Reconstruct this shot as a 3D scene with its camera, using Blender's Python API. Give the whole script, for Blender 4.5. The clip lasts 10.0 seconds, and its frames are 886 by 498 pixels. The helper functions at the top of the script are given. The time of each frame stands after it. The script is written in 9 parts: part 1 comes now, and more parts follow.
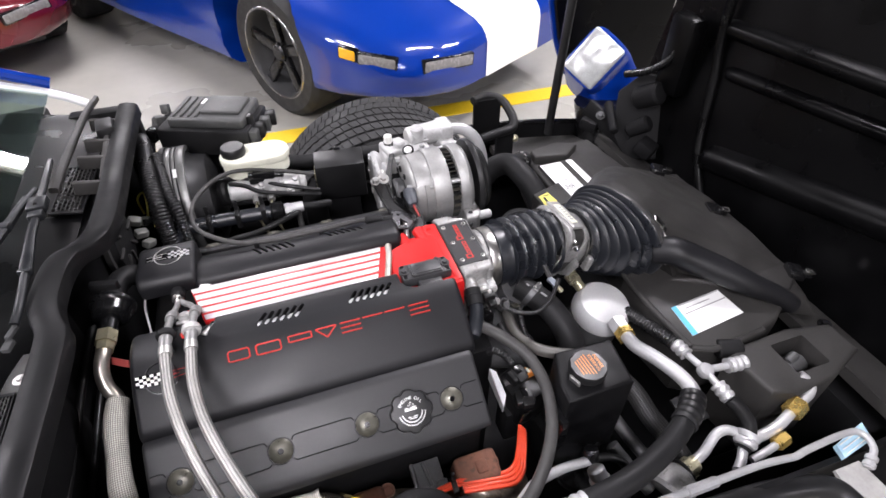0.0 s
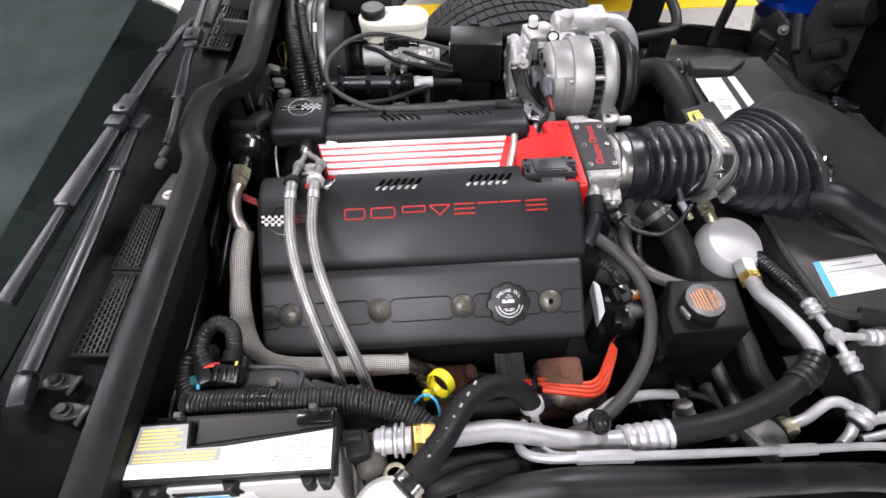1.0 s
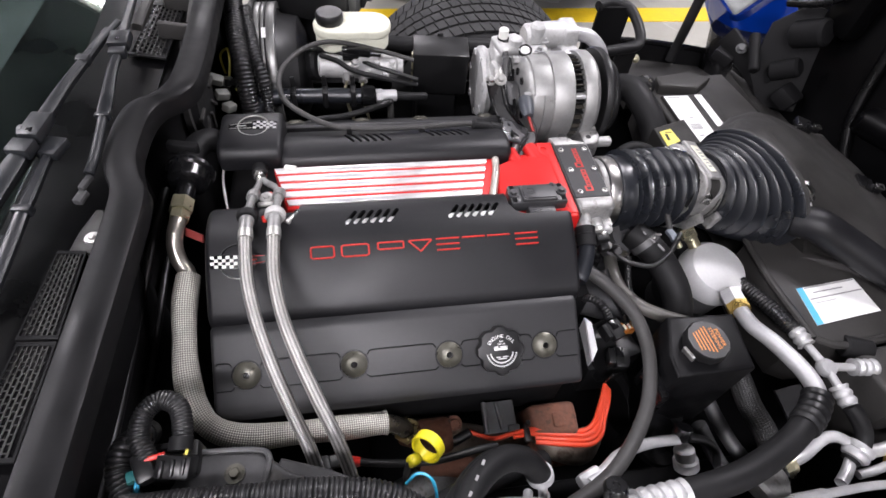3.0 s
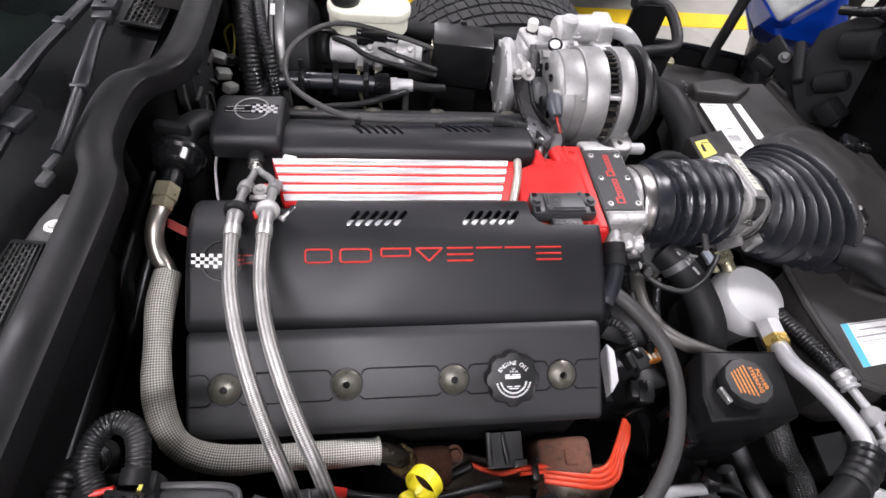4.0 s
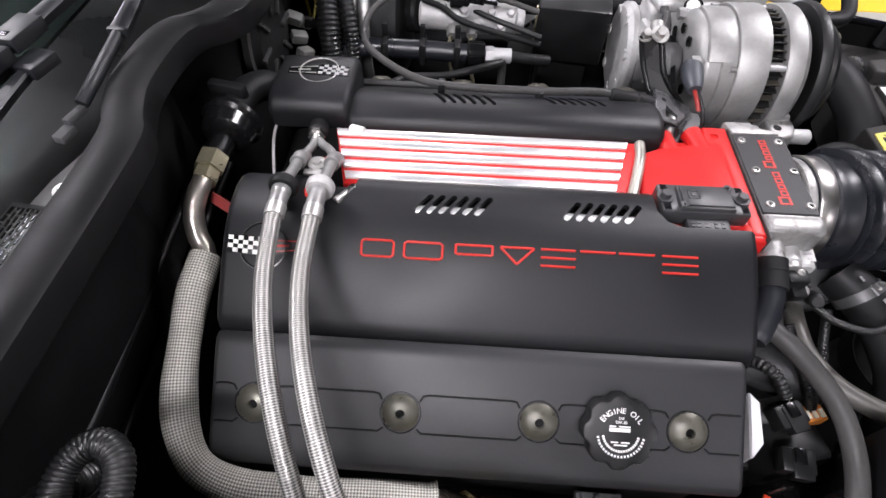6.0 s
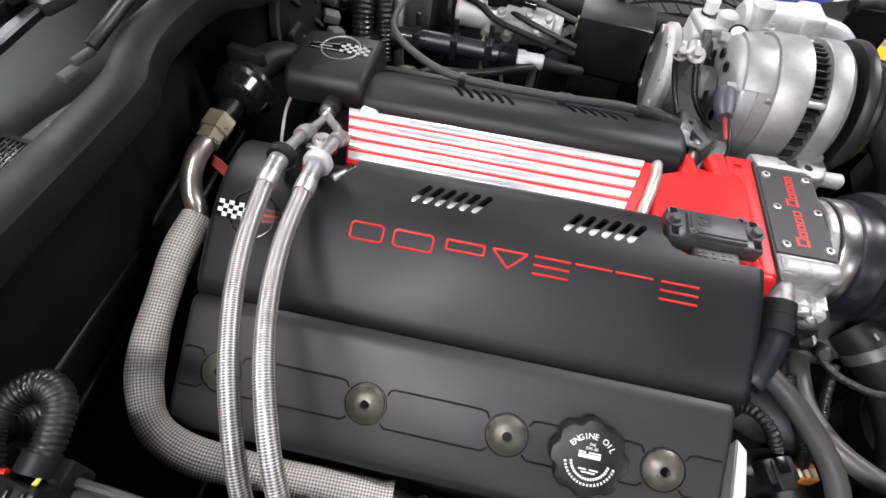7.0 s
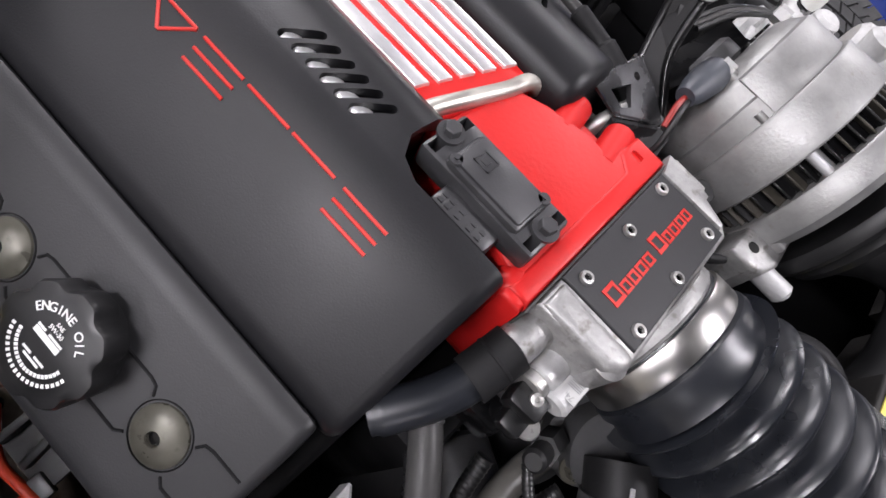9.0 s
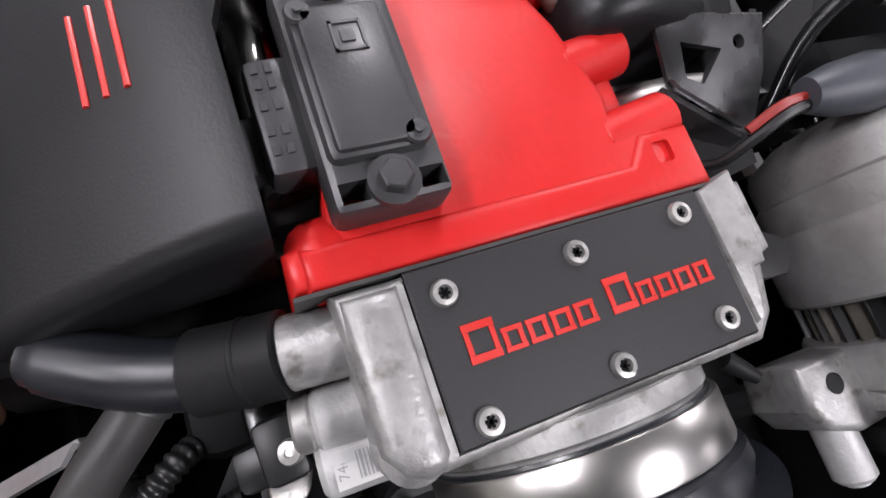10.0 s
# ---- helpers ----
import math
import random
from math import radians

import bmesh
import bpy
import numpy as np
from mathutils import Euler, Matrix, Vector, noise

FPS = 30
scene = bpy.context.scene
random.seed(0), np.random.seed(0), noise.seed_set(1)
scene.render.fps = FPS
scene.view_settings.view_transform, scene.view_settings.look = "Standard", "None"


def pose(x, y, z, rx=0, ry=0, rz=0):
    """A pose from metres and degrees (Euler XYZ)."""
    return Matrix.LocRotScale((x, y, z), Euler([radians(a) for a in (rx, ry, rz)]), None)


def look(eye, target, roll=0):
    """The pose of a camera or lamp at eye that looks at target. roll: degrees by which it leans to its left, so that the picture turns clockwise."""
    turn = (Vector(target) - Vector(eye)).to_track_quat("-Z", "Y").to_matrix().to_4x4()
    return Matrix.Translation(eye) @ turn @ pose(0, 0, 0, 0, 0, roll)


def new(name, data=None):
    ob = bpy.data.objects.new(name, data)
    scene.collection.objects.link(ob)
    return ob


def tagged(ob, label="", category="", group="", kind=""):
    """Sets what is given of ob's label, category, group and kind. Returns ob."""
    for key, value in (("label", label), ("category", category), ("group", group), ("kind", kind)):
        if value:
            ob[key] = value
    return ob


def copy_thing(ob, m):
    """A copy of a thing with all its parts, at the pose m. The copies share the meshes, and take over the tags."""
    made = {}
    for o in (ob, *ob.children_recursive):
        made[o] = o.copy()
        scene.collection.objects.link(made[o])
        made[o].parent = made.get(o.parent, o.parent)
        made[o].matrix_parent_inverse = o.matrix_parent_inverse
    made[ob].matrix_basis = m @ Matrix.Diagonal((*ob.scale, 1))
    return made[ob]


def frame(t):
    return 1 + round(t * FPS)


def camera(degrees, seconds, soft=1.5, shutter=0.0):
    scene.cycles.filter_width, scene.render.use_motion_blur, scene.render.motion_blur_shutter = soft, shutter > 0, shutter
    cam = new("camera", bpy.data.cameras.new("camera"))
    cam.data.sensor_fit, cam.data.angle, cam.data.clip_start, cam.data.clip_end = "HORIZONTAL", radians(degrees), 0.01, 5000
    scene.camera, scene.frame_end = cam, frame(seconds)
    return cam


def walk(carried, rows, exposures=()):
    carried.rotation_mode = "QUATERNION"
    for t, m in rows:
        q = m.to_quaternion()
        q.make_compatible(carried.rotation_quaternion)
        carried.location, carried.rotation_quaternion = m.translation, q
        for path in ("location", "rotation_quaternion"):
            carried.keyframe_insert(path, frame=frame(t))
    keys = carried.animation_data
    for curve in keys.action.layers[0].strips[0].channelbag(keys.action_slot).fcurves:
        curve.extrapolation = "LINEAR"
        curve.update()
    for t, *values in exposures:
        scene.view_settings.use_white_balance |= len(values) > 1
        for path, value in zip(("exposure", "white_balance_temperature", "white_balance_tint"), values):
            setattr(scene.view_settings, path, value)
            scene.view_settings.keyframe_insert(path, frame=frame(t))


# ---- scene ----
cam = camera(80.5, 10.0, soft=1.6, shutter=0.0)
PATH = [
    (0, (0.037, -0.634, 1.356), (0.518, 0.774, 0.019), -0.3),
    (0.3, (0.039, -0.637, 1.347), (0.301, 0.712, -0.106), -1.3),
    (0.5, (0.034, -0.638, 1.335), (0.194, 0.675, -0.165), -1.6),
    (1, (0.01, -0.627, 1.326), (0.078, 0.591, -0.259), -0.6),
    (1.5, (-0.028, -0.596, 1.319), (0.166, 0.586, -0.283), 4.8),
    (2, (-0.042, -0.57, 1.309), (0.19, 0.621, -0.28), 5.0),
    (2.5, (-0.034, -0.555, 1.301), (0.229, 0.664, -0.263), 4.7),
    (3.8, (-0.038, -0.489, 1.247), (0.276, 0.698, -0.332), 10.5),
    (4, (-0.029, -0.477, 1.237), (0.241, 0.721, -0.342), 9.4),
    (4.5, (-0.008, -0.442, 1.212), (0.094, 0.792, -0.358), 3.8),
    (5, (-0.005, -0.415, 1.178), (0.02, 0.799, -0.411), 3.2),
    (5.5, (-0.012, -0.4, 1.155), (-0.034, 0.783, -0.457), 0.7),
    (5.7, (-0.016, -0.4, 1.146), (-0.061, 0.79, -0.461), 0.3),
    (6.8, (-0.006, -0.4, 1.12), (-0.133, 0.799, -0.476), 3.9),
    (7, (0.011, -0.395, 1.117), (-0.137, 0.809, -0.473), 5.6),
    (7.2, (0.026, -0.388, 1.11), (-0.128, 0.819, -0.477), 7.4),
    (7.5, (0.056, -0.382, 1.098), (-0.112, 0.792, -0.512), 9.7),
    (8, (0.12, -0.361, 1.074), (-0.032, 0.729, -0.596), 16.2),
    (8.5, (0.179, -0.312, 1.038), (0.009, 0.749, -0.648), 25.6),
    (9, (0.231, -0.234, 0.992), (0.032, 0.755, -0.736), 37.1),
    (9.2, (0.242, -0.197, 0.973), (0.042, 0.762, -0.771), 41.9),
    (9.5, (0.256, -0.15, 0.954), (-0.007, 0.715, -0.83), 44.6),
    (10, (0.283, -0.106, 0.92), (-0.127, 0.513, -0.937), 39.0),
]
walk(cam, [(t, look(eye, target, roll)) for t, eye, target, roll in PATH], exposures=[(0.0, 0.33), (0.5, 0.28), (1.0, 0.23), (2.5, 0.17), (4.0, 0.24), (5.5, 0.20), (7.5, 0.28), (8.5, 0.15), (9.0, 0.06), (9.5, 0.0), (10.0, -0.09)])

# ---- light ----
world = bpy.data.worlds.new("hall_air")
scene.world = world
world.use_nodes = True
world.node_tree.nodes["Background"].inputs[0].default_value = (0.75, 0.85, 1.0, 1)
world.node_tree.nodes["Background"].inputs[1].default_value = 0.01
scene.view_settings.exposure = 0.0
LAMP_POWER = 60.0
LAMP_SPOTS = [(x, y) for x, ys in ((-4.0, (-3.4, -1.4, 0.9, 3.3, 6.6)), (-1.9, (0.9,)), (-0.4, (-3.4, -1.5, 3.55, 6.6)), (1.5, (0.9,)), (3.4, (-3.4, -1.4, 0.9, 3.3, 6.6))) for y in ys]
CEILING = 2.75
for n, (lx, ly) in enumerate(LAMP_SPOTS):
    tube_light = bpy.data.lights.new("tube_light", "AREA")
    tube_light.shape, tube_light.size, tube_light.size_y = "RECTANGLE", 1.2, 0.22
    tube_light.energy, tube_light.color = LAMP_POWER, (1.0, 0.955, 1.035)
    new("tube_light", tube_light).matrix_world = pose(lx, ly, CEILING - 0.13)


# ---- materials ----
def mat(name, col, rough=0.5, metal=0.0, var=0.15, scale=14.0, fine=220.0, bump=0.0, bump_scale=350.0, rvar=0.12, coat=0.0, spec=0.5, dirt=None, dirt_at=0.62):
    """A surface with broad and fine variation of tone and gloss, fine relief, and optional stains."""
    m = bpy.data.materials.new(name)
    m.use_nodes = True
    nt = m.node_tree
    N, L = nt.nodes, nt.links
    b = N["Principled BSDF"]
    co = N.new("ShaderNodeTexCoord")
    big, small = N.new("ShaderNodeTexNoise"), N.new("ShaderNodeTexNoise")
    for node, sc, det in ((big, scale, 5.0), (small, fine, 3.0)):
        node.inputs["Scale"].default_value, node.inputs["Detail"].default_value = sc, det
        L.new(co.outputs["Object"], node.inputs["Vector"])
    mix = N.new("ShaderNodeMath")
    mix.operation = "ADD"
    L.new(big.outputs[0], mix.inputs[0])
    half = N.new("ShaderNodeMath")
    half.operation, half.inputs[1].default_value = "MULTIPLY", 0.6
    L.new(small.outputs[0], half.inputs[0])
    L.new(half.outputs[0], mix.inputs[1])
    ramp = N.new("ShaderNodeMapRange")
    ramp.inputs[1].default_value, ramp.inputs[2].default_value = 0.45, 1.15
    ramp.inputs[3].default_value, ramp.inputs[4].default_value = 1 - var, 1 + var
    L.new(mix.outputs[0], ramp.inputs[0])
    tone = N.new("ShaderNodeMix")
    tone.data_type, tone.blend_type = "RGBA", "MULTIPLY"
    tone.inputs[0].default_value = 1.0
    tone.inputs[6].default_value = (*col, 1)
    comb = N.new("ShaderNodeCombineColor")
    for k in range(3):
        L.new(ramp.outputs[0], comb.inputs[k])
    L.new(comb.outputs[0], tone.inputs[7])
    out = tone.outputs[2]
    if dirt:
        spots = N.new("ShaderNodeTexNoise")
        spots.inputs["Scale"].default_value, spots.inputs["Detail"].default_value = scale * 2.3, 8.0
        L.new(co.outputs["Object"], spots.inputs["Vector"])
        cut = N.new("ShaderNodeMapRange")
        cut.inputs[1].default_value, cut.inputs[2].default_value = dirt_at, dirt_at + 0.16
        L.new(spots.outputs[0], cut.inputs[0])
        stain = N.new("ShaderNodeMix")
        stain.data_type = "RGBA"
        stain.inputs[7].default_value = (*dirt, 1)
        L.new(cut.outputs[0], stain.inputs[0])
        L.new(out, stain.inputs[6])
        out = stain.outputs[2]
    L.new(out, b.inputs["Base Color"])
    gloss = N.new("ShaderNodeMapRange")
    gloss.inputs[1].default_value, gloss.inputs[2].default_value = 0.35, 0.65
    gloss.inputs[3].default_value, gloss.inputs[4].default_value = max(0.02, rough - rvar), min(1.0, rough + rvar)
    L.new(big.outputs[0], gloss.inputs[0])
    L.new(gloss.outputs[0], b.inputs["Roughness"])
    b.inputs["Metallic"].default_value = metal
    b.inputs["Specular IOR Level"].default_value = spec
    if coat:
        b.inputs["Coat Weight"].default_value = coat
        b.inputs["Coat Roughness"].default_value = 0.04
    if bump:
        g = N.new("ShaderNodeTexNoise")
        g.inputs["Scale"].default_value, g.inputs["Detail"].default_value = bump_scale, 4.0
        L.new(co.outputs["Object"], g.inputs["Vector"])
        bp = N.new("ShaderNodeBump")
        bp.inputs["Strength"].default_value, bp.inputs["Distance"].default_value = bump, 0.001
        L.new(g.outputs[0], bp.inputs["Height"])
        L.new(bp.outputs[0], b.inputs["Normal"])
    return m


def braid(name, light, dark, along, around, metal, rough, depth=0.7):
    """A woven sleeve: crossed strands laid out along and around the tube."""
    m = mat(name, light, rough, metal, var=0.2, scale=60, rvar=0.08)
    nt = m.node_tree
    N, L = nt.nodes, nt.links
    b = N["Principled BSDF"]
    base = b.inputs["Base Color"].links[0].from_socket
    uv = N.new("ShaderNodeUVMap")
    sep = N.new("ShaderNodeSeparateXYZ")
    L.new(uv.outputs[0], sep.inputs[0])

    def math(op, a, c):
        node = N.new("ShaderNodeMath")
        node.operation = op
        for k, v in enumerate((a, c)):
            if isinstance(v, (int, float)):
                node.inputs[k].default_value = v
            elif v is not None:
                L.new(v, node.inputs[k])
        return node.outputs[0]

    u, v = math("MULTIPLY", sep.outputs[0], along), math("MULTIPLY", sep.outputs[1], around)
    s1 = math("SINE", math("MULTIPLY", math("ADD", u, v), 2 * 3.14159265), None)
    s2 = math("SINE", math("MULTIPLY", math("SUBTRACT", u, v), 2 * 3.14159265), None)
    weave = math("MULTIPLY", s1, s2)
    h = N.new("ShaderNodeMapRange")
    h.inputs[1].default_value, h.inputs[2].default_value = -0.5, 0.5
    L.new(weave, h.inputs[0])
    mixc = N.new("ShaderNodeMix")
    mixc.data_type = "RGBA"
    mixc.inputs[6].default_value = (*dark, 1)
    L.new(h.outputs[0], mixc.inputs[0])
    L.new(base, mixc.inputs[7])
    L.new(mixc.outputs[2], b.inputs["Base Color"])
    bp = N.new("ShaderNodeBump")
    bp.inputs["Strength"].default_value, bp.inputs["Distance"].default_value = depth, 0.0012
    L.new(h.outputs[0], bp.inputs["Height"])
    L.new(bp.outputs[0], b.inputs["Normal"])
    return m


def glass(name, col, rough=0.02, ior=1.45):
    m = bpy.data.materials.new(name)
    m.use_nodes = True
    b = m.node_tree.nodes["Principled BSDF"]
    b.inputs["Base Color"].default_value = (*col, 1)
    b.inputs["Roughness"].default_value = rough
    b.inputs["Transmission Weight"].default_value = 1.0
    b.inputs["IOR"].default_value = ior
    return m


def glow(name, col, power):
    m = bpy.data.materials.new(name)
    m.use_nodes = True
    b = m.node_tree.nodes["Principled BSDF"]
    b.inputs["Base Color"].default_value = (0.8, 0.8, 0.8, 1)
    b.inputs["Emission Color"].default_value = (*col, 1)
    b.inputs["Emission Strength"].default_value = power
    return m


M_COVER = mat("satin_black_cover", (0.0092, 0.0092, 0.0106), 0.45, var=0.14, scale=9, bump=0.12, bump_scale=900, rvar=0.07, dirt=(0.014, 0.014, 0.0155), dirt_at=0.70, spec=0.34)
M_VALVE = mat("satin_charcoal_cover", (0.0165, 0.0165, 0.0178), 0.48, var=0.12, scale=9, bump=0.12, bump_scale=900, rvar=0.06, dirt=(0.021, 0.021, 0.021), dirt_at=0.72, spec=0.45)
M_BLACK = mat("black_plastic", (0.009, 0.009, 0.0095), 0.42, var=0.25, scale=18, bump=0.08, dirt=(0.018, 0.0175, 0.0165), dirt_at=0.66, spec=0.4)
M_COWL = mat("black_cowl_plastic", (0.0075, 0.0075, 0.0080), 0.48, var=0.2, scale=18, bump=0.08, dirt=(0.0095, 0.0092, 0.0088), dirt_at=0.66, spec=0.17)
M_SENSOR = mat("grey_black_sensor_plastic", (0.036, 0.036, 0.038), 0.42, var=0.2, scale=30, bump=0.1, bump_scale=700, spec=0.55)
M_BAND = mat("brushed_steel_band", (0.52, 0.51, 0.49), 0.30, 1.0, var=0.06, scale=60, rvar=0.02)
M_CASE = mat("pale_grey_battery_case", (0.50, 0.50, 0.48), 0.4, var=0.08, scale=20, dirt=(0.36, 0.35, 0.33), dirt_at=0.66)
M_LID = mat("faded_grey_lid", (0.048, 0.049, 0.048), 0.5, var=0.2, scale=22, bump=0.15, dirt=(0.09, 0.088, 0.08), dirt_at=0.62)
M_GLOSSBLACK = mat("gloss_black_plastic", (0.005, 0.005, 0.0055), 0.22, var=0.2, scale=18)
M_RUBBER = mat("black_rubber", (0.009, 0.009, 0.0095), 0.55, var=0.25, scale=25, bump=0.12, bump_scale=500, dirt=(0.018, 0.0175, 0.017), dirt_at=0.66, spec=0.22)
M_BELLOWS = mat("blue_black_rubber", (0.0120, 0.0135, 0.0170), 0.31, var=0.2, scale=20, rvar=0.08, spec=0.58)
M_HOSE = mat("grey_black_hose", (0.050, 0.049, 0.048), 0.45, var=0.2, scale=30, bump=0.1, spec=0.22)
M_DARK = mat("dark_bay_paint", (0.0075, 0.0075, 0.008), 0.6, var=0.3, scale=10, bump=0.1, dirt=(0.013, 0.0122, 0.011), dirt_at=0.64, spec=0.12)
M_GREY = mat("dark_grey_steel", (0.09, 0.09, 0.092), 0.5, 0.5, var=0.2, scale=20, bump=0.1)
M_RED = mat("red_enamel", (0.50, 0.0125, 0.012), 0.42, var=0.08, scale=30, bump=0.16, bump_scale=320, rvar=0.06, spec=0.35, dirt=(0.48, 0.010, 0.010), dirt_at=0.68)
M_REDTEXT = mat("red_paint", (0.50, 0.024, 0.018), 0.4, var=0.08, scale=60)
M_REDWIRE = mat("red_orange_wire", (0.72, 0.065, 0.025), 0.4, var=0.1, scale=40)
M_RIB = mat("brushed_aluminium", (0.80, 0.80, 0.80), 0.34, 0.75, var=0.08, scale=30, bump=0.05, rvar=0.06)
M_CAST = mat("cast_aluminium", (0.34, 0.337, 0.33), 0.48, 0.60, var=0.3, scale=60, bump=0.35, bump_scale=500, dirt=(0.17, 0.16, 0.145), dirt_at=0.58)
M_ALT = mat("machined_cast_aluminium", (0.32, 0.32, 0.313), 0.47, 0.60, var=0.14, scale=70, bump=0.28, bump_scale=500, dirt=(0.27, 0.26, 0.235), dirt_at=0.62, rvar=0.08)
M_ALU = mat("dull_aluminium_tube", (0.47, 0.47, 0.475), 0.46, 0.5, var=0.14, scale=30, bump=0.1)
M_CAN = mat("matt_aluminium_can", (0.62, 0.62, 0.62), 0.5, 0.25, var=0.08, scale=25, bump=0.08)
M_CONDUIT = mat("satin_black_conduit", (0.011, 0.011, 0.0115), 0.36, var=0.2, scale=25, spec=0.5)
M_GRAIN = mat("grained_charcoal_plastic", (0.030, 0.0288, 0.0275), 0.5, var=0.2, scale=14, bump=0.25, bump_scale=1100, dirt=(0.028, 0.027, 0.025), dirt_at=0.66, spec=0.3)
M_HOOD = mat("smooth_black_hood_liner", (0.0016, 0.0016, 0.0018), 0.34, var=0.3, scale=8, bump=0.05, spec=0.10)
M_FIT = mat("worn_steel_fitting", (0.46, 0.455, 0.44), 0.42, 0.85, var=0.2, scale=90, bump=0.2, dirt=(0.22, 0.21, 0.19), dirt_at=0.62)
M_NICKEL = mat("nickel_plated_pipe", (0.48, 0.45, 0.40), 0.34, 0.9, var=0.18, scale=50, rvar=0.06, dirt=(0.26, 0.21, 0.16), dirt_at=0.64)
M_PALECAST = mat("pale_cast_aluminium", (0.47, 0.47, 0.465), 0.5, 0.3, var=0.22, scale=40, bump=0.3, bump_scale=500, dirt=(0.32, 0.31, 0.29), dirt_at=0.64)
M_STEEL = mat("bright_steel", (0.66, 0.65, 0.63), 0.2, 1.0, var=0.12, scale=40, rvar=0.1)
M_OLIVE = mat("olive_zinc_bolt", (0.098, 0.094, 0.076), 0.38, 0.45, var=0.22, scale=90, bump=0.06, dirt=(0.06, 0.055, 0.042), dirt_at=0.62)
M_BRASS = mat("yellow_zinc_brass", (0.66, 0.46, 0.14), 0.3, 0.8, var=0.2, scale=60)
M_PALEBRASS = mat("pale_zinc", (0.42, 0.39, 0.27), 0.34, 0.8, var=0.2, scale=60)
M_TAN = mat("heat_tinted_steel", (0.30, 0.255, 0.21), 0.42, 0.6, var=0.35, scale=30, bump=0.3, bump_scale=180, dirt=(0.12, 0.085, 0.06), dirt_at=0.56)
M_BOOT = mat("blue_grey_rubber", (0.045, 0.050, 0.060), 0.42, var=0.2, scale=30)
M_RUST = mat("rusty_iron", (0.16, 0.070, 0.045), 0.85, 0.1, var=0.4, scale=40, bump=0.7, bump_scale=260, dirt=(0.08, 0.045, 0.03), dirt_at=0.55)
M_WHITE = mat("white_plastic", (0.72, 0.72, 0.68), 0.4, var=0.06, scale=20)
M_CREAM = mat("cream_reservoir_plastic", (0.72, 0.72, 0.60), 0.35, var=0.06, scale=20)
M_PAPER = mat("white_label", (0.78, 0.78, 0.77), 0.45, var=0.05, scale=30)
M_PRINT = mat("grey_print", (0.25, 0.25, 0.25), 0.5, var=0.1)
M_BLUEPRINT = mat("light_blue_print", (0.10, 0.45, 0.72), 0.45, var=0.1)
M_YELLOW = mat("yellow_plastic", (0.90, 0.78, 0.03), 0.35, var=0.08, scale=40)
M_YELLOWTAG = mat("yellow_label", (0.78, 0.68, 0.14), 0.45, var=0.08)
M_ORANGE = mat("orange_print", (0.70, 0.24, 0.04), 0.5, var=0.1)
M_BLUEWIRE = mat("blue_wire", (0.03, 0.35, 0.55), 0.4)
M_PALEBLUE = mat("pale_blue_plastic", (0.42, 0.62, 0.75), 0.4)
M_BRAID = braid("steel_braid", (0.58, 0.57, 0.545), (0.10, 0.097, 0.09), 270.0, 5.0, 0.55, 0.36, 0.4)
M_SLEEVE = braid("silver_fibre_sleeve", (0.70, 0.68, 0.61), (0.20, 0.19, 0.17), 190.0, 17.0, 0.1, 0.55, 0.6)
M_MESH = braid("black_woven_sleeve", (0.042, 0.042, 0.042), (0.006, 0.006, 0.006), 170.0, 12.0, 0.1, 0.5)
M_COLLAR = mat("pale_grey_collar", (0.46, 0.455, 0.445), 0.55, 0.3, var=0.25, scale=80, bump=0.3, bump_scale=400)
M_TYRE = mat("tyre_rubber", (0.017, 0.017, 0.0175), 0.75, var=0.2, scale=18, bump=0.15)
M_BLUE = mat("blue_car_paint", (0.0004, 0.026, 0.235), 0.35, 0.0, var=0.05, scale=6, coat=1.0, rvar=0.03, spec=0.1)
M_WINE = mat("dark_red_car_paint", (0.13, 0.004, 0.012), 0.25, 0.2, var=0.05, scale=6, coat=1.0, rvar=0.03)
M_STRIPE = mat("white_car_paint", (0.80, 0.80, 0.80), 0.25, var=0.03, scale=6, coat=1.0)
M_AMBER = mat("amber_lens", (0.85, 0.42, 0.02), 0.15, var=0.1, scale=60)
M_LENS = mat("ribbed_clear_lens", (0.62, 0.64, 0.64), 0.12, 0.35, var=0.25, scale=50, bump=0.5, bump_scale=120)
M_FOG = mat("smoked_lens", (0.22, 0.21, 0.20), 0.2, var=0.3, scale=60)
M_FLOOR = mat("polished_concrete", (0.35, 0.338, 0.30), 0.32, var=0.12, scale=0.9, fine=14, bump=0.06, bump_scale=60, dirt=(0.27, 0.255, 0.22), dirt_at=0.60, rvar=0.1)
M_LINE = mat("yellow_floor_paint", (0.74, 0.50, 0.02), 0.4, var=0.12, scale=5, fine=60, dirt=(0.5, 0.36, 0.06), dirt_at=0.66)
M_WALL = mat("painted_wall", (0.30, 0.29, 0.25), 0.7, var=0.05, scale=1.2, fine=30, bump=0.1)
M_CEIL = mat("ceiling_board", (0.045, 0.05, 0.05), 0.8, var=0.05, scale=1.2, fine=30)
M_TUBE = glow("lamp_glow", (1.0, 0.96, 0.9), 9.0)
M_GLASS = glass("tinted_windshield", (0.40, 0.52, 0.48))
M_DASH = mat("dark_dashboard", (0.012, 0.012, 0.013), 0.75, var=0.2, scale=12, bump=0.2)


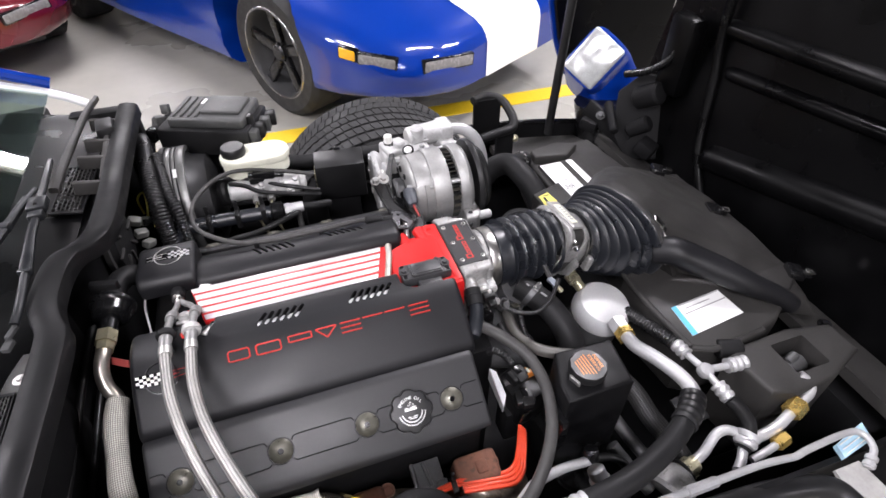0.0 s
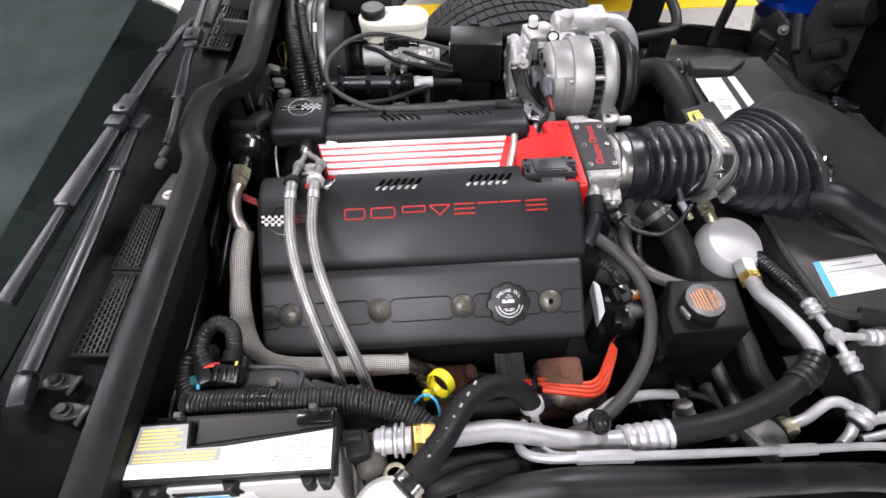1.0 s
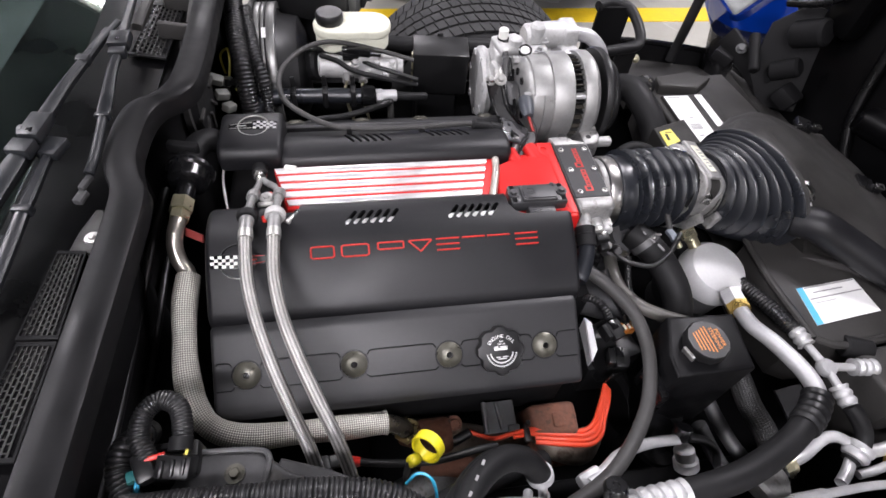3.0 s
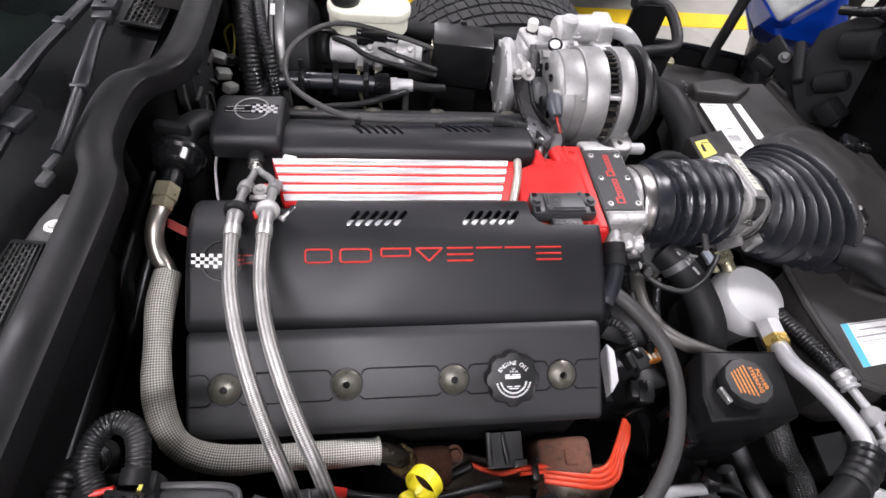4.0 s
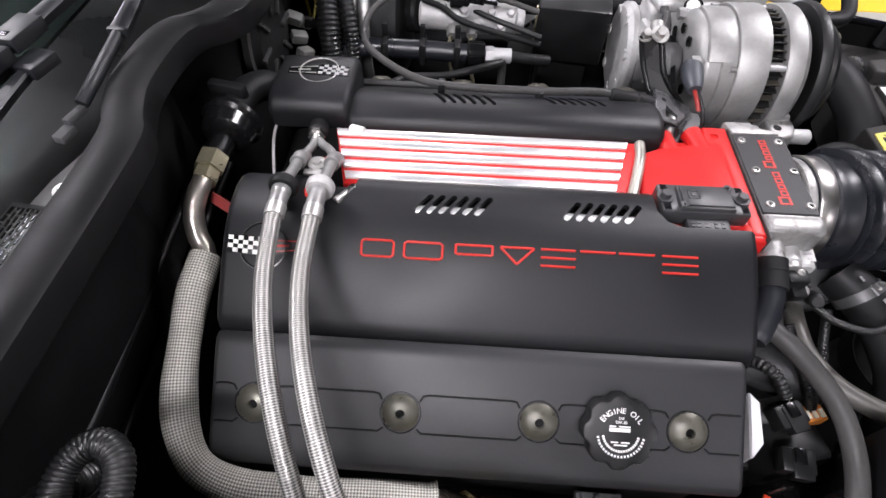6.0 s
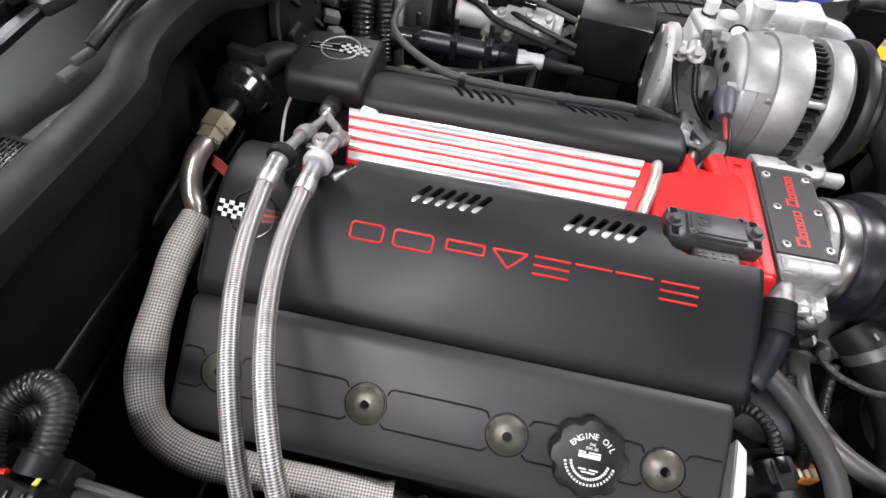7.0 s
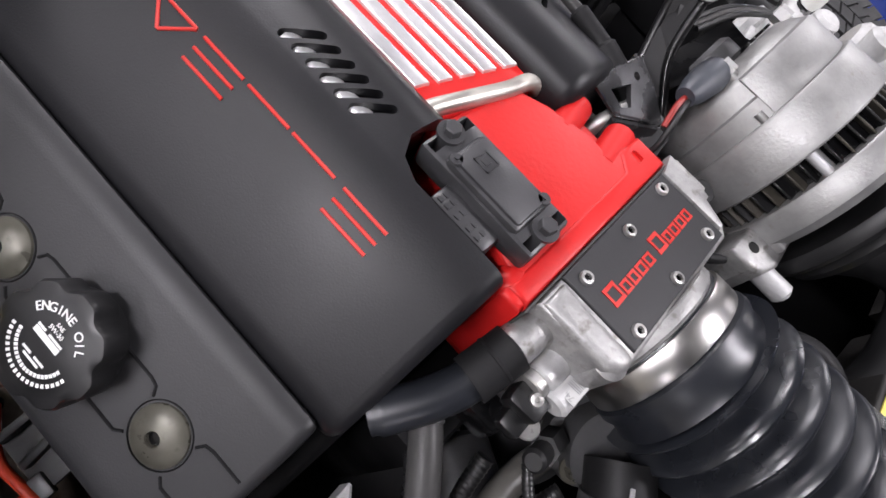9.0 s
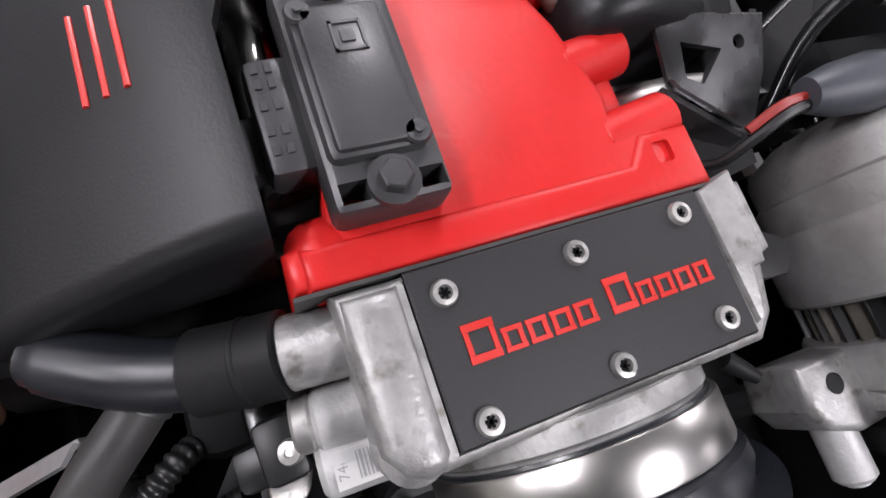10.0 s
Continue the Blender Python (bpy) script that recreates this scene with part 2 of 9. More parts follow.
# ---- shapes ----
def smooth_path(points, per=6):
    """Catmull-Rom through the points."""
    p = [Vector(a) for a in points]
    p = [2 * p[0] - p[1], *p, 2 * p[-1] - p[-2]]
    out = []
    for k in range(1, len(p) - 2):
        a, b, c, d = p[k - 1:k + 3]
        for j in range(per):
            t = j / per
            out.append(0.5 * (2 * b + (c - a) * t + (2 * a - 5 * b + 4 * c - d) * t * t + (3 * b - a - 3 * c + d) * t ** 3))
    out.append(p[-2])
    return out


def resample(pts, step):
    total, out, acc = 0.0, [pts[0]], 0.0
    for a, b in zip(pts, pts[1:]):
        seg = (b - a).length
        while seg > 1e-9 and acc + seg >= step:
            a = a + (b - a) * ((step - acc) / seg)
            out.append(a)
            seg, acc = (b - a).length, 0.0
        acc += seg
    if (out[-1] - pts[-1]).length > step * 0.3:
        out.append(pts[-1])
    return out


def sweep(points, r, sides=12, per=6, radius=None, caps=True, step=None):
    """A tube along the points; radius(s, total) may vary it with the length s."""
    pts = smooth_path(points, per)
    if step:
        pts = resample(pts, step)
    bm = bmesh.new()
    uvl = bm.loops.layers.uv.new("UVMap")
    n = len(pts)
    lengths = [0.0]
    for a, b in zip(pts, pts[1:]):
        lengths.append(lengths[-1] + (b - a).length)
    total = lengths[-1]
    up, rings = None, []
    for k in range(n):
        d = (pts[min(k + 1, n - 1)] - pts[max(k - 1, 0)]).normalized()
        if up is None:
            up = d.orthogonal().normalized()
        up = (up - d * up.dot(d)).normalized()
        side = d.cross(up)
        rr = radius(lengths[k], total) if radius else r
        rings.append([bm.verts.new(pts[k] + rr * (math.cos(2 * math.pi * j / sides) * up + math.sin(2 * math.pi * j / sides) * side)) for j in range(sides)])
    for k in range(n - 1):
        for j in range(sides):
            q = (j + 1) % sides
            f = bm.faces.new((rings[k][j], rings[k][q], rings[k + 1][q], rings[k + 1][j]))
            for loop, (u, v) in zip(f.loops, ((lengths[k], j), (lengths[k], j + 1), (lengths[k + 1], j + 1), (lengths[k + 1], j))):
                loop[uvl].uv = (u, v / sides)
    if caps:
        bm.faces.new(rings[0])
        bm.faces.new(rings[-1])
    bmesh.ops.recalc_face_normals(bm, faces=bm.faces)
    return bm


def pleats(base, depth, pitch, end=None, sharp=1.0):
    """Radius of a corrugated tube; a low sharp gives flat crests with narrow grooves."""
    def rr(s, total):
        b = base if end is None else base + (end - base) * s / total
        c = 0.5 + 0.5 * math.cos(2 * math.pi * s / pitch)
        return b + depth * (c ** sharp - 0.5)
    return rr


def box(size, at, rot=(0, 0, 0), bevel=0.002, seg=2):
    bm = bmesh.new()
    bmesh.ops.create_cube(bm, size=1.0, matrix=Matrix.Diagonal((*size, 1)))
    if bevel:
        bmesh.ops.bevel(bm, geom=bm.edges[:], offset=min(bevel, 0.45 * min(size)), segments=seg, profile=0.5, affect="EDGES")
    bm.transform(pose(*at, *rot))
    return bm


def span(x0, x1, y0, y1, z0, z1, bevel=0.002, seg=2):
    return box((x1 - x0, y1 - y0, z1 - z0), ((x0 + x1) / 2, (y0 + y1) / 2, (z0 + z1) / 2), (0, 0, 0), bevel, seg)


AXES = {"x": Matrix(((0, 0, 1, 0), (1, 0, 0, 0), (0, 1, 0, 0), (0, 0, 0, 1))),
        "y": Matrix(((1, 0, 0, 0), (0, 0, -1, 0), (0, 1, 0, 0), (0, 0, 0, 1))),
        "z": Matrix.Identity(4)}


def prism(profile, lo, hi, axis="x", bevel=0.0, seg=3, ends_only=True):
    """A profile drawn out along an axis: (y, z) along x, (x, y) along z."""
    bm = bmesh.new()
    a = [bm.verts.new((p[0], p[1], lo)) for p in profile]
    b = [bm.verts.new((p[0], p[1], hi)) for p in profile]
    n = len(profile)
    bm.faces.new(a[::-1])
    bm.faces.new(b)
    for k in range(n):
        bm.faces.new((a[k], a[(k + 1) % n], b[(k + 1) % n], b[k]))
    bmesh.ops.recalc_face_normals(bm, faces=bm.faces)
    if bevel:
        bm.edges.ensure_lookup_table()
        rim = [e for e in bm.edges if not ends_only or abs(e.verts[0].co.z - e.verts[1].co.z) < 1e-7]
        bmesh.ops.bevel(bm, geom=rim, offset=bevel, segments=seg, profile=0.5, affect="EDGES", clamp_overlap=True)
    bm.transform(AXES[axis])
    return bm


def lathe(profile, m=Matrix.Identity(4), sides=32):
    """(radius, height) turned about the local z axis."""
    bm = bmesh.new()
    rings = []
    for r, h in profile:
        if r < 1e-6:
            rings.append([bm.verts.new((0, 0, h))])
        else:
            rings.append([bm.verts.new((r * math.cos(2 * math.pi * j / sides), r * math.sin(2 * math.pi * j / sides), h)) for j in range(sides)])
    closed = len(rings[0]) > 1 and len(rings[-1]) > 1
    for a, b in zip(rings, rings[1:] + ([rings[0]] if closed else [])):
        for j in range(sides):
            q = (j + 1) % sides
            loop = [a[j % len(a)], a[q % len(a)], b[q % len(b)], b[j % len(b)]]
            loop = [v for k, v in enumerate(loop) if v not in loop[:k]]
            if len(loop) > 2:
                bm.faces.new(loop)
    bmesh.ops.recalc_face_normals(bm, faces=bm.faces)
    bm.transform(m)
    return bm


def along(a, b):
    """The pose at a whose z axis points to b."""
    d = (Vector(b) - Vector(a)).normalized()
    return Matrix.Translation(a) @ d.to_track_quat("Z", "Y").to_matrix().to_4x4()


def rod(a, b, r, sides=16, bevel=0.0):
    h = (Vector(b) - Vector(a)).length
    c = bevel
    prof = [(0, 0), (r - c, 0), (r, c), (r, h - c), (r - c, h), (0, h)] if c else [(0, 0), (r, 0), (r, h), (0, h)]
    return lathe(prof, along(a, b), sides)


def merged(*parts):
    bm = bmesh.new()
    bm.loops.layers.uv.new("UVMap")
    for p in parts:
        me = bpy.data.meshes.new("piece")
        p.to_mesh(me)
        p.free()
        bm.from_mesh(me)
        bpy.data.meshes.remove(me)
    return bm


def cut(bm, *cutters):
    """bm with the cutters taken out of it."""
    def holder(b):
        me = bpy.data.meshes.new("work")
        b.to_mesh(me)
        b.free()
        return new("work", me)
    base = holder(bm)
    tools = [holder(c) for c in cutters]
    for t in tools:
        mod = base.modifiers.new("cut", "BOOLEAN")
        mod.operation, mod.solver, mod.object = "DIFFERENCE", "EXACT", t
    bpy.context.view_layer.update()
    me = bpy.data.meshes.new_from_object(base.evaluated_get(bpy.context.evaluated_depsgraph_get()))
    out = bmesh.new()
    out.from_mesh(me)
    bpy.data.meshes.remove(me)
    for o in (base, *tools):
        data = o.data
        bpy.data.objects.remove(o)
        bpy.data.meshes.remove(data)
    return out


def as_mesh(name, bm, material, smooth=True):
    if smooth:
        for f in bm.faces:
            f.smooth = True
        for e in bm.edges:
            if len(e.link_faces) == 2 and e.calc_face_angle(0) > radians(38 if smooth is True else smooth):
                e.smooth = False
    me = bpy.data.meshes.new(name)
    bm.to_mesh(me)
    bm.free()
    me.materials.append(material)
    return me


def part(name, bm, material, parent, label="", smooth=True):
    ob = new(name, as_mesh(name, bm, material, smooth))
    ob.parent = parent
    base = parent
    ob.matrix_parent_inverse = Matrix.Translation(-Vector(base["foot"])) if "foot" in base else Matrix.Identity(4)
    if label:
        ob["label"] = label
    return ob


def thing(name, at, label, category, group="", kind=""):
    ob = new(name)
    ob.location = at
    ob.empty_display_size = 0.02
    ob["foot"] = [float(v) for v in at]
    return tagged(ob, label, category, group, kind)


def single(name, bm, material, label, category, group="", kind="", smooth=True):
    return tagged(new(name, as_mesh(name, bm, material, smooth)), label, category, group, kind)


def slab(quad, thick):
    """A flat sheet on four corners, thickened downwards along its normal."""
    q = [Vector(p) for p in quad]
    n = (q[1] - q[0]).cross(q[3] - q[0]).normalized()
    bm = bmesh.new()
    a = [bm.verts.new(p) for p in q]
    b = [bm.verts.new(p - n * thick) for p in q]
    bm.faces.new(a)
    bm.faces.new(b[::-1])
    for k in range(4):
        bm.faces.new((a[k], b[k], b[(k + 1) % 4], a[(k + 1) % 4]))
    bmesh.ops.recalc_face_normals(bm, faces=bm.faces)
    return bm


def on_quad(quad, u, v, lift=0.0):
    q = [Vector(p) for p in quad]
    n = (q[1] - q[0]).cross(q[3] - q[0]).normalized()
    return (q[0] * (1 - u) + q[1] * u) * (1 - v) + (q[3] * (1 - u) + q[2] * u) * v + n * lift


def print_rows(quad, rows, lift=0.0006, thick=0.0004):
    """Bars of print on a label: rows of (u0, u1, v0, v1)."""
    return merged(*[slab([on_quad(quad, u, v, lift) for u, v in ((u0, v0), (u1, v0), (u1, v1), (u0, v1))], thick) for u0, u1, v0, v1 in rows])


def word_rows(quad, rows, seed, lift=0.0006, thick=0.0004):
    """Unreadable print: rows of (u0, u1, v0, v1), each broken into bars of word length."""
    rnd = random.Random(seed)
    out = []
    for u0, u1, v0, v1 in rows:
        u = u0
        while u < u1 - 0.01:
            w = min(rnd.uniform(0.02, 0.09), u1 - u)
            out.append((u, u + w, v0, v1))
            u += w + 0.014
    return print_rows(quad, out, lift, thick)


def lettering(body, size, m, depth=0.0004, spacing=1.0):
    cu = bpy.data.curves.new("letters", "FONT")
    cu.body, cu.size, cu.extrude, cu.align_x, cu.align_y, cu.space_character = body, size, depth, "CENTER", "CENTER", spacing
    cu.resolution_u = 3
    ob = new("letters", cu)
    bpy.context.view_layer.update()
    me = bpy.data.meshes.new_from_object(ob.evaluated_get(bpy.context.evaluated_depsgraph_get()))
    bm = bmesh.new()
    bm.from_mesh(me)
    bm.transform(m)
    bpy.data.objects.remove(ob)
    bpy.data.curves.remove(cu)
    bpy.data.meshes.remove(me)
    return bm


def hexbolt(at, axis, r=0.006, h=0.006, washer=0.009):
    m = along(at, Vector(at) + Vector(axis))
    return merged(lathe([(0, 0), (washer, 0), (washer, 0.0015), (0, 0.0015)], m, 20), lathe([(0, 0.001), (r, 0.001), (r, h), (r * 0.85, h + 0.001), (0, h + 0.001)], m, 6))


# ---- the hall ----
HX0, HX1, HY0, HY1 = -6.0, 7.0, -5.0, 10.0
single("floor", span(HX0, HX1, HY0, HY1, -0.1, 0.0, 0), M_FLOOR, "polished grey-tan concrete floor of a parking hall", "floor", kind="structure")
single("ceiling", span(HX0, HX1, HY0, HY1, CEILING, CEILING + 0.1, 0), M_CEIL, "dark plain ceiling of the hall", "ceiling", kind="structure")
for wname, b in (("wall_north", (HX0, HX1, HY1, HY1 + 0.15)), ("wall_south", (HX0, HX1, HY0 - 0.15, HY0)), ("wall_west", (HX0 - 0.15, HX0, HY0, HY1)), ("wall_east", (HX1, HX1 + 0.15, HY0, HY1))):
    single(wname, span(*b, 0.0, CEILING, 0), M_WALL, "plain cream-painted hall wall", "wall", kind="structure")
single("floor_line", span(-3.0, 4.4, 1.80, 1.93, 0.0, 0.004, 0), M_LINE, "worn yellow parking line painted on the concrete", "floor marking", kind="structure")
lamp = thing("ceiling_light", (0, 0, CEILING), "white twin-tube fluorescent ceiling light, switched on", "light", "hall lights")
part("housing", prism([(-0.10, 0.0), (-0.14, -0.05), (0.14, -0.05), (0.10, 0.0)], -0.62, 0.62, "x"), M_WHITE, lamp).location.z = 0
lamp.children[0].matrix_parent_inverse = Matrix.Identity(4)
for ty in (-0.06, 0.06):
    tb = part("tube", rod((-0.59, ty, -0.075), (0.59, ty, -0.075), 0.014, 12), M_TUBE, lamp, "glowing white tube")
    tb.matrix_parent_inverse = Matrix.Identity(4)
lx, ly = LAMP_SPOTS[0]
lamp.matrix_basis = pose(lx, ly, CEILING)
for lx, ly in LAMP_SPOTS[1:]:
    copy_thing(lamp, pose(lx, ly, CEILING))


# ---- parked cars ----
def wheel_parts(car, x, y, out):
    """A road wheel; out is +1 or -1, the side its face looks to."""
    face = Matrix.Translation((x, y, 0.325)) @ Matrix.Rotation(radians(-90 * out), 4, "X")
    tyre = part("tyre", lathe([(0.225, -0.12), (0.29, -0.125), (0.318, -0.105), (0.325, -0.09), (0.325, 0.09), (0.318, 0.105), (0.29, 0.125), (0.225, 0.12), (0.215, 0.0)], face, 48), M_TYRE, car)
    part("rim", merged(lathe([(0.228, 0.09), (0.228, 0.122), (0.215, 0.125), (0.205, 0.10), (0.205, -0.05), (0.0, -0.05)], face, 48)), M_GREY, car, "polished dark alloy rim")
    for k in range(5):
        spoke = box((0.055, 0.20, 0.03), (0, 0.11, 0.075), (8, 0, 0), 0.008)
        spoke.transform(face @ Matrix.Rotation(2 * math.pi * k / 5, 4, "Z"))
        part("spoke", spoke, M_GLOSSBLACK, car, "gloss black wheel spoke")
    lip = lathe([(0.212, 0.118), (0.224, 0.124), (0.229, 0.120), (0.224, 0.112)], face, 48)
    part("rim_lip", lip, M_STEEL, car, "polished rim lip")
    part("hub", lathe([(0, 0.05), (0.045, 0.05), (0.045, 0.09), (0.035, 0.1), (0, 0.1)], face, 20), M_GLOSSBLACK, car)


def low_coupe(name, at, turn, paint, label, stripe):
    """A low wedge-nosed coupe; x runs forward from the front axle, y to its left."""
    car = thing(name, (0, 0, 0), label, "car")
    # x, half width at the beltline, half width at the sill, bottom, belt height, crown height
    S = [(0.93, 0.42, 0.40, 0.255, 0.40, 0.43), (0.90, 0.62, 0.58, 0.255, 0.42, 0.49), (0.80, 0.76, 0.72, 0.25, 0.45, 0.545), (0.62, 0.84, 0.82, 0.235, 0.50, 0.60),
         (0.40, 0.88, 0.86, 0.21, 0.56, 0.655), (0.0, 0.905, 0.88, 0.18, 0.66, 0.72), (-0.45, 0.90, 0.87, 0.17, 0.70, 0.79), (-0.8, 0.89, 0.87, 0.17, 0.74, 0.86),
         (-1.5, 0.90, 0.88, 0.17, 0.77, 0.87), (-2.2, 0.91, 0.88, 0.18, 0.80, 0.88), (-2.44, 0.92, 0.89, 0.20, 0.82, 0.90), (-3.0, 0.90, 0.86, 0.26, 0.82, 0.88), (-3.25, 0.84, 0.80, 0.32, 0.78, 0.84)]
    bm = bmesh.new()
    rings = []
    for x, wb, ws, z0, zb, zc in S:
        half = [(0.0, z0), (ws * 0.9, z0), (ws, z0 + 0.04), (ws + 0.01, z0 + (zb - z0) * 0.35), (wb, z0 + (zb - z0) * 0.62), (wb - 0.005, z0 + (zb - z0) * 0.84), (wb - 0.06, zb + 0.02),
                (wb * 0.84, zb + (zc - zb) * 0.55), (wb * 0.62, zb + (zc - zb) * 0.84), (wb * 0.34, zc - 0.004), (0.0, zc)]
        ring = half + [(-y, z) for y, z in half[-2:0:-1]]
        rings.append([bm.verts.new((x, y, z)) for y, z in ring])
    for a, b in zip(rings, rings[1:]):
        n = len(a)
        for k in range(n):
            bm.faces.new((a[k], a[(k + 1) % n], b[(k + 1) % n], b[k]))
    bm.faces.new(rings[0])
    bm.faces.new(rings[-1])
    bmesh.ops.recalc_face_normals(bm, faces=bm.faces)
    bmesh.ops.subdivide_edges(bm, edges=bm.edges[:], cuts=1, smooth=0.6, use_grid_fill=True)
    wells = []
    for wx in (0.0, -2.44):
        for side in (1, -1):
            wells.append(lathe([(0, 0), (0.37, 0), (0.37, 0.34), (0, 0.34)], Matrix.Translation((wx, side * 0.95, 0.34)) @ Matrix.Rotation(radians(90 * side), 4, "X"), 40))
    bm = cut(bm, *wells)
    bmesh.ops.recalc_face_normals(bm, faces=bm.faces)
    if stripe:
        sb = bm.copy()
        for side in (1, -1):
            bmesh.ops.bisect_plane(sb, geom=sb.verts[:] + sb.edges[:] + sb.faces[:], plane_co=(0.93, -0.02 + side * 0.235, 0), plane_no=(0.10, side, 0), clear_outer=True)
        bmesh.ops.bisect_plane(sb, geom=sb.verts[:] + sb.edges[:] + sb.faces[:], plane_co=(-0.77, 0, 0), plane_no=(-1, 0, 0), clear_outer=True)
        bmesh.ops.delete(sb, geom=[f for f in sb.faces if f.normal.z < -0.6], context="FACES")
        sb.normal_update()
        for v in sb.verts:
            v.co += v.normal * 0.004
    part("body", bm, paint, car)
    # cabin
    roof = []
    cab = bmesh.new()
    for x, w, z in ((-0.78, 0.66, 0.86), (-1.45, 0.55, 1.14), (-1.95, 0.54, 1.17), (-2.9, 0.58, 0.89)):
        roof.append([cab.verts.new((x, y, zz)) for y, zz in ((w + 0.08, min(z, 0.86)), (w, z - 0.03), (w * 0.6, z), (-w * 0.6, z), (-w, z - 0.03), (-w - 0.08, min(z, 0.86)))])
    for a, b in zip(roof, roof[1:]):
        for k in range(5):
            cab.faces.new((a[k], a[k + 1], b[k + 1], b[k]))
    cab.faces.new(roof[0])
    cab.faces.new(roof[-1])
    part("cabin_glass", cab, M_GLOSSBLACK, car, "dark tinted cabin glass")
    for side in (1, -1):
        for pname, (px, py, pz), (dx, dy), h, length, lens, lab in (("fog_lamp", (0.903, 0.516, 0.402), (0.073, -0.289), 0.050, 0.27, M_FOG, "smoked rectangular bumper lamp"),
                                                           ("corner_lamp", (0.725, 0.776, 0.445), (0.173, -0.092), 0.044, 0.17, M_FOG, "smoked corner lamp"),
                                                           ("turn_signal", (0.600, 0.829, 0.462), (0.086, -0.022), 0.048, 0.085, M_AMBER, "amber corner turn signal")):
            turn_z = math.degrees(math.atan2(dy * side, dx))
            fr = part(pname, box((length + 0.014, 0.035, h + 0.012), (px, py * side, pz), (0, 5, turn_z), 0.008), M_GLOSSBLACK, car, lab)
            part("lens", box((length, 0.043, h), (px, py * side, pz), (0, 5, turn_z), 0.008), lens, fr)
        for wx in (0.0, -2.44):
            wheel_parts(car, wx + (0.05 if wx == 0 else 0), side * (0.735 if wx == 0 else 0.80), side)
    if stripe:
        part("stripe", sb, M_STRIPE, car, "broad white stripe along the nose")
    part("front_lip", span(0.40, 0.70, -0.6, 0.6, 0.17, 0.25, 0.015), M_BLACK, car)
    car.matrix_basis = pose(*at, 0, 0, turn)
    return car


low_coupe("blue_car", (0.79, 2.60, 0.0), -59, M_BLUE, "glossy blue low coupe with a broad white nose stripe, parked", True)
low_coupe("dark_red_car", (-2.07, 3.55, 0.0), -60, M_WINE, "dark red low coupe parked further down the hall", False)


# ---- the car whose hood is open: body shell, bay and cowl ----
bay = thing("engine_bay", (0, -0.02, 0.0), "black engine bay shell of a car with its hood tipped forward", "car body")
part("firewall", span(-0.36, -0.325, -0.62, 0.60, 0.28, 0.80, 0.01), M_DARK, bay)
part("floor_pan", span(-0.36, 1.0, -0.60, 0.58, 0.14, 0.18, 0.01), M_DARK, bay)
part("inner_fender", prism([(-0.34, -0.56), (-0.02, -0.56), (-0.02, -0.52), (-0.34, -0.50)], 0.18, 0.72, "z", 0.01), M_DARK, bay)
part("inner_fender", span(-0.34, 0.05, 0.44, 0.56, 0.18, 0.62, 0.01), M_DARK, bay)
part("radiator_support", span(0.90, 0.98, -0.62, 0.60, 0.2, 0.50, 0.01), M_DARK, bay)
part("frame_rail", span(-0.36, 0.95, -0.40, -0.32, 0.20, 0.30, 0.01), M_DARK, bay)
part("frame_rail", span(-0.36, 0.95, 0.36, 0.44, 0.20, 0.30, 0.01), M_DARK, bay)
part("crossmember", span(-0.05, 0.95, -0.40, 0.44, 0.18, 0.24, 0.01), M_DARK, bay)
part("wheel_arch", sweep([(0.05, -0.505, 0.74), (0.15, -0.50, 0.75), (0.30, -0.495, 0.70), (0.45, -0.487, 0.648), (0.56, -0.481, 0.602), (0.635, -0.489, 0.590), (0.678, -0.504, 0.585), (0.690, -0.528, 0.582), (0.697, -0.57, 0.575)], 0.018, 14), M_BLACK, bay, "thick black fender edge strip")
M_LINER = mat("dusty_pale_paint", (0.34, 0.335, 0.32), 0.5, var=0.2, scale=25, bump=0.1)
part("fender_liner", slab([(0.703, -0.484, 0.588), (0.700, -0.530, 0.580), (0.735, -0.620, 0.560), (0.785, -0.615, 0.560), (0.748, -0.485, 0.590)], 0.006), M_LINER, bay, "pale grey fender liner edge")
part("fender_skirt", slab([(0.03, -0.49, 0.74), (0.92, -0.46, 0.54), (0.92, -0.42, 0.22), (0.03, -0.44, 0.22)], 0.008), M_DARK, bay)
part("fender_skirt", slab([(0.10, 0.47, 0.60), (0.92, 0.52, 0.52), (0.92, 0.46, 0.22), (0.10, 0.44, 0.22)], -0.008), M_DARK, bay)
part("far_bay_panel", slab([(0.56, 0.66, 0.592), (0.77, 0.66, 0.573), (1.06, 0.66, 0.520), (1.06, 0.66, 0.16)], 0.01), M_DARK, bay)
part("far_bay_panel", slab([(0.56, 0.66, 0.592), (1.06, 0.66, 0.16), (0.80, 0.66, 0.16), (0.56, 0.66, 0.16)], 0.01), M_DARK, bay)
part("far_bay_lip", sweep([(0.56, 0.655, 0.590), (0.77, 0.655, 0.572), (1.06, 0.655, 0.522)], 0.008, 8), M_GLOSSBLACK, bay, "gloss black panel lip")
part("far_fender_edge", sweep([(-0.30, 0.56, 0.66), (-0.1, 0.52, 0.66), (0.10, 0.50, 0.655), (0.30, 0.50, 0.65), (0.45, 0.49, 0.63)], 0.014, 10), M_BLACK, bay)
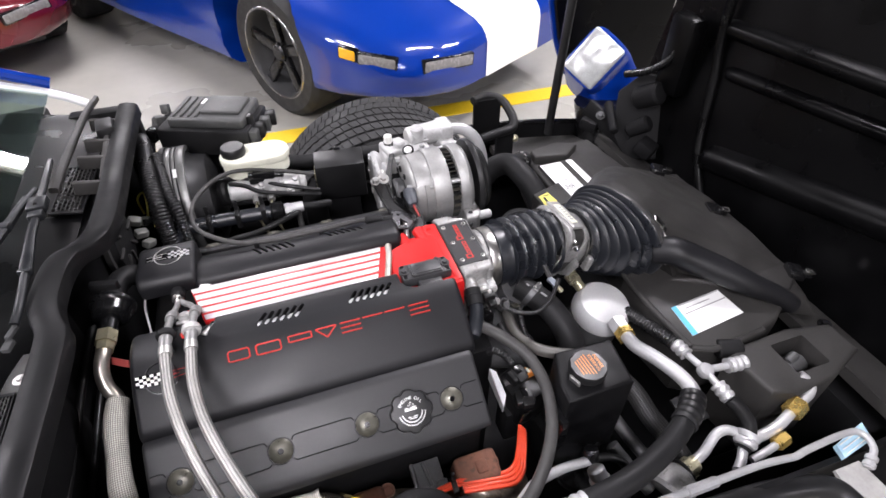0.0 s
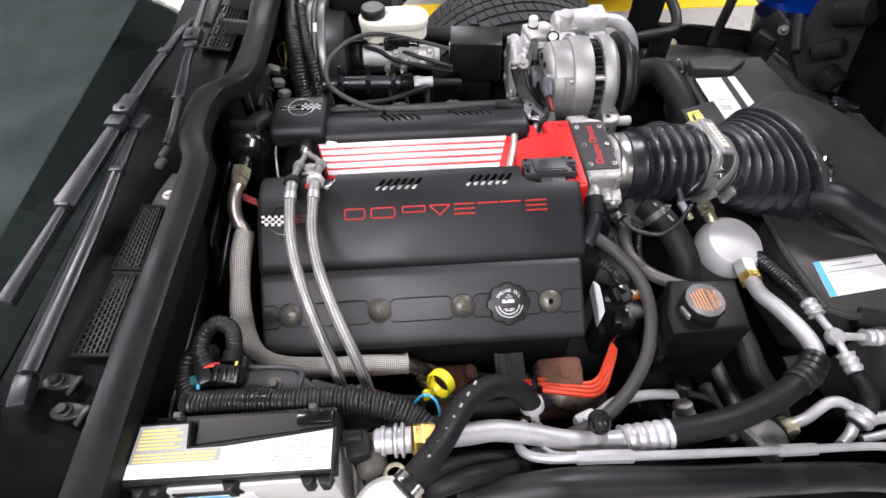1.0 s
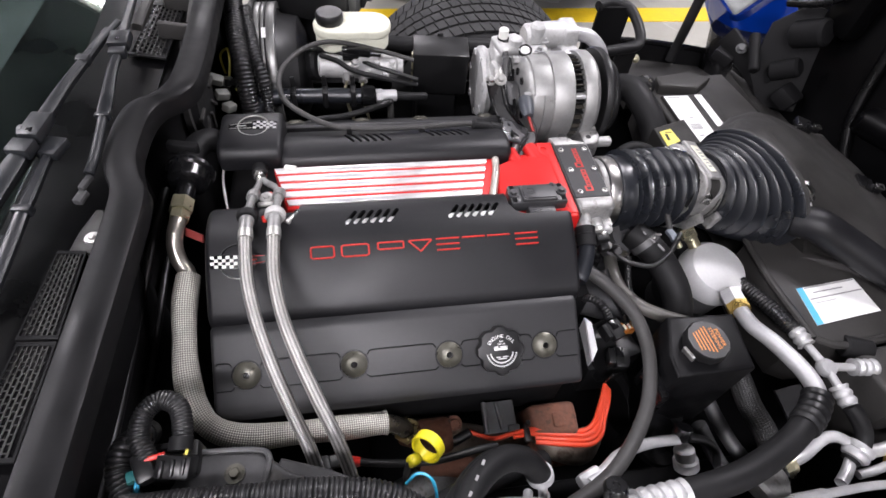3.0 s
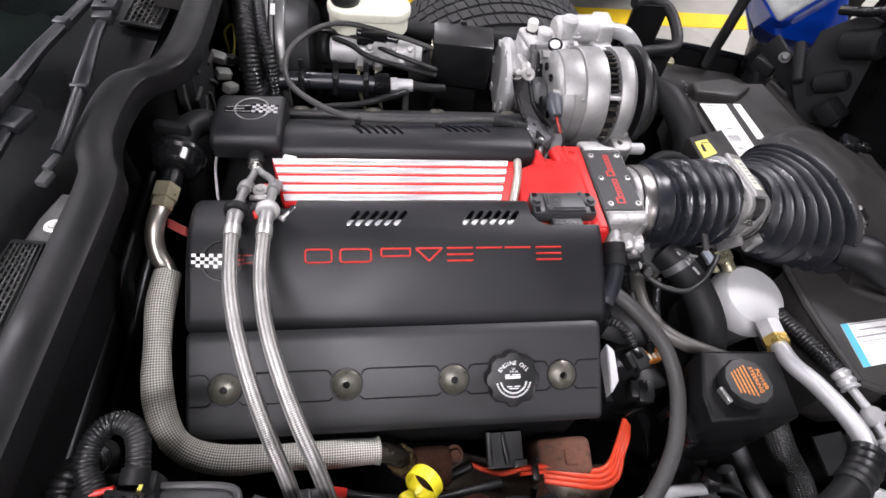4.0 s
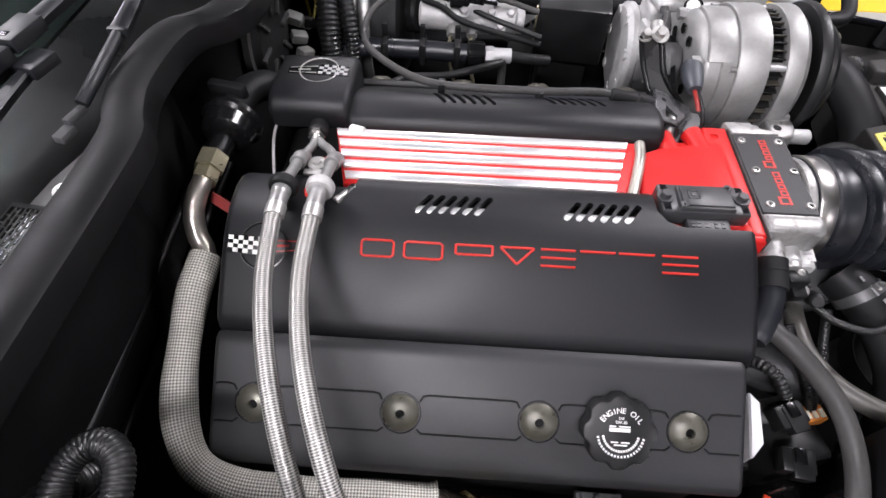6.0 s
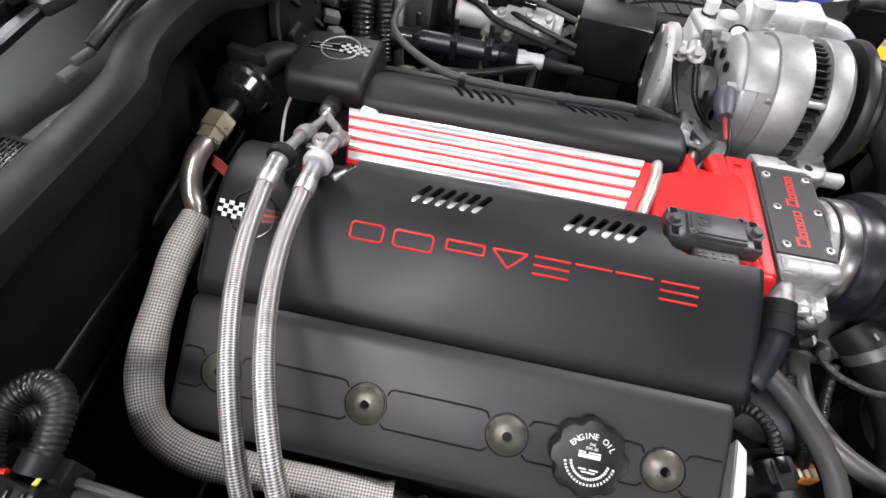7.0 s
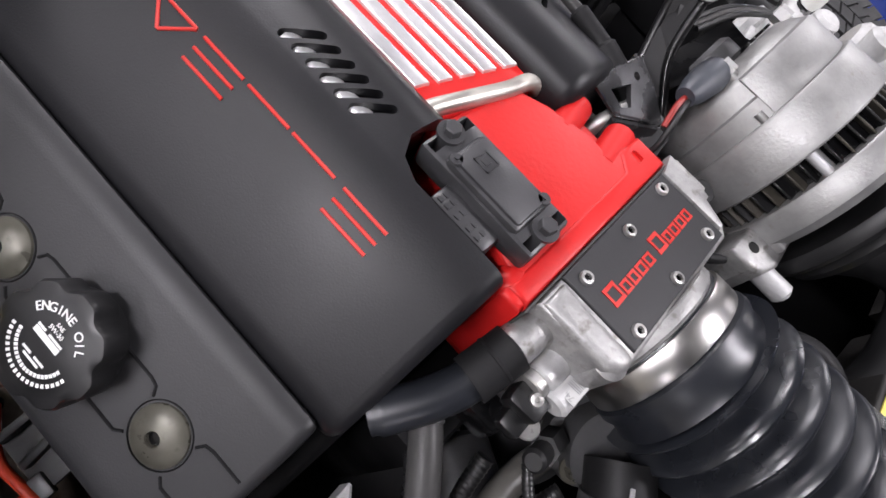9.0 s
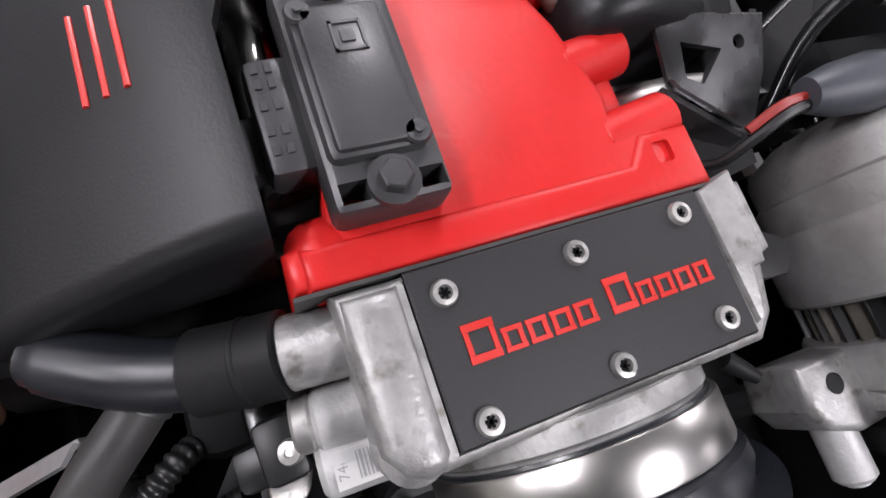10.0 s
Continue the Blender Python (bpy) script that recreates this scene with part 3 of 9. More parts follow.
# cowl with its weather strip
STRIP = [(-0.245, 0.50, 0.86), (-0.245, 0.30, 0.862), (-0.244, 0.16, 0.865), (-0.248, 0.088, 0.865), (-0.262, 0.058, 0.865), (-0.284, 0.040, 0.865), (-0.2935, 0.010, 0.865), (-0.2945, -0.045, 0.865), (-0.285, -0.082, 0.865), (-0.2745, -0.110, 0.865), (-0.273, -0.17, 0.865), (-0.276, -0.31, 0.865), (-0.278, -0.42, 0.865), (-0.279, -0.60, 0.865)]
strip = smooth_path(STRIP, 5)
def along_strip(profile):
    """A profile of (inward offset, height) carried along the cowl's edge."""
    bm = bmesh.new()
    cols = [[bm.verts.new((p.x + dx, p.y, z)) for dx, z in profile] for p in strip]
    n = len(profile)
    for a, b in zip(cols, cols[1:]):
        for k in range(n):
            bm.faces.new((a[k], a[(k + 1) % n], b[(k + 1) % n], b[k]))
    bm.faces.new(cols[0])
    bm.faces.new(cols[-1])
    bmesh.ops.recalc_face_normals(bm, faces=bm.faces)
    return bm


part("cowl_wall", along_strip([(-0.040, 0.30), (-0.040, 0.838), (-0.060, 0.838), (-0.060, 0.30)]), M_DARK, bay)
part("cowl_shelf", along_strip([(-0.012, 0.836), (-0.012, 0.841), (-0.062, 0.841), (-0.062, 0.836)]), M_HOOD, bay)
part("cowl_lip", along_strip([(0.010, 0.844), (0.0160, 0.845), (0.0170, 0.847), (0.0165, 0.8650), (0.0150, 0.8690), (0.0115, 0.8715), (-0.002, 0.8750), (-0.013, 0.8745), (-0.0165, 0.8730), (-0.0185, 0.8690), (-0.020, 0.846), (-0.010, 0.842)]), M_COWL, bay, "satin black cowl lip of rubber", smooth=28)
part("cowl_panel", merged(slab([(-0.46, -0.62, 0.875), (-0.29, -0.62, 0.845), (-0.29, 0.52, 0.845), (-0.46, 0.52, 0.875)], 0.012)), M_HOOD, bay)
part("cowl_side", span(-0.36, -0.30, -0.64, -0.62, 0.3, 0.86, 0.005), M_DARK, bay)
part("cowl_side", span(-0.36, -0.24, 0.50, 0.53, 0.3, 0.86, 0.005), M_DARK, bay)


M_LATTICE = mat("worn_grey_mesh_plastic", (0.019, 0.0187, 0.0175), 0.5, var=0.25, scale=60)


def cowl_grille(quad):
    g = part("cowl_grille", merged(*[slab([on_quad(quad, u, v, 0.003) for u, v in c], 0.003) for c in (((-0.06, -0.04), (1.06, -0.04), (1.06, 0.0), (-0.06, 0.0)), ((-0.06, 1.0), (1.06, 1.0), (1.06, 1.04), (-0.06, 1.04)), ((-0.06, 0.0), (0, 0.0), (0, 1), (-0.06, 1)), ((1, 0), (1.06, 0), (1.06, 1), (1, 1)))]), M_COWL, bay, "black air inlet mesh")
    part("backing", slab([on_quad(quad, u, v, 0.0004) for u, v in ((0, 0), (1, 0), (1, 1), (0, 1))], 0.0008), M_GLOSSBLACK, g)
    bars = [slab([on_quad(quad, k / 7 + du, v, 0.0026) for du, v in ((-0.020, 0), (0.020, 0), (0.020, 1), (-0.020, 1))], 0.0012) for k in range(1, 7)]
    bars += [slab([on_quad(quad, (u + (0.5 if k % 2 else 0)) / 3.5, k / 26 + dv, 0.0026) for u, dv in ((c, -0.0045), (c + 0.5, -0.0045), (c + 0.5, 0.0045), (c, 0.0045))], 0.0012) for k in range(1, 26) for c in (0, 1, 2)]
    part("mesh_grid", merged(*bars), M_LATTICE, g, "worn grey brick-pattern mesh")


cowl_grille([(-0.334, -0.268, 0.857), (-0.306, -0.268, 0.853), (-0.306, -0.178, 0.853), (-0.328, -0.178, 0.856)])
cowl_grille([(-0.340, -0.372, 0.857), (-0.308, -0.372, 0.853), (-0.306, -0.278, 0.853), (-0.332, -0.278, 0.857)])
cowl_grille([(-0.330, 0.17, 0.857), (-0.290, 0.17, 0.850), (-0.285, 0.30, 0.850), (-0.325, 0.30, 0.857)])
part("screw_plate", prism([(-0.322, -0.176), (-0.296, -0.176), (-0.292, -0.150), (-0.300, -0.120), (-0.309, -0.118), (-0.318, -0.148)], 0.850, 0.8555, "z", 0.0015, 1), M_LATTICE, bay, "dusty grey cowl mounting plate")
part("cowl_screw", lathe([(0, 0.0042), (0.0024, 0.0042), (0.0034, 0.0034), (0.0036, 0.0014), (0.0072, 0.0012), (0.0078, 0.0), (0, 0)], pose(-0.303, -0.158, 0.8555), 20), M_FIT, bay, "dull zinc cowl screw")
for sx, sy in ((-0.345, -0.400), (-0.327, -0.430)):
    boss = part("pivot_plate", prism([(sx + 0.015 * math.cos(a) * (1.25 if math.cos(a) > 0 else 1), sy + 0.0085 * math.sin(a)) for a in [2 * math.pi * k / 20 for k in range(20)]], 0.852, 0.8580, "z", 0.002), M_BLACK, bay, "black oblong pivot plate")
    part("pivot_nut", lathe([(0, 0), (0.0070, 0), (0.0070, 0.002), (0.0048, 0.003), (0.0048, 0.008), (0, 0.008)], pose(sx, sy, 0.8580), 12), M_BLACK, boss)
    part("stiffener", box((0.006, 0.020, 0.004), (sx + 0.018, sy - 0.006, 0.8585), (0, 0, -20), 0.0015), M_BLACK, boss)

part("cabin_shell", span(-1.52, -0.37, -0.66, 0.60, 0.16, 0.775, 0.02), M_DARK, bay)
shield = thing("windshield", (-0.7, -0.02, 0.86), "steeply raked dark tinted windshield with black base band", "windshield")

gb = bmesh.new()
rows = []
for k in range(9):
    t = k / 8
    row = []
    for j in range(13):
        s = j / 12 * 2 - 1
        row.append(gb.verts.new((-0.365 - 0.045 * s * s - 0.82 * t - 0.03 * s * s * t, -0.02 + s * (0.64 - 0.10 * t), 0.888 + 0.34 * t - 0.05 * t * t - 0.02 * s * s)))
    rows.append(row)
for a, b in zip(rows, rows[1:]):
    for j in range(12):
        gb.faces.new((a[j], a[j + 1], b[j + 1], b[j]))
bmesh.ops.recalc_face_normals(gb, faces=gb.faces)
bmesh.ops.solidify(gb, geom=gb.faces[:], thickness=0.005)
pane = part("pane", gb, M_GLASS, shield)
pane.visible_shadow = False
part("dashboard", slab([(-1.5, -0.66, 0.80), (-0.42, -0.66, 0.845), (-0.42, 0.60, 0.845), (-1.5, 0.60, 0.80)], 0.02), M_DASH, shield, "dark grey dashboard top")
part("cabin_back", slab([(-1.5, -0.66, 0.80), (-1.5, 0.60, 0.80), (-1.5, 0.60, 1.2), (-1.5, -0.66, 1.2)], 0.02), M_DASH, shield)
part("side_trim", sweep([(-0.40, -0.665, 0.885), (-0.80, -0.64, 1.06), (-1.22, -0.58, 1.18)], 0.012, 8), M_BLACK, shield)
part("side_trim", sweep([(-0.40, 0.625, 0.885), (-0.80, 0.60, 1.06), (-1.22, 0.54, 1.18)], 0.012, 8), M_BLUE, shield, "glossy blue pillar edge")


def flat_arm(path, width, thick):
    """A flat bar that follows the points, broad side up."""
    pts = smooth_path(path, 4)
    bm = bmesh.new()
    rings = []
    for k, p in enumerate(pts):
        d = (pts[min(k + 1, len(pts) - 1)] - pts[max(k - 1, 0)]).normalized()
        s = d.cross(Vector((0.25, 0, 1))).normalized()
        n = s.cross(d)
        w = width * (0.65 + 0.35 * k / (len(pts) - 1))
        rings.append([bm.verts.new(p + s * a * w / 2 + n * b) for a, b in ((-1, -thick / 2), (1, -thick / 2), (1, thick * 0.3), (0.6, thick / 2), (-0.6, thick / 2), (-1, thick * 0.3))])
    for a, b in zip(rings, rings[1:]):
        for k in range(6):
            bm.faces.new((a[k], a[(k + 1) % 6], b[(k + 1) % 6], b[k]))
    bm.faces.new(rings[0])
    bm.faces.new(rings[-1])
    bmesh.ops.recalc_face_normals(bm, faces=bm.faces)
    return bm


M_WIPER = mat("satin_black_wiper", (0.009, 0.0102, 0.012), 0.40, var=0.2, scale=30)
def turned(size, at, d, bevel=0.0015):
    """A block whose length (y) follows the way d seen from above."""
    return box(size, at, (0, 0, math.degrees(math.atan2(-d[0], d[1]))), bevel)


M_WIPERRAIL = mat("dark_wiper_steel", (0.028, 0.030, 0.033), 0.45, 0.3, var=0.2, scale=40)
wiper = thing("windshield_wiper", (-0.357, -0.067, 0.89), "satin black windshield wiper parked at the glass base", "wiper", "wipers")
part("arm", flat_arm([(-0.334, 0.140, 0.908), (-0.340, 0.074, 0.912), (-0.347, 0.018, 0.914), (-0.353, -0.037, 0.914)], 0.0125, 0.009), M_WIPER, wiper)
part("link", rod((-0.328, 0.165, 0.906), (-0.338, 0.085, 0.913), 0.0036, 10), M_WIPERRAIL, wiper, "thin steel linkage rod")
part("shoulder", turned((0.0135, 0.012, 0.011), (-0.3415, 0.066, 0.913), (0.1, 1)), M_WIPER, wiper)
part("knuckle", turned((0.0200, 0.036, 0.012), (-0.3555, -0.055, 0.914), (0.12, 1)), M_WIPER, wiper)
part("slot", turned((0.0050, 0.006, 0.002), (-0.3565, -0.066, 0.9198), (0.12, 1), 0.0004), M_GLOSSBLACK, wiper)
part("pin", lathe([(0, 0), (0.0075, 0), (0.0080, 0.001), (0.0080, 0.004), (0.0070, 0.005), (0, 0.005)], Matrix.Translation((-0.3685, -0.062, 0.913)) @ Matrix.Rotation(radians(90), 4, "Y"), 20), M_GREY, wiper, "dull round pivot end")
part("hinge_box", turned((0.0215, 0.019, 0.0125), (-0.3615, -0.084, 0.911), (0.16, 1)), M_WIPER, wiper)
part("blade_frame", flat_arm([(-0.3625, -0.090, 0.909), (-0.3665, -0.110, 0.907), (-0.376, -0.165, 0.904), (-0.3835, -0.212, 0.902)], 0.022, 0.008), M_WIPER, wiper)
part("collar", turned((0.0160, 0.006, 0.010), (-0.3838, -0.213, 0.902), (0.15, 1)), M_WIPER, wiper)
part("blade_end", flat_arm([(-0.384, -0.215, 0.901), (-0.391, -0.26, 0.898), (-0.402, -0.33, 0.894)], 0.0125, 0.006), M_WIPERRAIL, wiper, "dark steel blade rail")
part("rubber", flat_arm([(-0.3575, -0.07, 0.900), (-0.373, -0.16, 0.896), (-0.398, -0.33, 0.888)], 0.004, 0.010), M_RUBBER, wiper)
wiper = thing("windshield_wiper", (-0.345, -0.10, 0.87), "satin black long wiper arm with dark steel rail", "wiper", "wipers")
part("head", turned((0.0215, 0.026, 0.010), (-0.3425, -0.072, 0.900), (0.25, 1)), M_WIPER, wiper)
part("arm", flat_arm([(-0.3440, -0.082, 0.899), (-0.3452, -0.103, 0.898), (-0.3465, -0.125, 0.896), (-0.348, -0.151, 0.894), (-0.350, -0.219, 0.888), (-0.353, -0.30, 0.884), (-0.357, -0.40, 0.880)], 0.0125, 0.008), M_WIPER, wiper)
part("collar", turned((0.0165, 0.009, 0.010), (-0.3482, -0.152, 0.894), (0.06, 1)), M_WIPER, wiper)
part("rail", flat_arm([(-0.3575, -0.180, 0.890), (-0.3600, -0.26, 0.886), (-0.366, -0.40, 0.880)], 0.0045, 0.005), M_WIPERRAIL, wiper, "dark steel rail")
part("foot", box((0.018, 0.034, 0.014), (-0.362, -0.415, 0.872), (0, 0, 8), 0.004), M_WIPER, wiper)
wiper = thing("windshield_wiper", (-0.315, -0.02, 0.87), "short satin black wiper arm ending in a hooked steel clip", "wiper", "wipers")
part("upper_arm", flat_arm([(-0.328, 0.26, 0.899), (-0.322, 0.19, 0.902), (-0.317, 0.135, 0.905)], 0.010, 0.008), M_WIPER, wiper)
part("joint", turned((0.0235, 0.030, 0.012), (-0.3170, 0.122, 0.905), (-0.05, 1)), M_WIPER, wiper)
part("slot", turned((0.0045, 0.005, 0.002), (-0.3165, 0.116, 0.9108), (-0.05, 1), 0.0004), M_GLOSSBLACK, wiper)
part("hinge_box", turned((0.0190, 0.014, 0.011), (-0.3150, 0.097, 0.903), (-0.1, 1)), M_WIPER, wiper)
part("arm", flat_arm([(-0.3150, 0.092, 0.902), (-0.3175, 0.066, 0.897), (-0.3165, 0.030, 0.891), (-0.315, -0.004, 0.887)], 0.0140, 0.008), M_WIPER, wiper)
part("collar", turned((0.0165, 0.006, 0.009), (-0.3150, -0.005, 0.887), (0, 1)), M_WIPER, wiper)
part("rod", sweep([(-0.3150, -0.006, 0.886), (-0.3145, -0.035, 0.882), (-0.3140, -0.064, 0.878), (-0.3175, -0.082, 0.872)], 0.0052, 12), M_WIPER, wiper)
part("clip", merged(turned((0.0065, 0.020, 0.006), (-0.3195, -0.092, 0.869), (0.25, 1)), turned((0.0095, 0.016, 0.007), (-0.3225, -0.108, 0.8635), (0.2, 1))), M_GREY, wiper, "hooked dull steel clip")
# far end of the cowl: hinge arm and stiffeners
part("hinge_arm", flat_arm([(-0.300, 0.52, 0.884), (-0.309, 0.444, 0.886), (-0.315, 0.30, 0.886), (-0.318, 0.19, 0.884)], 0.013, 0.010), M_GRAIN, bay, "dark grey hinge arm")
for cy, w in ((0.44, 0.05), (0.36, 0.045), (0.30, 0.05), (0.22, 0.04)):
    part("stiffener", box((w, 0.010, 0.024), (-0.283, cy, 0.862), (0, 12, 6), 0.003), M_GRAIN, bay)
part("stiffener", box((0.010, 0.20, 0.020), (-0.268, 0.33, 0.860), (0, 0, 4), 0.003), M_GRAIN, bay)
part("latch_block", box((0.03, 0.05, 0.03), (-0.275, 0.405, 0.868), (0, 0, 10), 0.005), M_BLACK, bay)
# white-painted bar that imitates the glints along the far pillar edge
part("pillar_trim", sweep([(-0.60, 0.605, 0.955), (-0.487, 0.615, 0.898), (-0.40, 0.622, 0.862), (-0.35, 0.622, 0.832)], 0.010, 8), M_STRIPE, shield, "white bar standing in for glints on the pillar edge")

# the hood, tipped forward
hood = thing("open_hood", (0.98, -0.02, 0.50), "black inner face of a clamshell hood tipped up and forward", "hood")
part("skin", slab([(0.99, 0.52, 0.50), (0.99, -0.85, 0.50), (1.22, -0.85, 1.75), (1.22, 0.52, 1.75)], 0.03), M_HOOD, hood)
part("outer_skin", slab([(1.03, 0.50, 0.46), (1.03, -0.95, 0.46), (1.27, -0.95, 1.8), (1.27, 0.50, 1.8)], 0.012), M_BLUE, hood, "glossy blue outer skin")


def hood_rib(z, tilt, y1, depth, h):
    """A rounded stiffening rib that runs from the far end y1 towards the camera's side."""
    d = Vector((0.184 * tilt, -1.0, tilt)).normalized()
    x = 0.99 + (z - 0.5) * 0.184
    path = [Vector((x, y1, z)) + d * s for s in (-0.004, 0.0, 0.012, 0.03, 0.3, 0.7, 1.1)]
    bm = bmesh.new()
    rings = []
    for k, p in enumerate(path):
        g = (0.05, 0.5, 0.85, 1.0, 1.0, 1.0, 1.0)[k]
        rings.append([bm.verts.new(p + Vector((0.01 - depth * g * c, 0, h * e * (0.5 + 0.5 * g)))) for c, e in ((-0.5, -1.3), (0.35, -1.0), (0.85, -0.62), (1.0, -0.2), (1.0, 0.25), (0.85, 0.6), (0.35, 0.9), (-0.5, 1.1))])
    for a, b in zip(rings, rings[1:]):
        for k in range(8):
            bm.faces.new((a[k], a[(k + 1) % 8], b[(k + 1) % 8], b[k]))
    bm.faces.new(rings[0])
    bm.faces.new(rings[-1])
    bmesh.ops.recalc_face_normals(bm, faces=bm.faces)
    part("rib", bm, M_HOOD, hood, "moulded stiffening rib")


hood_rib(0.925, 0.06, 0.335, 0.035, 0.022)
hood_rib(0.842, 0.10, 0.275, 0.030, 0.018)
hood_rib(0.655, 0.23, 0.220, 0.045, 0.035)
hood_rib(1.25, 0.05, 0.35, 0.035, 0.03)
part("rib_frame", sweep([(1.08, 0.345, 1.20), (1.05, 0.325, 0.95), (1.04, 0.290, 0.82), (1.01, 0.235, 0.66), (0.99, 0.15, 0.56)], 0.012, 10), M_HOOD, hood)
part("corner_pad", box((0.05, 0.09, 0.20), (1.02, 0.40, 0.84), (0, 0, 0), 0.02), M_HOOD, hood)
plate = prism([(-0.07, -0.11), (0.02, -0.13), (0.08, -0.06), (0.085, 0.05), (0.03, 0.11), (-0.05, 0.10), (-0.085, 0.0)], -0.012, 0.012, "z", 0.005)
plate.transform(look((1.00, 0.44, 0.66), (0.04, -0.63, 1.37)))
part("motor_plate", plate, M_DARK, hood, "black headlamp motor plate")
part("motor", merged(rod((0.965, 0.45, 0.71), (0.985, 0.39, 0.75), 0.030, 20, 0.006), rod((0.955, 0.44, 0.62), (0.985, 0.40, 0.66), 0.022, 18, 0.005), box((0.05, 0.05, 0.04), (0.97, 0.37, 0.60), (20, 0, 30), 0.008)), M_DARK, hood, "black headlamp motor")
part("link", sweep([(0.95, 0.50, 0.76), (0.97, 0.44, 0.79), (1.0, 0.40, 0.84), (1.02, 0.40, 0.92)], 0.010, 10), M_GLOSSBLACK, hood)
bucket = bmesh.new()
rings = []
for k, (cx, cy, cz, w) in enumerate(((0.965, 0.615, 0.625, 0.075), (1.00, 0.585, 0.560, 0.105), (1.03, 0.56, 0.48, 0.13), (1.03, 0.54, 0.36, 0.13))):
    rings.append([bucket.verts.new((cx + w * math.cos(2 * math.pi * j / 12), cy + 0.9 * w * math.sin(2 * math.pi * j / 12), cz)) for j in range(12)])
for a, b in zip(rings, rings[1:]):
    for k in range(12):
        bucket.faces.new((a[k], a[(k + 1) % 12], b[(k + 1) % 12], b[k]))
bucket.faces.new(rings[0])
bucket.faces.new(rings[-1])
bmesh.ops.recalc_face_normals(bucket, faces=bucket.faces)
part("lamp_bucket", bucket, M_GLOSSBLACK, hood, "black headlamp bucket")
part("bucket_bracket", merged(box((0.016, 0.16, 0.05), (0.925, 0.50, 0.615), (20, 10, 25), 0.004), box((0.05, 0.05, 0.03), (0.90, 0.545, 0.600), (10, 0, 40), 0.006), rod((0.90, 0.43, 0.63), (0.93, 0.52, 0.67), 0.012, 14, 0.003)), M_DARK, hood)
part("hinge_bolt", merged(hexbolt((0.905, 0.51, 0.640), (-0.4, -0.5, 0.8), 0.008, 0.008, 0.013)), M_GREY, hood)
flank = prism([(0.87, 1.75), (0.892, 0.853), (0.919, 0.75), (0.963, 0.65), (1.06, 0.515), (1.2, 0.42), (1.30, 0.46), (1.40, 1.75)], -0.83, -0.81, "y", 0.004)
part("hood_flank", flank, M_HOOD, hood, "black inner face of the hood flank")
part("flank_skin", prism([(0.86, 1.76), (0.882, 0.85), (0.91, 0.745), (0.955, 0.64), (1.06, 0.505), (1.2, 0.41), (1.31, 0.45), (1.41, 1.76)], -0.845, -0.832, "y", 0.003), M_BLUE, hood, "glossy blue hood flank")
part("gas_strut", rod((0.805, 0.615, 0.545), (0.828, 0.625, 0.96), 0.0125, 16), M_BLACK, hood, "black gas strut")
# the headlamp in its pod; the long side of the lens leans down towards the engine
lx_, ly_ = Vector((-0.087, 0.011, -0.104)).normalized(), Vector((0.065, -0.070, -0.048))
ly_ = (ly_ - lx_ * ly_.dot(lx_)).normalized()
lz_ = lx_.cross(ly_)
face = Matrix.Translation((0.943, 0.647, 0.747)) @ Matrix((lx_, ly_, lz_)).transposed().to_4x4()
pb = bmesh.new()
rings = []
for dx, dy, dz, w, h in ((0.0, 0.002, 0.004, 0.142, 0.114), (0.0, 0.003, 0.006, 0.150, 0.122), (0.0, 0.004, 0.0, 0.158, 0.130), (0.0, 0.010, -0.03, 0.166, 0.142), (0.03, 0.07, -0.07, 0.165, 0.20), (0.06, 0.145, -0.09, 0.11, 0.15)):
    ring = []
    for k in range(32):
        a = 2 * math.pi * k / 32
        c, sn = math.cos(a), math.sin(a)
        ring.append(pb.verts.new((dx + w / 2 * math.copysign(abs(c) ** 0.42, c), dy + h / 2 * math.copysign(abs(sn) ** 0.42, sn), dz)))
    rings.append(ring)
for a, b in zip(rings, rings[1:]):
    for k in range(32):
        pb.faces.new((a[k], a[(k + 1) % 32], b[(k + 1) % 32], b[k]))
pb.faces.new(rings[0])
pb.faces.new(rings[-1])
bmesh.ops.recalc_face_normals(pb, faces=pb.faces)
pb.transform(face)
pod = part("headlamp_pod", pb, M_BLUE, hood, "glossy blue headlamp pod")
lb = box((0.140, 0.112, 0.02), (0, 0, 0.002), (0, 0, 0), 0.009, 3)
lb.transform(face)
part("lens", lb, M_LENS, pod, "ribbed clear headlamp lens")

# ---- the engine ----
YC = -0.021
block = thing("engine_block", (0.0, YC, 0.19), "dark iron engine block with rusty exhaust manifolds", "engine")
part("block", prism([(-0.14, 0.20), (0.10, 0.20), (0.12, 0.45), (0.20, 0.62), (0.10, 0.70), (-0.14, 0.70), (-0.24, 0.62), (-0.16, 0.45)], -0.23, 0.24, "x", 0.01), M_DARK, block)
for sgn, y0 in ((-1, -0.25), (1, 0.21)):
    part("cylinder_head", span(-0.21, 0.22, y0 - 0.025, y0 + 0.025, 0.56, 0.66, 0.008), M_DARK, block)
man = part("exhaust_manifold", merged(sweep([(0.02, -0.315, 0.53), (0.06, -0.32, 0.528), (0.10, -0.325, 0.525), (0.24, -0.325, 0.52)], 0.026, 14), *[box((0.050, 0.046, 0.080), (mx, -0.304, 0.566), (14, 0, 0), 0.010, 3) for mx in (0.037,)], box((0.066, 0.044, 0.080), (0.199, -0.303, 0.568), (14, 0, 0), 0.008, 3), box((0.018, 0.020, 0.016), (0.205, -0.312, 0.602), (14, 0, 0), 0.004)), M_RUST, block, "rusty brown cast exhaust manifold")
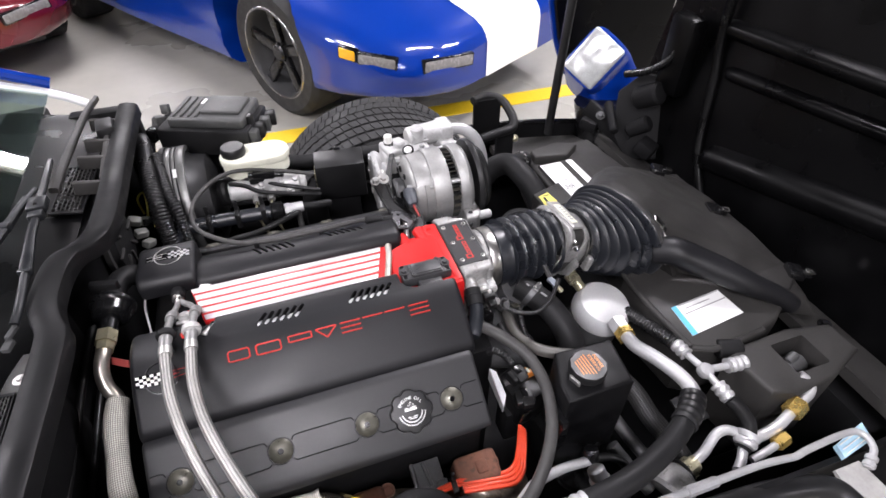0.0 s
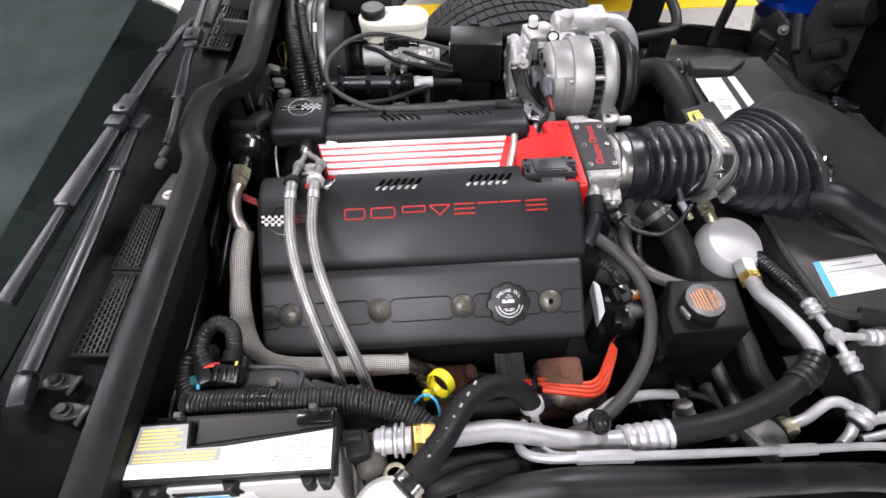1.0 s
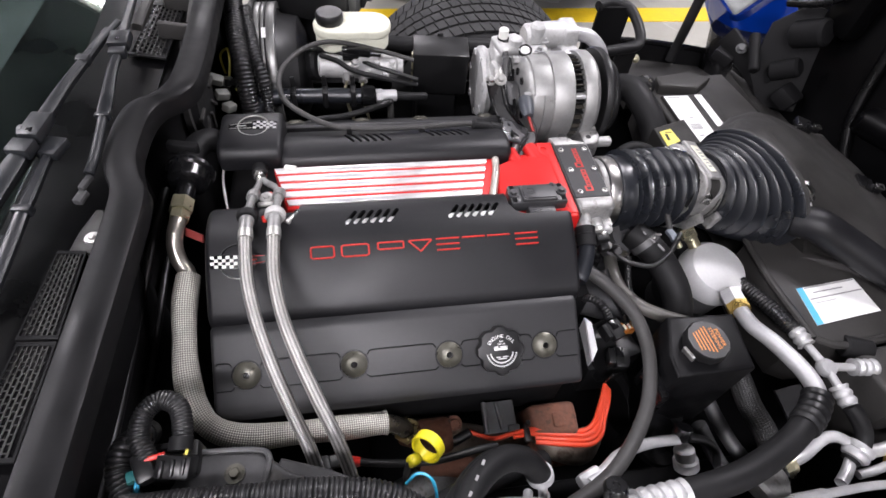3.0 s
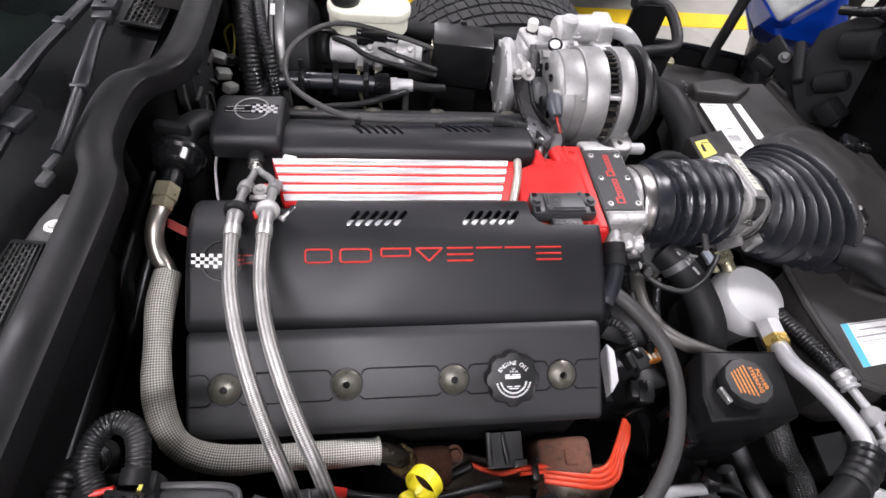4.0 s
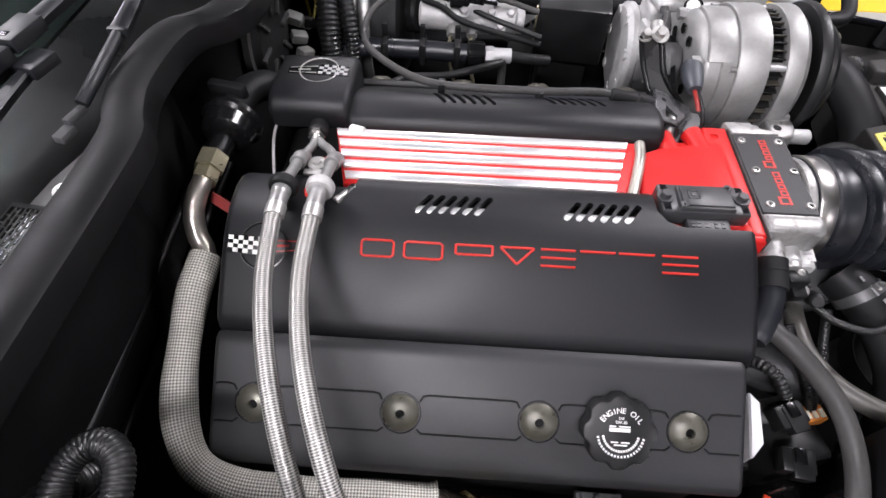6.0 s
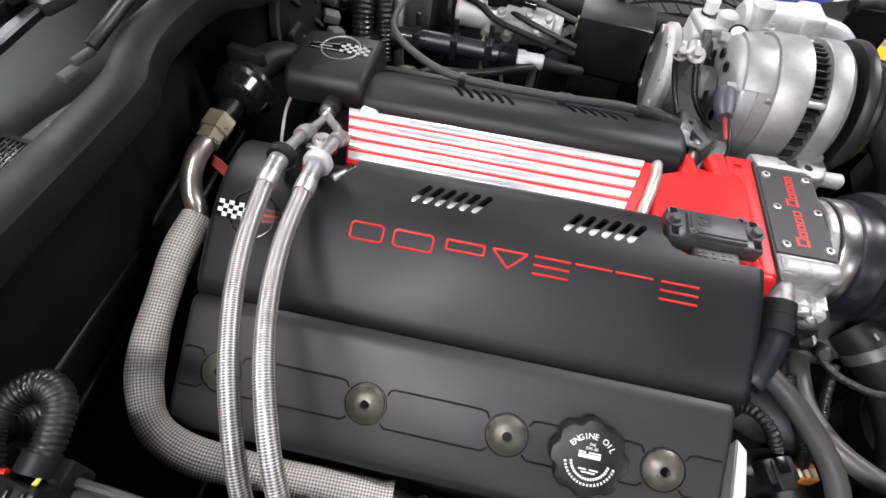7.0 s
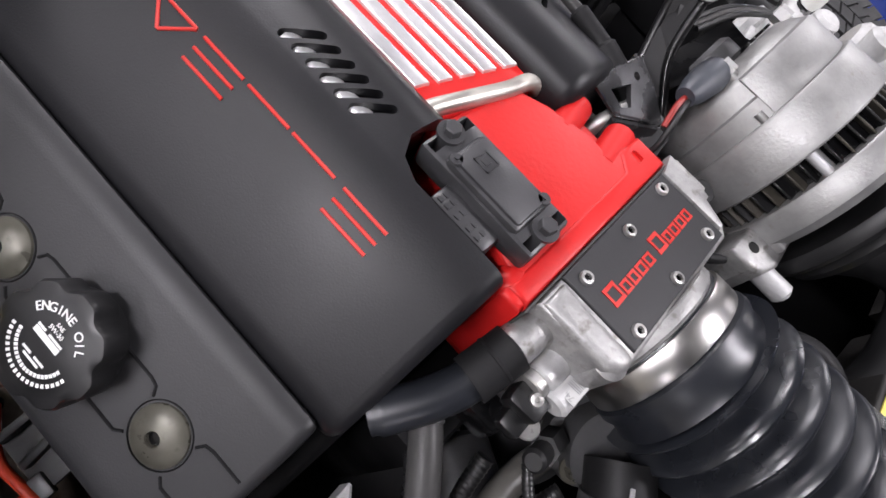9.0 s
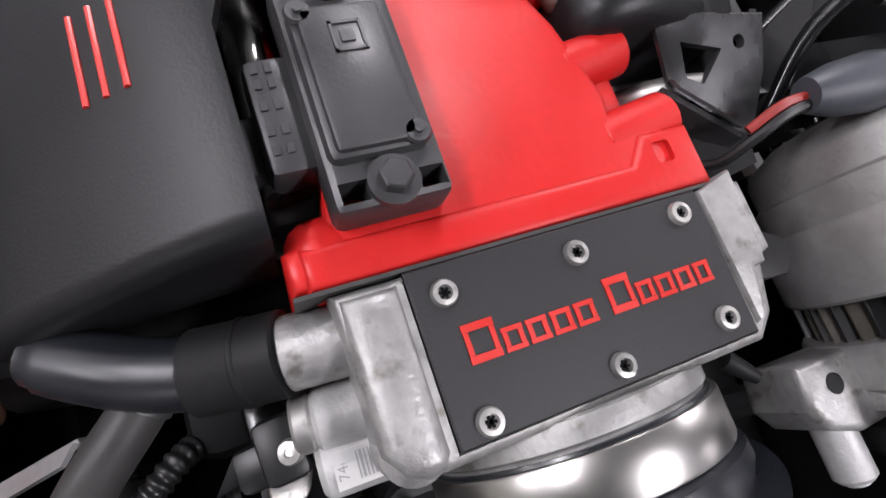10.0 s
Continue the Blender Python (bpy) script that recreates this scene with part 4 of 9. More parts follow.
for mx, my in ((0.066, -0.298), (0.020, -0.322), (0.178, -0.318), (0.224, -0.306)):
    part("manifold_bolt", merged(hexbolt((mx, my, 0.594), (0, -0.4, 0.9), 0.0075, 0.008, 0.011), rod((mx, my, 0.575), (mx, my, 0.596), 0.009, 12)), M_RUST, man)
part("runner", sweep([(0.055, -0.312, 0.575), (0.085, -0.313, 0.570), (0.120, -0.322, 0.560), (0.160, -0.335, 0.550)], 0.021, 16), M_TAN, man, "heat-tinted tan steel runner")
part("runner", sweep([(0.185, -0.318, 0.580), (0.205, -0.340, 0.572), (0.238, -0.345, 0.562), (0.262, -0.325, 0.545)], 0.018, 16), M_TAN, man, "heat-tinted tan steel runner")
part("heat_shield_tube", sweep([(-0.01, -0.350, 0.470), (0.03, -0.335, 0.470), (0.08, -0.315, 0.470), (0.14, -0.295, 0.470)], 0.022, 16), M_CAST, block, "pale cast tube low beside the block")
part("front_cover", span(0.24, 0.29, -0.16, 0.12, 0.25, 0.66, 0.012), M_DARK, block)
part("water_pump", merged(rod((0.28, -0.03, 0.56), (0.38, -0.03, 0.56), 0.06, 24, 0.01), rod((0.30, -0.12, 0.60), (0.36, -0.16, 0.62), 0.03, 18, 0.005)), M_GREY, block, "dark grey water pump")
part("intake_valley", span(-0.13, 0.22, -0.13, 0.09, 0.66, 0.735, 0.01), M_CAST, block, "cast aluminium intake manifold")


def end_round(profile, x0, x1, r):
    return prism(profile, x0, x1, "x", r, 4)


def slots(xs, y0, y1, lean, width, z0=0.70, z1=0.86):
    """Slanted rounded slots as upright cutters."""
    out = []
    for x in xs:
        a, b = Vector((x - lean / 1, y0)), Vector((x + lean, y1))
        d = (b - a).normalized()
        n = Vector((-d.y, d.x))
        ring = []
        for k in range(7):
            th = math.pi / 2 + math.pi * k / 6
            ring.append(a + d * math.cos(th) * width + n * math.sin(th) * width)
        for k in range(7):
            th = -math.pi / 2 + math.pi * k / 6
            ring.append(b + d * math.cos(th) * width + n * math.sin(th) * width)
        out.append(prism([(p.x, p.y) for p in ring], z0, z1, "z"))
    return out


NEAR = [(-0.058, 0.735), (-0.058, 0.776), (-0.061, 0.7835), (-0.068, 0.7885), (-0.080, 0.7910), (-0.094, 0.7908), (-0.107, 0.7888), (-0.120, 0.7845), (-0.133, 0.7782), (-0.150, 0.7685), (-0.170, 0.7555), (-0.188, 0.7430), (-0.194, 0.7370), (-0.197, 0.7290), (-0.197, 0.716), (-0.188, 0.716), (-0.10, 0.735)]


cover = thing("engine_cover", (0.0, -0.12, 0.716), "satin black plastic engine cover with red badge and vent slots", "engine cover", "engine covers")
shell = end_round(NEAR, -0.222, 0.238, 0.012)
hollow = prism([(-0.064, 0.70), (-0.064, 0.776), (-0.080, 0.7860), (-0.094, 0.7855), (-0.118, 0.778), (-0.186, 0.736), (-0.191, 0.70)], -0.212, 0.228, "x")
notch = prism([(0.155, 0.03), (0.155, -0.088), (0.162, -0.099), (0.175, -0.104), (0.30, -0.104), (0.30, 0.03)], 0.60, 0.90, "z")
hose_notch = prism([(-0.150, 0.0), (-0.150, -0.072), (-0.143, -0.080), (-0.118, -0.080), (-0.112, -0.072), (-0.112, 0.0)], 0.60, 0.90, "z")
V1 = [-0.052 + 0.0105 * k for k in range(6)]
V2 = [0.078 + 0.0105 * k for k in range(6)]
shell = cut(shell, hollow, notch, hose_notch, *slots([x + 0.003 for x in V1], -0.101, -0.086, 0.0055, 0.0028), *slots([x + 0.003 for x in V2], -0.101, -0.086, 0.0055, 0.0028))
part("shell", shell, M_COVER, cover)
part("notch_wall", merged(span(0.148, 0.236, -0.112, -0.105, 0.730, 0.778, 0.002), span(0.144, 0.152, -0.112, -0.062, 0.730, 0.7825, 0.002)), M_COVER, cover)
part("injector_rail", merged(rod((-0.20, -0.095, 0.764), (0.22, -0.095, 0.764), 0.008, 14), *[rod((x, -0.092, 0.75), (x, -0.099, 0.7775), 0.0062, 14, 0.002) for x in (-0.035, -0.022, -0.010, 0.002, 0.093, 0.105, 0.118, 0.130)]), M_STEEL, cover, "bright steel fuel rail under the vents")
for x0 in (-0.056, 0.074):
    part("injector_cap", rod((x0, -0.0970, 0.7810), (x0 + 0.062, -0.0970, 0.7810), 0.0068, 14), M_RIB, cover, "pale metal injector cap under the vents")


def near_surface(x, s, lift=0.0):
    """A point of the near cover's slope; s is 0 at the badge's foot and 1 at its head."""
    a, b = Vector((-0.1416, 0.7734)), Vector((-0.1292, 0.7801))
    d = (b - a).normalized()
    p = a + (b - a) * s + Vector((-d.y, d.x)) * lift
    return Vector((x, p.x, p.y))


# the badge on the slope, as plain raised outlines and bars: (start, end) along its length, then strokes in the unit square
BADGE0, BADGE = -0.1005, 0.287
RING = [(0.08, 0), (0.92, 0), (1, 0.12), (1, 0.88), (0.92, 1), (0.08, 1), (0, 0.88), (0, 0.12), (0.08, 0)]
for a, b, strokes in (
    (0.004, 0.100, [RING]),
    (0.132, 0.246, [RING]),
    (0.285, 0.394, [[(0, 0.42), (1, 0.42), (1, 1), (0, 1), (0, 0.42)]]),
    (0.410, 0.524, [[(0.05, 1), (0.5, 0), (0.95, 1), (0.05, 1)]]),
    (0.535, 0.641, [[(0, h), (1, h)] for h in (0, 0.5, 1)]),
    (0.650, 0.757, [[(0, 1), (1, 1)]]),
    (0.763, 0.871, [[(0, 1), (1, 1)]]),
    (0.889, 0.997, [[(0, h), (1, h)] for h in (0, 0.5, 1)]),
):
    pieces = []
    for stroke in strokes:
        way = []
        for (u0, v0), (u1, v1) in zip(stroke, stroke[1:]):
            for f in (0.02, 0.5, 0.98):
                way.append(near_surface(BADGE0 + BADGE * (a + (b - a) * (u0 + (u1 - u0) * f)), v0 + (v1 - v0) * f, 0.0001))
        pieces.append(sweep(way, 0.00105, 8, 1))
    part("badge_shape", merged(*pieces), M_REDTEXT, cover, "red raised badge outline")
def emblem(parent, m, size, line=None, bars=None, checks=None):
    """A ring with a chequered and a plain flag across it, in plain shapes; m: x to the right, y up."""
    ring = [m @ Vector((size * 0.5 * math.cos(a), size * 0.5 * math.sin(a), 0.0004)) for a in [2 * math.pi * k / 28 for k in range(29)]]
    e = part("emblem", merged(sweep(ring, size * 0.020, 8, 1)), line or M_GLOSSBLACK, parent, "round silver emblem with crossed flags")
    whites, darks = [], []
    q = [m @ Vector(p) for p in ((-0.76 * size, -0.15 * size, 0.001), (0.0, -0.20 * size, 0.001), (0.0, 0.18 * size, 0.001), (-0.76 * size, 0.20 * size, 0.001))]
    darks.append(slab([on_quad(q, u, v, 0.0) for u, v in ((-0.03, -0.06), (1.0, -0.06), (1.0, 1.06), (-0.03, 1.06))], 0.0008))
    for i in range(7):
        for j in range(4):
            if (i + j) % 2:
                whites.append(slab([on_quad(q, u, v, 0.0004) for u, v in ((i / 7, j / 4), ((i + 1) / 7, j / 4), ((i + 1) / 7, (j + 1) / 4), (i / 7, (j + 1) / 4))], 0.0006))
    part("flag_ground", merged(*darks), M_GLOSSBLACK, e)
    for w in whites:
        part("flag_square", w, checks or M_WHITE, e)
    q2 = [m @ Vector(p) for p in ((0.05 * size, -0.15 * size, 0.001), (0.76 * size, -0.06 * size, 0.001), (0.76 * size, 0.14 * size, 0.001), (0.05 * size, 0.15 * size, 0.001))]
    part("flag_ground", slab([on_quad(q2, u, v, -0.0002) for u, v in ((-0.05, -0.15), (1.05, -0.15), (1.05, 1.15), (-0.05, 1.15))], 0.0006), M_GLOSSBLACK, e)
    part("flag", merged(*[slab([on_quad(q2, u, v, 0.0) for u, v in c], 0.0008) for c in (((0, 0), (1, 0), (1, 0.09), (0, 0.09)), ((0, 0.91), (1, 0.91), (1, 1), (0, 1)), ((0.25, 0.40), (0.70, 0.40), (0.70, 0.60), (0.25, 0.60)))]), bars or M_REDTEXT, e, "second flag")


SL = math.degrees(math.atan2(0.7782 - 0.7555, 0.037))
emblem(cover, pose(-0.1835, -0.1390, 0.7754, SL, 0, 0), 0.0400)
silver = [pose(-0.1835, -0.1390, 0.7754, SL, 0, 0) @ Vector((0.0206 * math.cos(2 * math.pi * k / 40), 0.0206 * math.sin(2 * math.pi * k / 40), 0.0006)) for k in range(41)]
part("emblem_rim", sweep(silver, 0.00045, 6, 1), M_GREY, cover, "thin dark steel emblem rim")

# valve covers
VC = [(-0.196, 0.645), (-0.196, 0.727), (-0.199, 0.7325), (-0.205, 0.7335), (-0.213, 0.7293), (-0.277, 0.6843), (-0.285, 0.6785), (-0.2893, 0.6735), (-0.2898, 0.669), (-0.286, 0.6655), (-0.27, 0.662)]
VN = Vector((0, -0.575, 0.818)).normalized()


def vc_point(x, w, lift=0.0):
    """A point of the valve cover's sloping face, w metres up the slope from the bolt line."""
    p = Vector((x, -0.25, 0.7032)) + Vector((0, 0.818, 0.575)).normalized() * w + VN * lift
    return p


vcover = thing("valve_cover", (0.0, -0.245, 0.63), "satin charcoal valve cover with four olive bolts and an oil cap", "valve cover", "valve covers")
part("shell", end_round(VC, -0.219, 0.228, 0.010), M_VALVE, vcover)
BOLTS = (-0.18, -0.057, 0.058, 0.18)
UPR = VN.to_track_quat("Z", "Y").to_matrix().to_4x4()


def groove(points):
    return sweep([vc_point(x, w, 0.0002) for x, w in points], 0.0009, 6, 1)


edges = [-0.214, *BOLTS, 0.222]
for k in range(len(edges) - 1):
    a, b = edges[k], edges[k + 1]
    ra = 0.0 if k == 0 else 0.019
    rb = 0.0 if k == len(edges) - 2 else 0.019
    upper = groove([*([(a + 0.016, 0.010), (a + 0.0185, 0.0145)] if ra else [(a, 0.0145)]), (a + ra + 0.004, 0.0155), (b - rb - 0.004, 0.0155), *([(b - 0.0185, 0.0145), (b - 0.016, 0.010)] if rb else [(b, 0.0155)])])
    lower = groove([*([(a + 0.014, -0.013), (a + 0.018, -0.0165)] if ra else [(a, -0.0165)]), (a + ra + 0.004, -0.0165), (b - rb - 0.004, -0.0165), *([(b - 0.018, -0.0165), (b - 0.014, -0.013)] if rb else [(b, -0.0165)])])
    for line in (upper, lower):
        part("raised_line", line, M_DARK, vcover, "thin moulded line between the bolts")
for bx in BOLTS:
    m = Matrix.Translation(vc_point(bx, 0, 0.0)) @ UPR @ Matrix.Diagonal((0.94, 0.94, 1, 1))
    part("bolt_ring", lathe([(0.0172, -0.001), (0.0181, 0.0009), (0.0192, -0.001)], m, 36), M_DARK, vcover)
    bolt = part("cover_bolt", lathe([(0.0040, 0.0028), (0.0043, 0.0058), (0.0085, 0.0052), (0.0135, 0.0036), (0.0164, 0.0014), (0.0170, -0.001), (0, -0.001), (0, 0.0028)], m, 40), M_OLIVE, vcover, "domed olive socket bolt")
    part("socket", lathe([(0, 0.0027), (0.0042, 0.0027), (0.0042, 0.0024), (0, 0.0024)], m, 6), M_GLOSSBLACK, bolt)
# oil filler cap
CM = Matrix.Translation(vc_point(0.1190, 0.001, 0.0)) @ UPR @ Matrix.Diagonal((0.93, 0.93, 0.95, 1))
def lobed(r, amp, count, z, n=96):
    return [Vector(((r + amp * min(0.25, math.cos(count * a))) * math.cos(a), (r + amp * min(0.25, math.cos(count * a))) * math.sin(a), z)) for a in [2 * math.pi * k / n for k in range(n)]]
cb = bmesh.new()
rg = [[cb.verts.new(p) for p in lobed(r, a, 8, z)] for r, a, z in ((0.027, 0.0, 0.0), (0.027, 0.0, 0.006), (0.0308, 0.0026, 0.0065), (0.0312, 0.0027, 0.019), (0.0300, 0.0025, 0.0212), (0.0255, 0.0, 0.0222))]
for a, b in zip(rg, rg[1:]):
    for k in range(96):
        cb.faces.new((a[k], a[(k + 1) % 96], b[(k + 1) % 96], b[k]))
cb.faces.new(rg[-1])
cb.faces.new(rg[0])
bmesh.ops.recalc_face_normals(cb, faces=cb.faces)
cb.transform(CM)
capo = part("oil_cap", cb, M_BLACK, vcover, "black lobed oil filler cap with white print")


def arc_text(body, radius, start, stepa, size, m, flip=1):
    out = []
    for k, ch in enumerate(body):
        if ch == " ":
            continue
        a = radians(start - flip * stepa * k)
        out.append(lettering(ch, size, m @ Matrix.Translation((radius * math.cos(a), radius * math.sin(a), 0.0224)) @ Matrix.Rotation(a - flip * math.pi / 2, 4, "Z"), 0.0002))
    return merged(*out)


part("print", merged(arc_text("ENGINE OIL", 0.0190, 145, 12.2, 0.0066, CM), lettering("SAE", 0.0030, CM @ Matrix.Translation((0, 0.0125, 0.0224)), 0.0002), lettering("5W-30", 0.0034, CM @ Matrix.Translation((0, 0.0092, 0.0224)), 0.0002)), M_PAPER, capo, "white printed words on the cap")
bars = [box((w, 0.0011, 0.0004), (x, y, 0.0224), bevel=0) for w, x, y in ((0.0055, -0.0070, 0.0058), (0.0095, 0.0030, 0.0058), (0.0175, -0.001, 0.0040), (0.0175, -0.001, 0.0030), (0.0175, -0.001, 0.0020), (0.006, -0.005, -0.0075), (0.007, 0.004, -0.0075), (0.011, 0, -0.0098))]
for k in range(20):
    a = radians(192 + k * 8.2)
    for rr in (0.0150, 0.0195):
        bars.append(box((0.0015, 0.0019, 0.0004), (rr * math.cos(a), rr * math.sin(a), 0.0224), (0, 0, math.degrees(a) - 90), 0))
for b in bars:
    b.transform(CM)
part("small_print", merged(*bars), M_PAPER, capo, "small white print on the cap")

# far valve cover and far rail cover
far = thing("valve_cover", (0.0, 0.20, 0.63), "satin charcoal valve cover on the far cylinder bank", "valve cover", "valve covers")
FVC = [(-0.042 - y + 0.012, z - 0.012) for y, z in VC][::-1]
part("shell", end_round(FVC, -0.20, 0.232, 0.010), M_VALVE, far)
for bx in (-0.137, -0.023, 0.080, 0.200):
    p = Vector((bx, -0.042 + 0.25 + 0.012, 0.7032 - 0.012))
    part("cover_bolt", lathe([(0, 0.005), (0.008, 0.0048), (0.0150, 0.0008), (0.0150, -0.001), (0, -0.001)], Matrix.Translation(p) @ Vector((0, 0.575, 0.818)).to_track_quat("Z", "Y").to_matrix().to_4x4(), 24), M_OLIVE, far, "domed olive bolt")
cover = thing("engine_cover", (0.0, 0.07, 0.72), "satin black engine cover with raised square end and slots", "engine cover", "engine covers")
FAR = [(0.020, 0.725), (0.020, 0.770), (0.023, 0.779), (0.030, 0.7848), (0.042, 0.7878), (0.055, 0.7874), (0.070, 0.7830), (0.090, 0.7725), (0.112, 0.7590), (0.122, 0.7510), (0.126, 0.738), (0.126, 0.72)]
sh = end_round(FAR, -0.144, 0.189, 0.010)
F1 = [-0.046 + 0.0105 * k for k in range(6)]
F2 = [0.070 + 0.0105 * k for k in range(6)]
sh = cut(sh, *slots(F1, 0.075, 0.053, 0.006, 0.0022, 0.768), *slots(F2, 0.083, 0.061, 0.006, 0.0022, 0.764))
part("shell", sh, M_COVER, cover)
part("square_end", prism([(0.027, 0.766), (0.025, 0.783), (0.0275, 0.7905), (0.034, 0.7970), (0.045, 0.8005), (0.106, 0.7985), (0.114, 0.794), (0.118, 0.786), (0.120, 0.740)], -0.222, -0.137, "x", 0.007, 4), M_COVER, cover)
emblem(cover, pose(-0.176, 0.080, 0.7996, -1.8, 0, 180), 0.0410, M_FIT, M_FIT, M_ALU)
part("cover_plug", rod((-0.135, 0.016, 0.775), (-0.120, 0.012, 0.775), 0.006, 14, 0.001), M_WHITE, cover)

# plenum
M_DULLPIPE = mat("dull_steel_pipe", (0.52, 0.50, 0.45), 0.42, 0.85, var=0.14, scale=60, bump=0.15, bump_scale=500)
plenum = thing("intake_plenum", (0.05, YC, 0.70), "glossy red intake plenum with five bare aluminium ribs", "intake")
deck = [(-0.150, 0.018), (-0.129, -0.060), (0.142, -0.060), (0.150, -0.054), (0.157, -0.03), (0.164, 0.005), (0.164, 0.018)]
part("ribbed_deck", prism(deck, 0.69, 0.7748, "z", 0.003), M_RED, plenum)
for k in range(5):
    yy = -0.0495 + 0.0150 * k
    w = 0.0092
    def xe(y, side):
        return side * (0.1275 + 0.0200 * (y + 0.055) / 0.067)
    q = [(xe(yy - w / 2, -1), yy - w / 2), (xe(yy - w / 2, 1), yy - w / 2), (xe(yy + w / 2, 1), yy + w / 2), (xe(yy + w / 2, -1), yy + w / 2)]
    part("rib", prism(q, 0.760, 0.7775, "z", 0.0008, 2), M_RIB, plenum, "bare aluminium rib")
nose = [(0.150, -0.068), (0.236, -0.090), (0.240, -0.103), (0.2535, -0.103), (0.2535, 0.043), (0.244, 0.047), (0.232, 0.047), (0.222, 0.018), (0.212, 0.020), (0.196, 0.016), (0.180, 0.012), (0.163, 0.004), (0.156, -0.02)]
part("nose", prism(nose, 0.690, 0.7757, "z", 0.004), M_RED, plenum)
part("flange", merged(cut(prism([(0.2405, -0.0985), (0.2540, -0.0985), (0.2540, 0.046), (0.2300, 0.046), (0.2300, 0.024), (0.2405, 0.016)], 0.675, 0.7772, "z", 0.003), span(0.2345, 0.2425, 0.0270, 0.0345, 0.7700, 0.79, 0.0015)), box((0.026, 0.022, 0.05), (0.2430, -0.0910, 0.7517), (0, 0, 0), 0.0095, 4)), M_RED, plenum)
for (x0, y0), (x1, y1), r in (((0.196, 0.008), (0.190, 0.040), 0.010), ((0.228, 0.012), (0.222, 0.048), 0.0105)):
    part("bolt_boss", rod((x0, y0, 0.766), (x1, y1, 0.766), r, 20, 0.002), M_RED, plenum, "red cast bolt boss")
part("boss_web", span(0.180, 0.236, 0.0, 0.035, 0.70, 0.766, 0.006), M_RED, plenum)
part("crossover_pipe", sweep([(0.140, -0.070, 0.772), (0.143, -0.056, 0.7755), (0.149, -0.037, 0.7765), (0.158, -0.005, 0.7755), (0.161, 0.014, 0.774), (0.166, 0.026, 0.764)], 0.0054, 16), M_DULLPIPE, plenum, "dull bare steel crossover pipe")
part("gasket", span(0.2540, 0.2552, -0.103, 0.046, 0.68, 0.7790, 0), M_HOSE, plenum)

# manifold pressure sensor
sensor = thing("pressure_sensor", (0.198, -0.078, 0.77), "black plastic manifold pressure sensor bolted to the plenum", "sensor")
base = cut(span(0.1605, 0.2385, -0.0870, -0.0525, 0.778, 0.795, 0.003), *[span(x - 0.003, x + 0.003, y - 0.004, y + 0.004, 0.70, 0.90, 0) for x, y in ((0.1660, -0.0805), (0.2330, -0.0805), (0.2330, -0.0580), (0.1660, -0.0580))])
part("base_plate", base, M_SENSOR, sensor)
part("case", merged(span(0.1755, 0.2250, -0.0850, -0.0565, 0.79, 0.7985, 0.003), span(0.1780, 0.2230, -0.0825, -0.0585, 0.79, 0.8000, 0.0015)), M_SENSOR, sensor)
part("cast_mark", merged(*[span(0.184 + i, 0.184 + i + 0.001, -0.0745, -0.0655, 0.799, 0.8005, 0) for i in (0, 0.009)], *[span(0.184, 0.194, y, y + 0.001, 0.799, 0.8005, 0) for y in (-0.0745, -0.0660)], span(0.187, 0.191, -0.0720, -0.0680, 0.799, 0.8005, 0)), M_SENSOR, sensor)
for x, y in ((0.1790, -0.0815), (0.2212, -0.0595)):
    part("rivet", lathe([(0, 0.0024), (0.0012, 0.0024), (0.0012, 0.0012), (0.0034, 0.0012), (0.0040, 0), (0, 0)], pose(x, y, 0.7988), 18), M_SENSOR, sensor)
for x, y in ((0.1655, -0.0700), (0.2325, -0.0695)):
    part("sensor_bolt", merged(lathe([(0, 0), (0.0075, 0), (0.0075, 0.002), (0, 0.002)], pose(x, y, 0.795), 24), lathe([(0, 0.002), (0.0048, 0.002), (0.0048, 0.006), (0.0042, 0.0065), (0, 0.0065)], pose(x, y, 0.795, 0, 0, 10), 6)), M_SENSOR, sensor, "black hex bolt")
plug = part("connector", merged(span(0.183, 0.221, -0.1000, -0.0840, 0.772, 0.788, 0.003), span(0.196, 0.216, -0.106, -0.096, 0.766, 0.780, 0.003)), M_SENSOR, sensor, "black wiring connector with moulded marks")
for mx in (0.186, 0.191, 0.198, 0.206, 0.212):
    for j in (0, 1):
        part("moulded_mark", span(mx, mx + 0.003, -0.0975 + 0.004 * j, -0.0955 + 0.004 * j, 0.7875, 0.7886, 0), M_SENSOR, plug)

sensor.location.z -= 0.005

# throttle body
tbody = thing("throttle_body", (0.28, -0.02, 0.68), "rough cast aluminium throttle body with a dark badge plate", "throttle body")
tb = prism([(0.2556, -0.094), (0.296, -0.092), (0.3095, -0.078), (0.3095, 0.036), (0.302, 0.044), (0.284, 0.050), (0.282, 0.056), (0.2556, 0.056)], 0.675, 0.7785, "z", 0.004)
tb = cut(tb, span(0.2535, 0.3065, -0.0735, 0.0335, 0.7770, 0.80, 0))
part("casting", tb, M_CAST, tbody)
part("bore_neck", lathe([(0.046, 0.0), (0.049, 0.0), (0.0495, 0.009), (0.046, 0.009), (0.046, 0.0)], Matrix.Translation((0.308, -0.021, 0.7325)) @ Matrix.Rotation(radians(90), 4, "Y"), 48), M_CAST, tbody)
part("bore_shoulder", lathe([(0.046, 0.0), (0.0512, 0.0), (0.0518, 0.002), (0.0518, 0.0065), (0.0505, 0.0075), (0.0500, 0.010), (0.046, 0.010), (0.046, 0.0)], Matrix.Translation((0.3085, -0.021, 0.7315)) @ Matrix.Rotation(radians(90), 4, "Y"), 48), M_CAST, tbody)
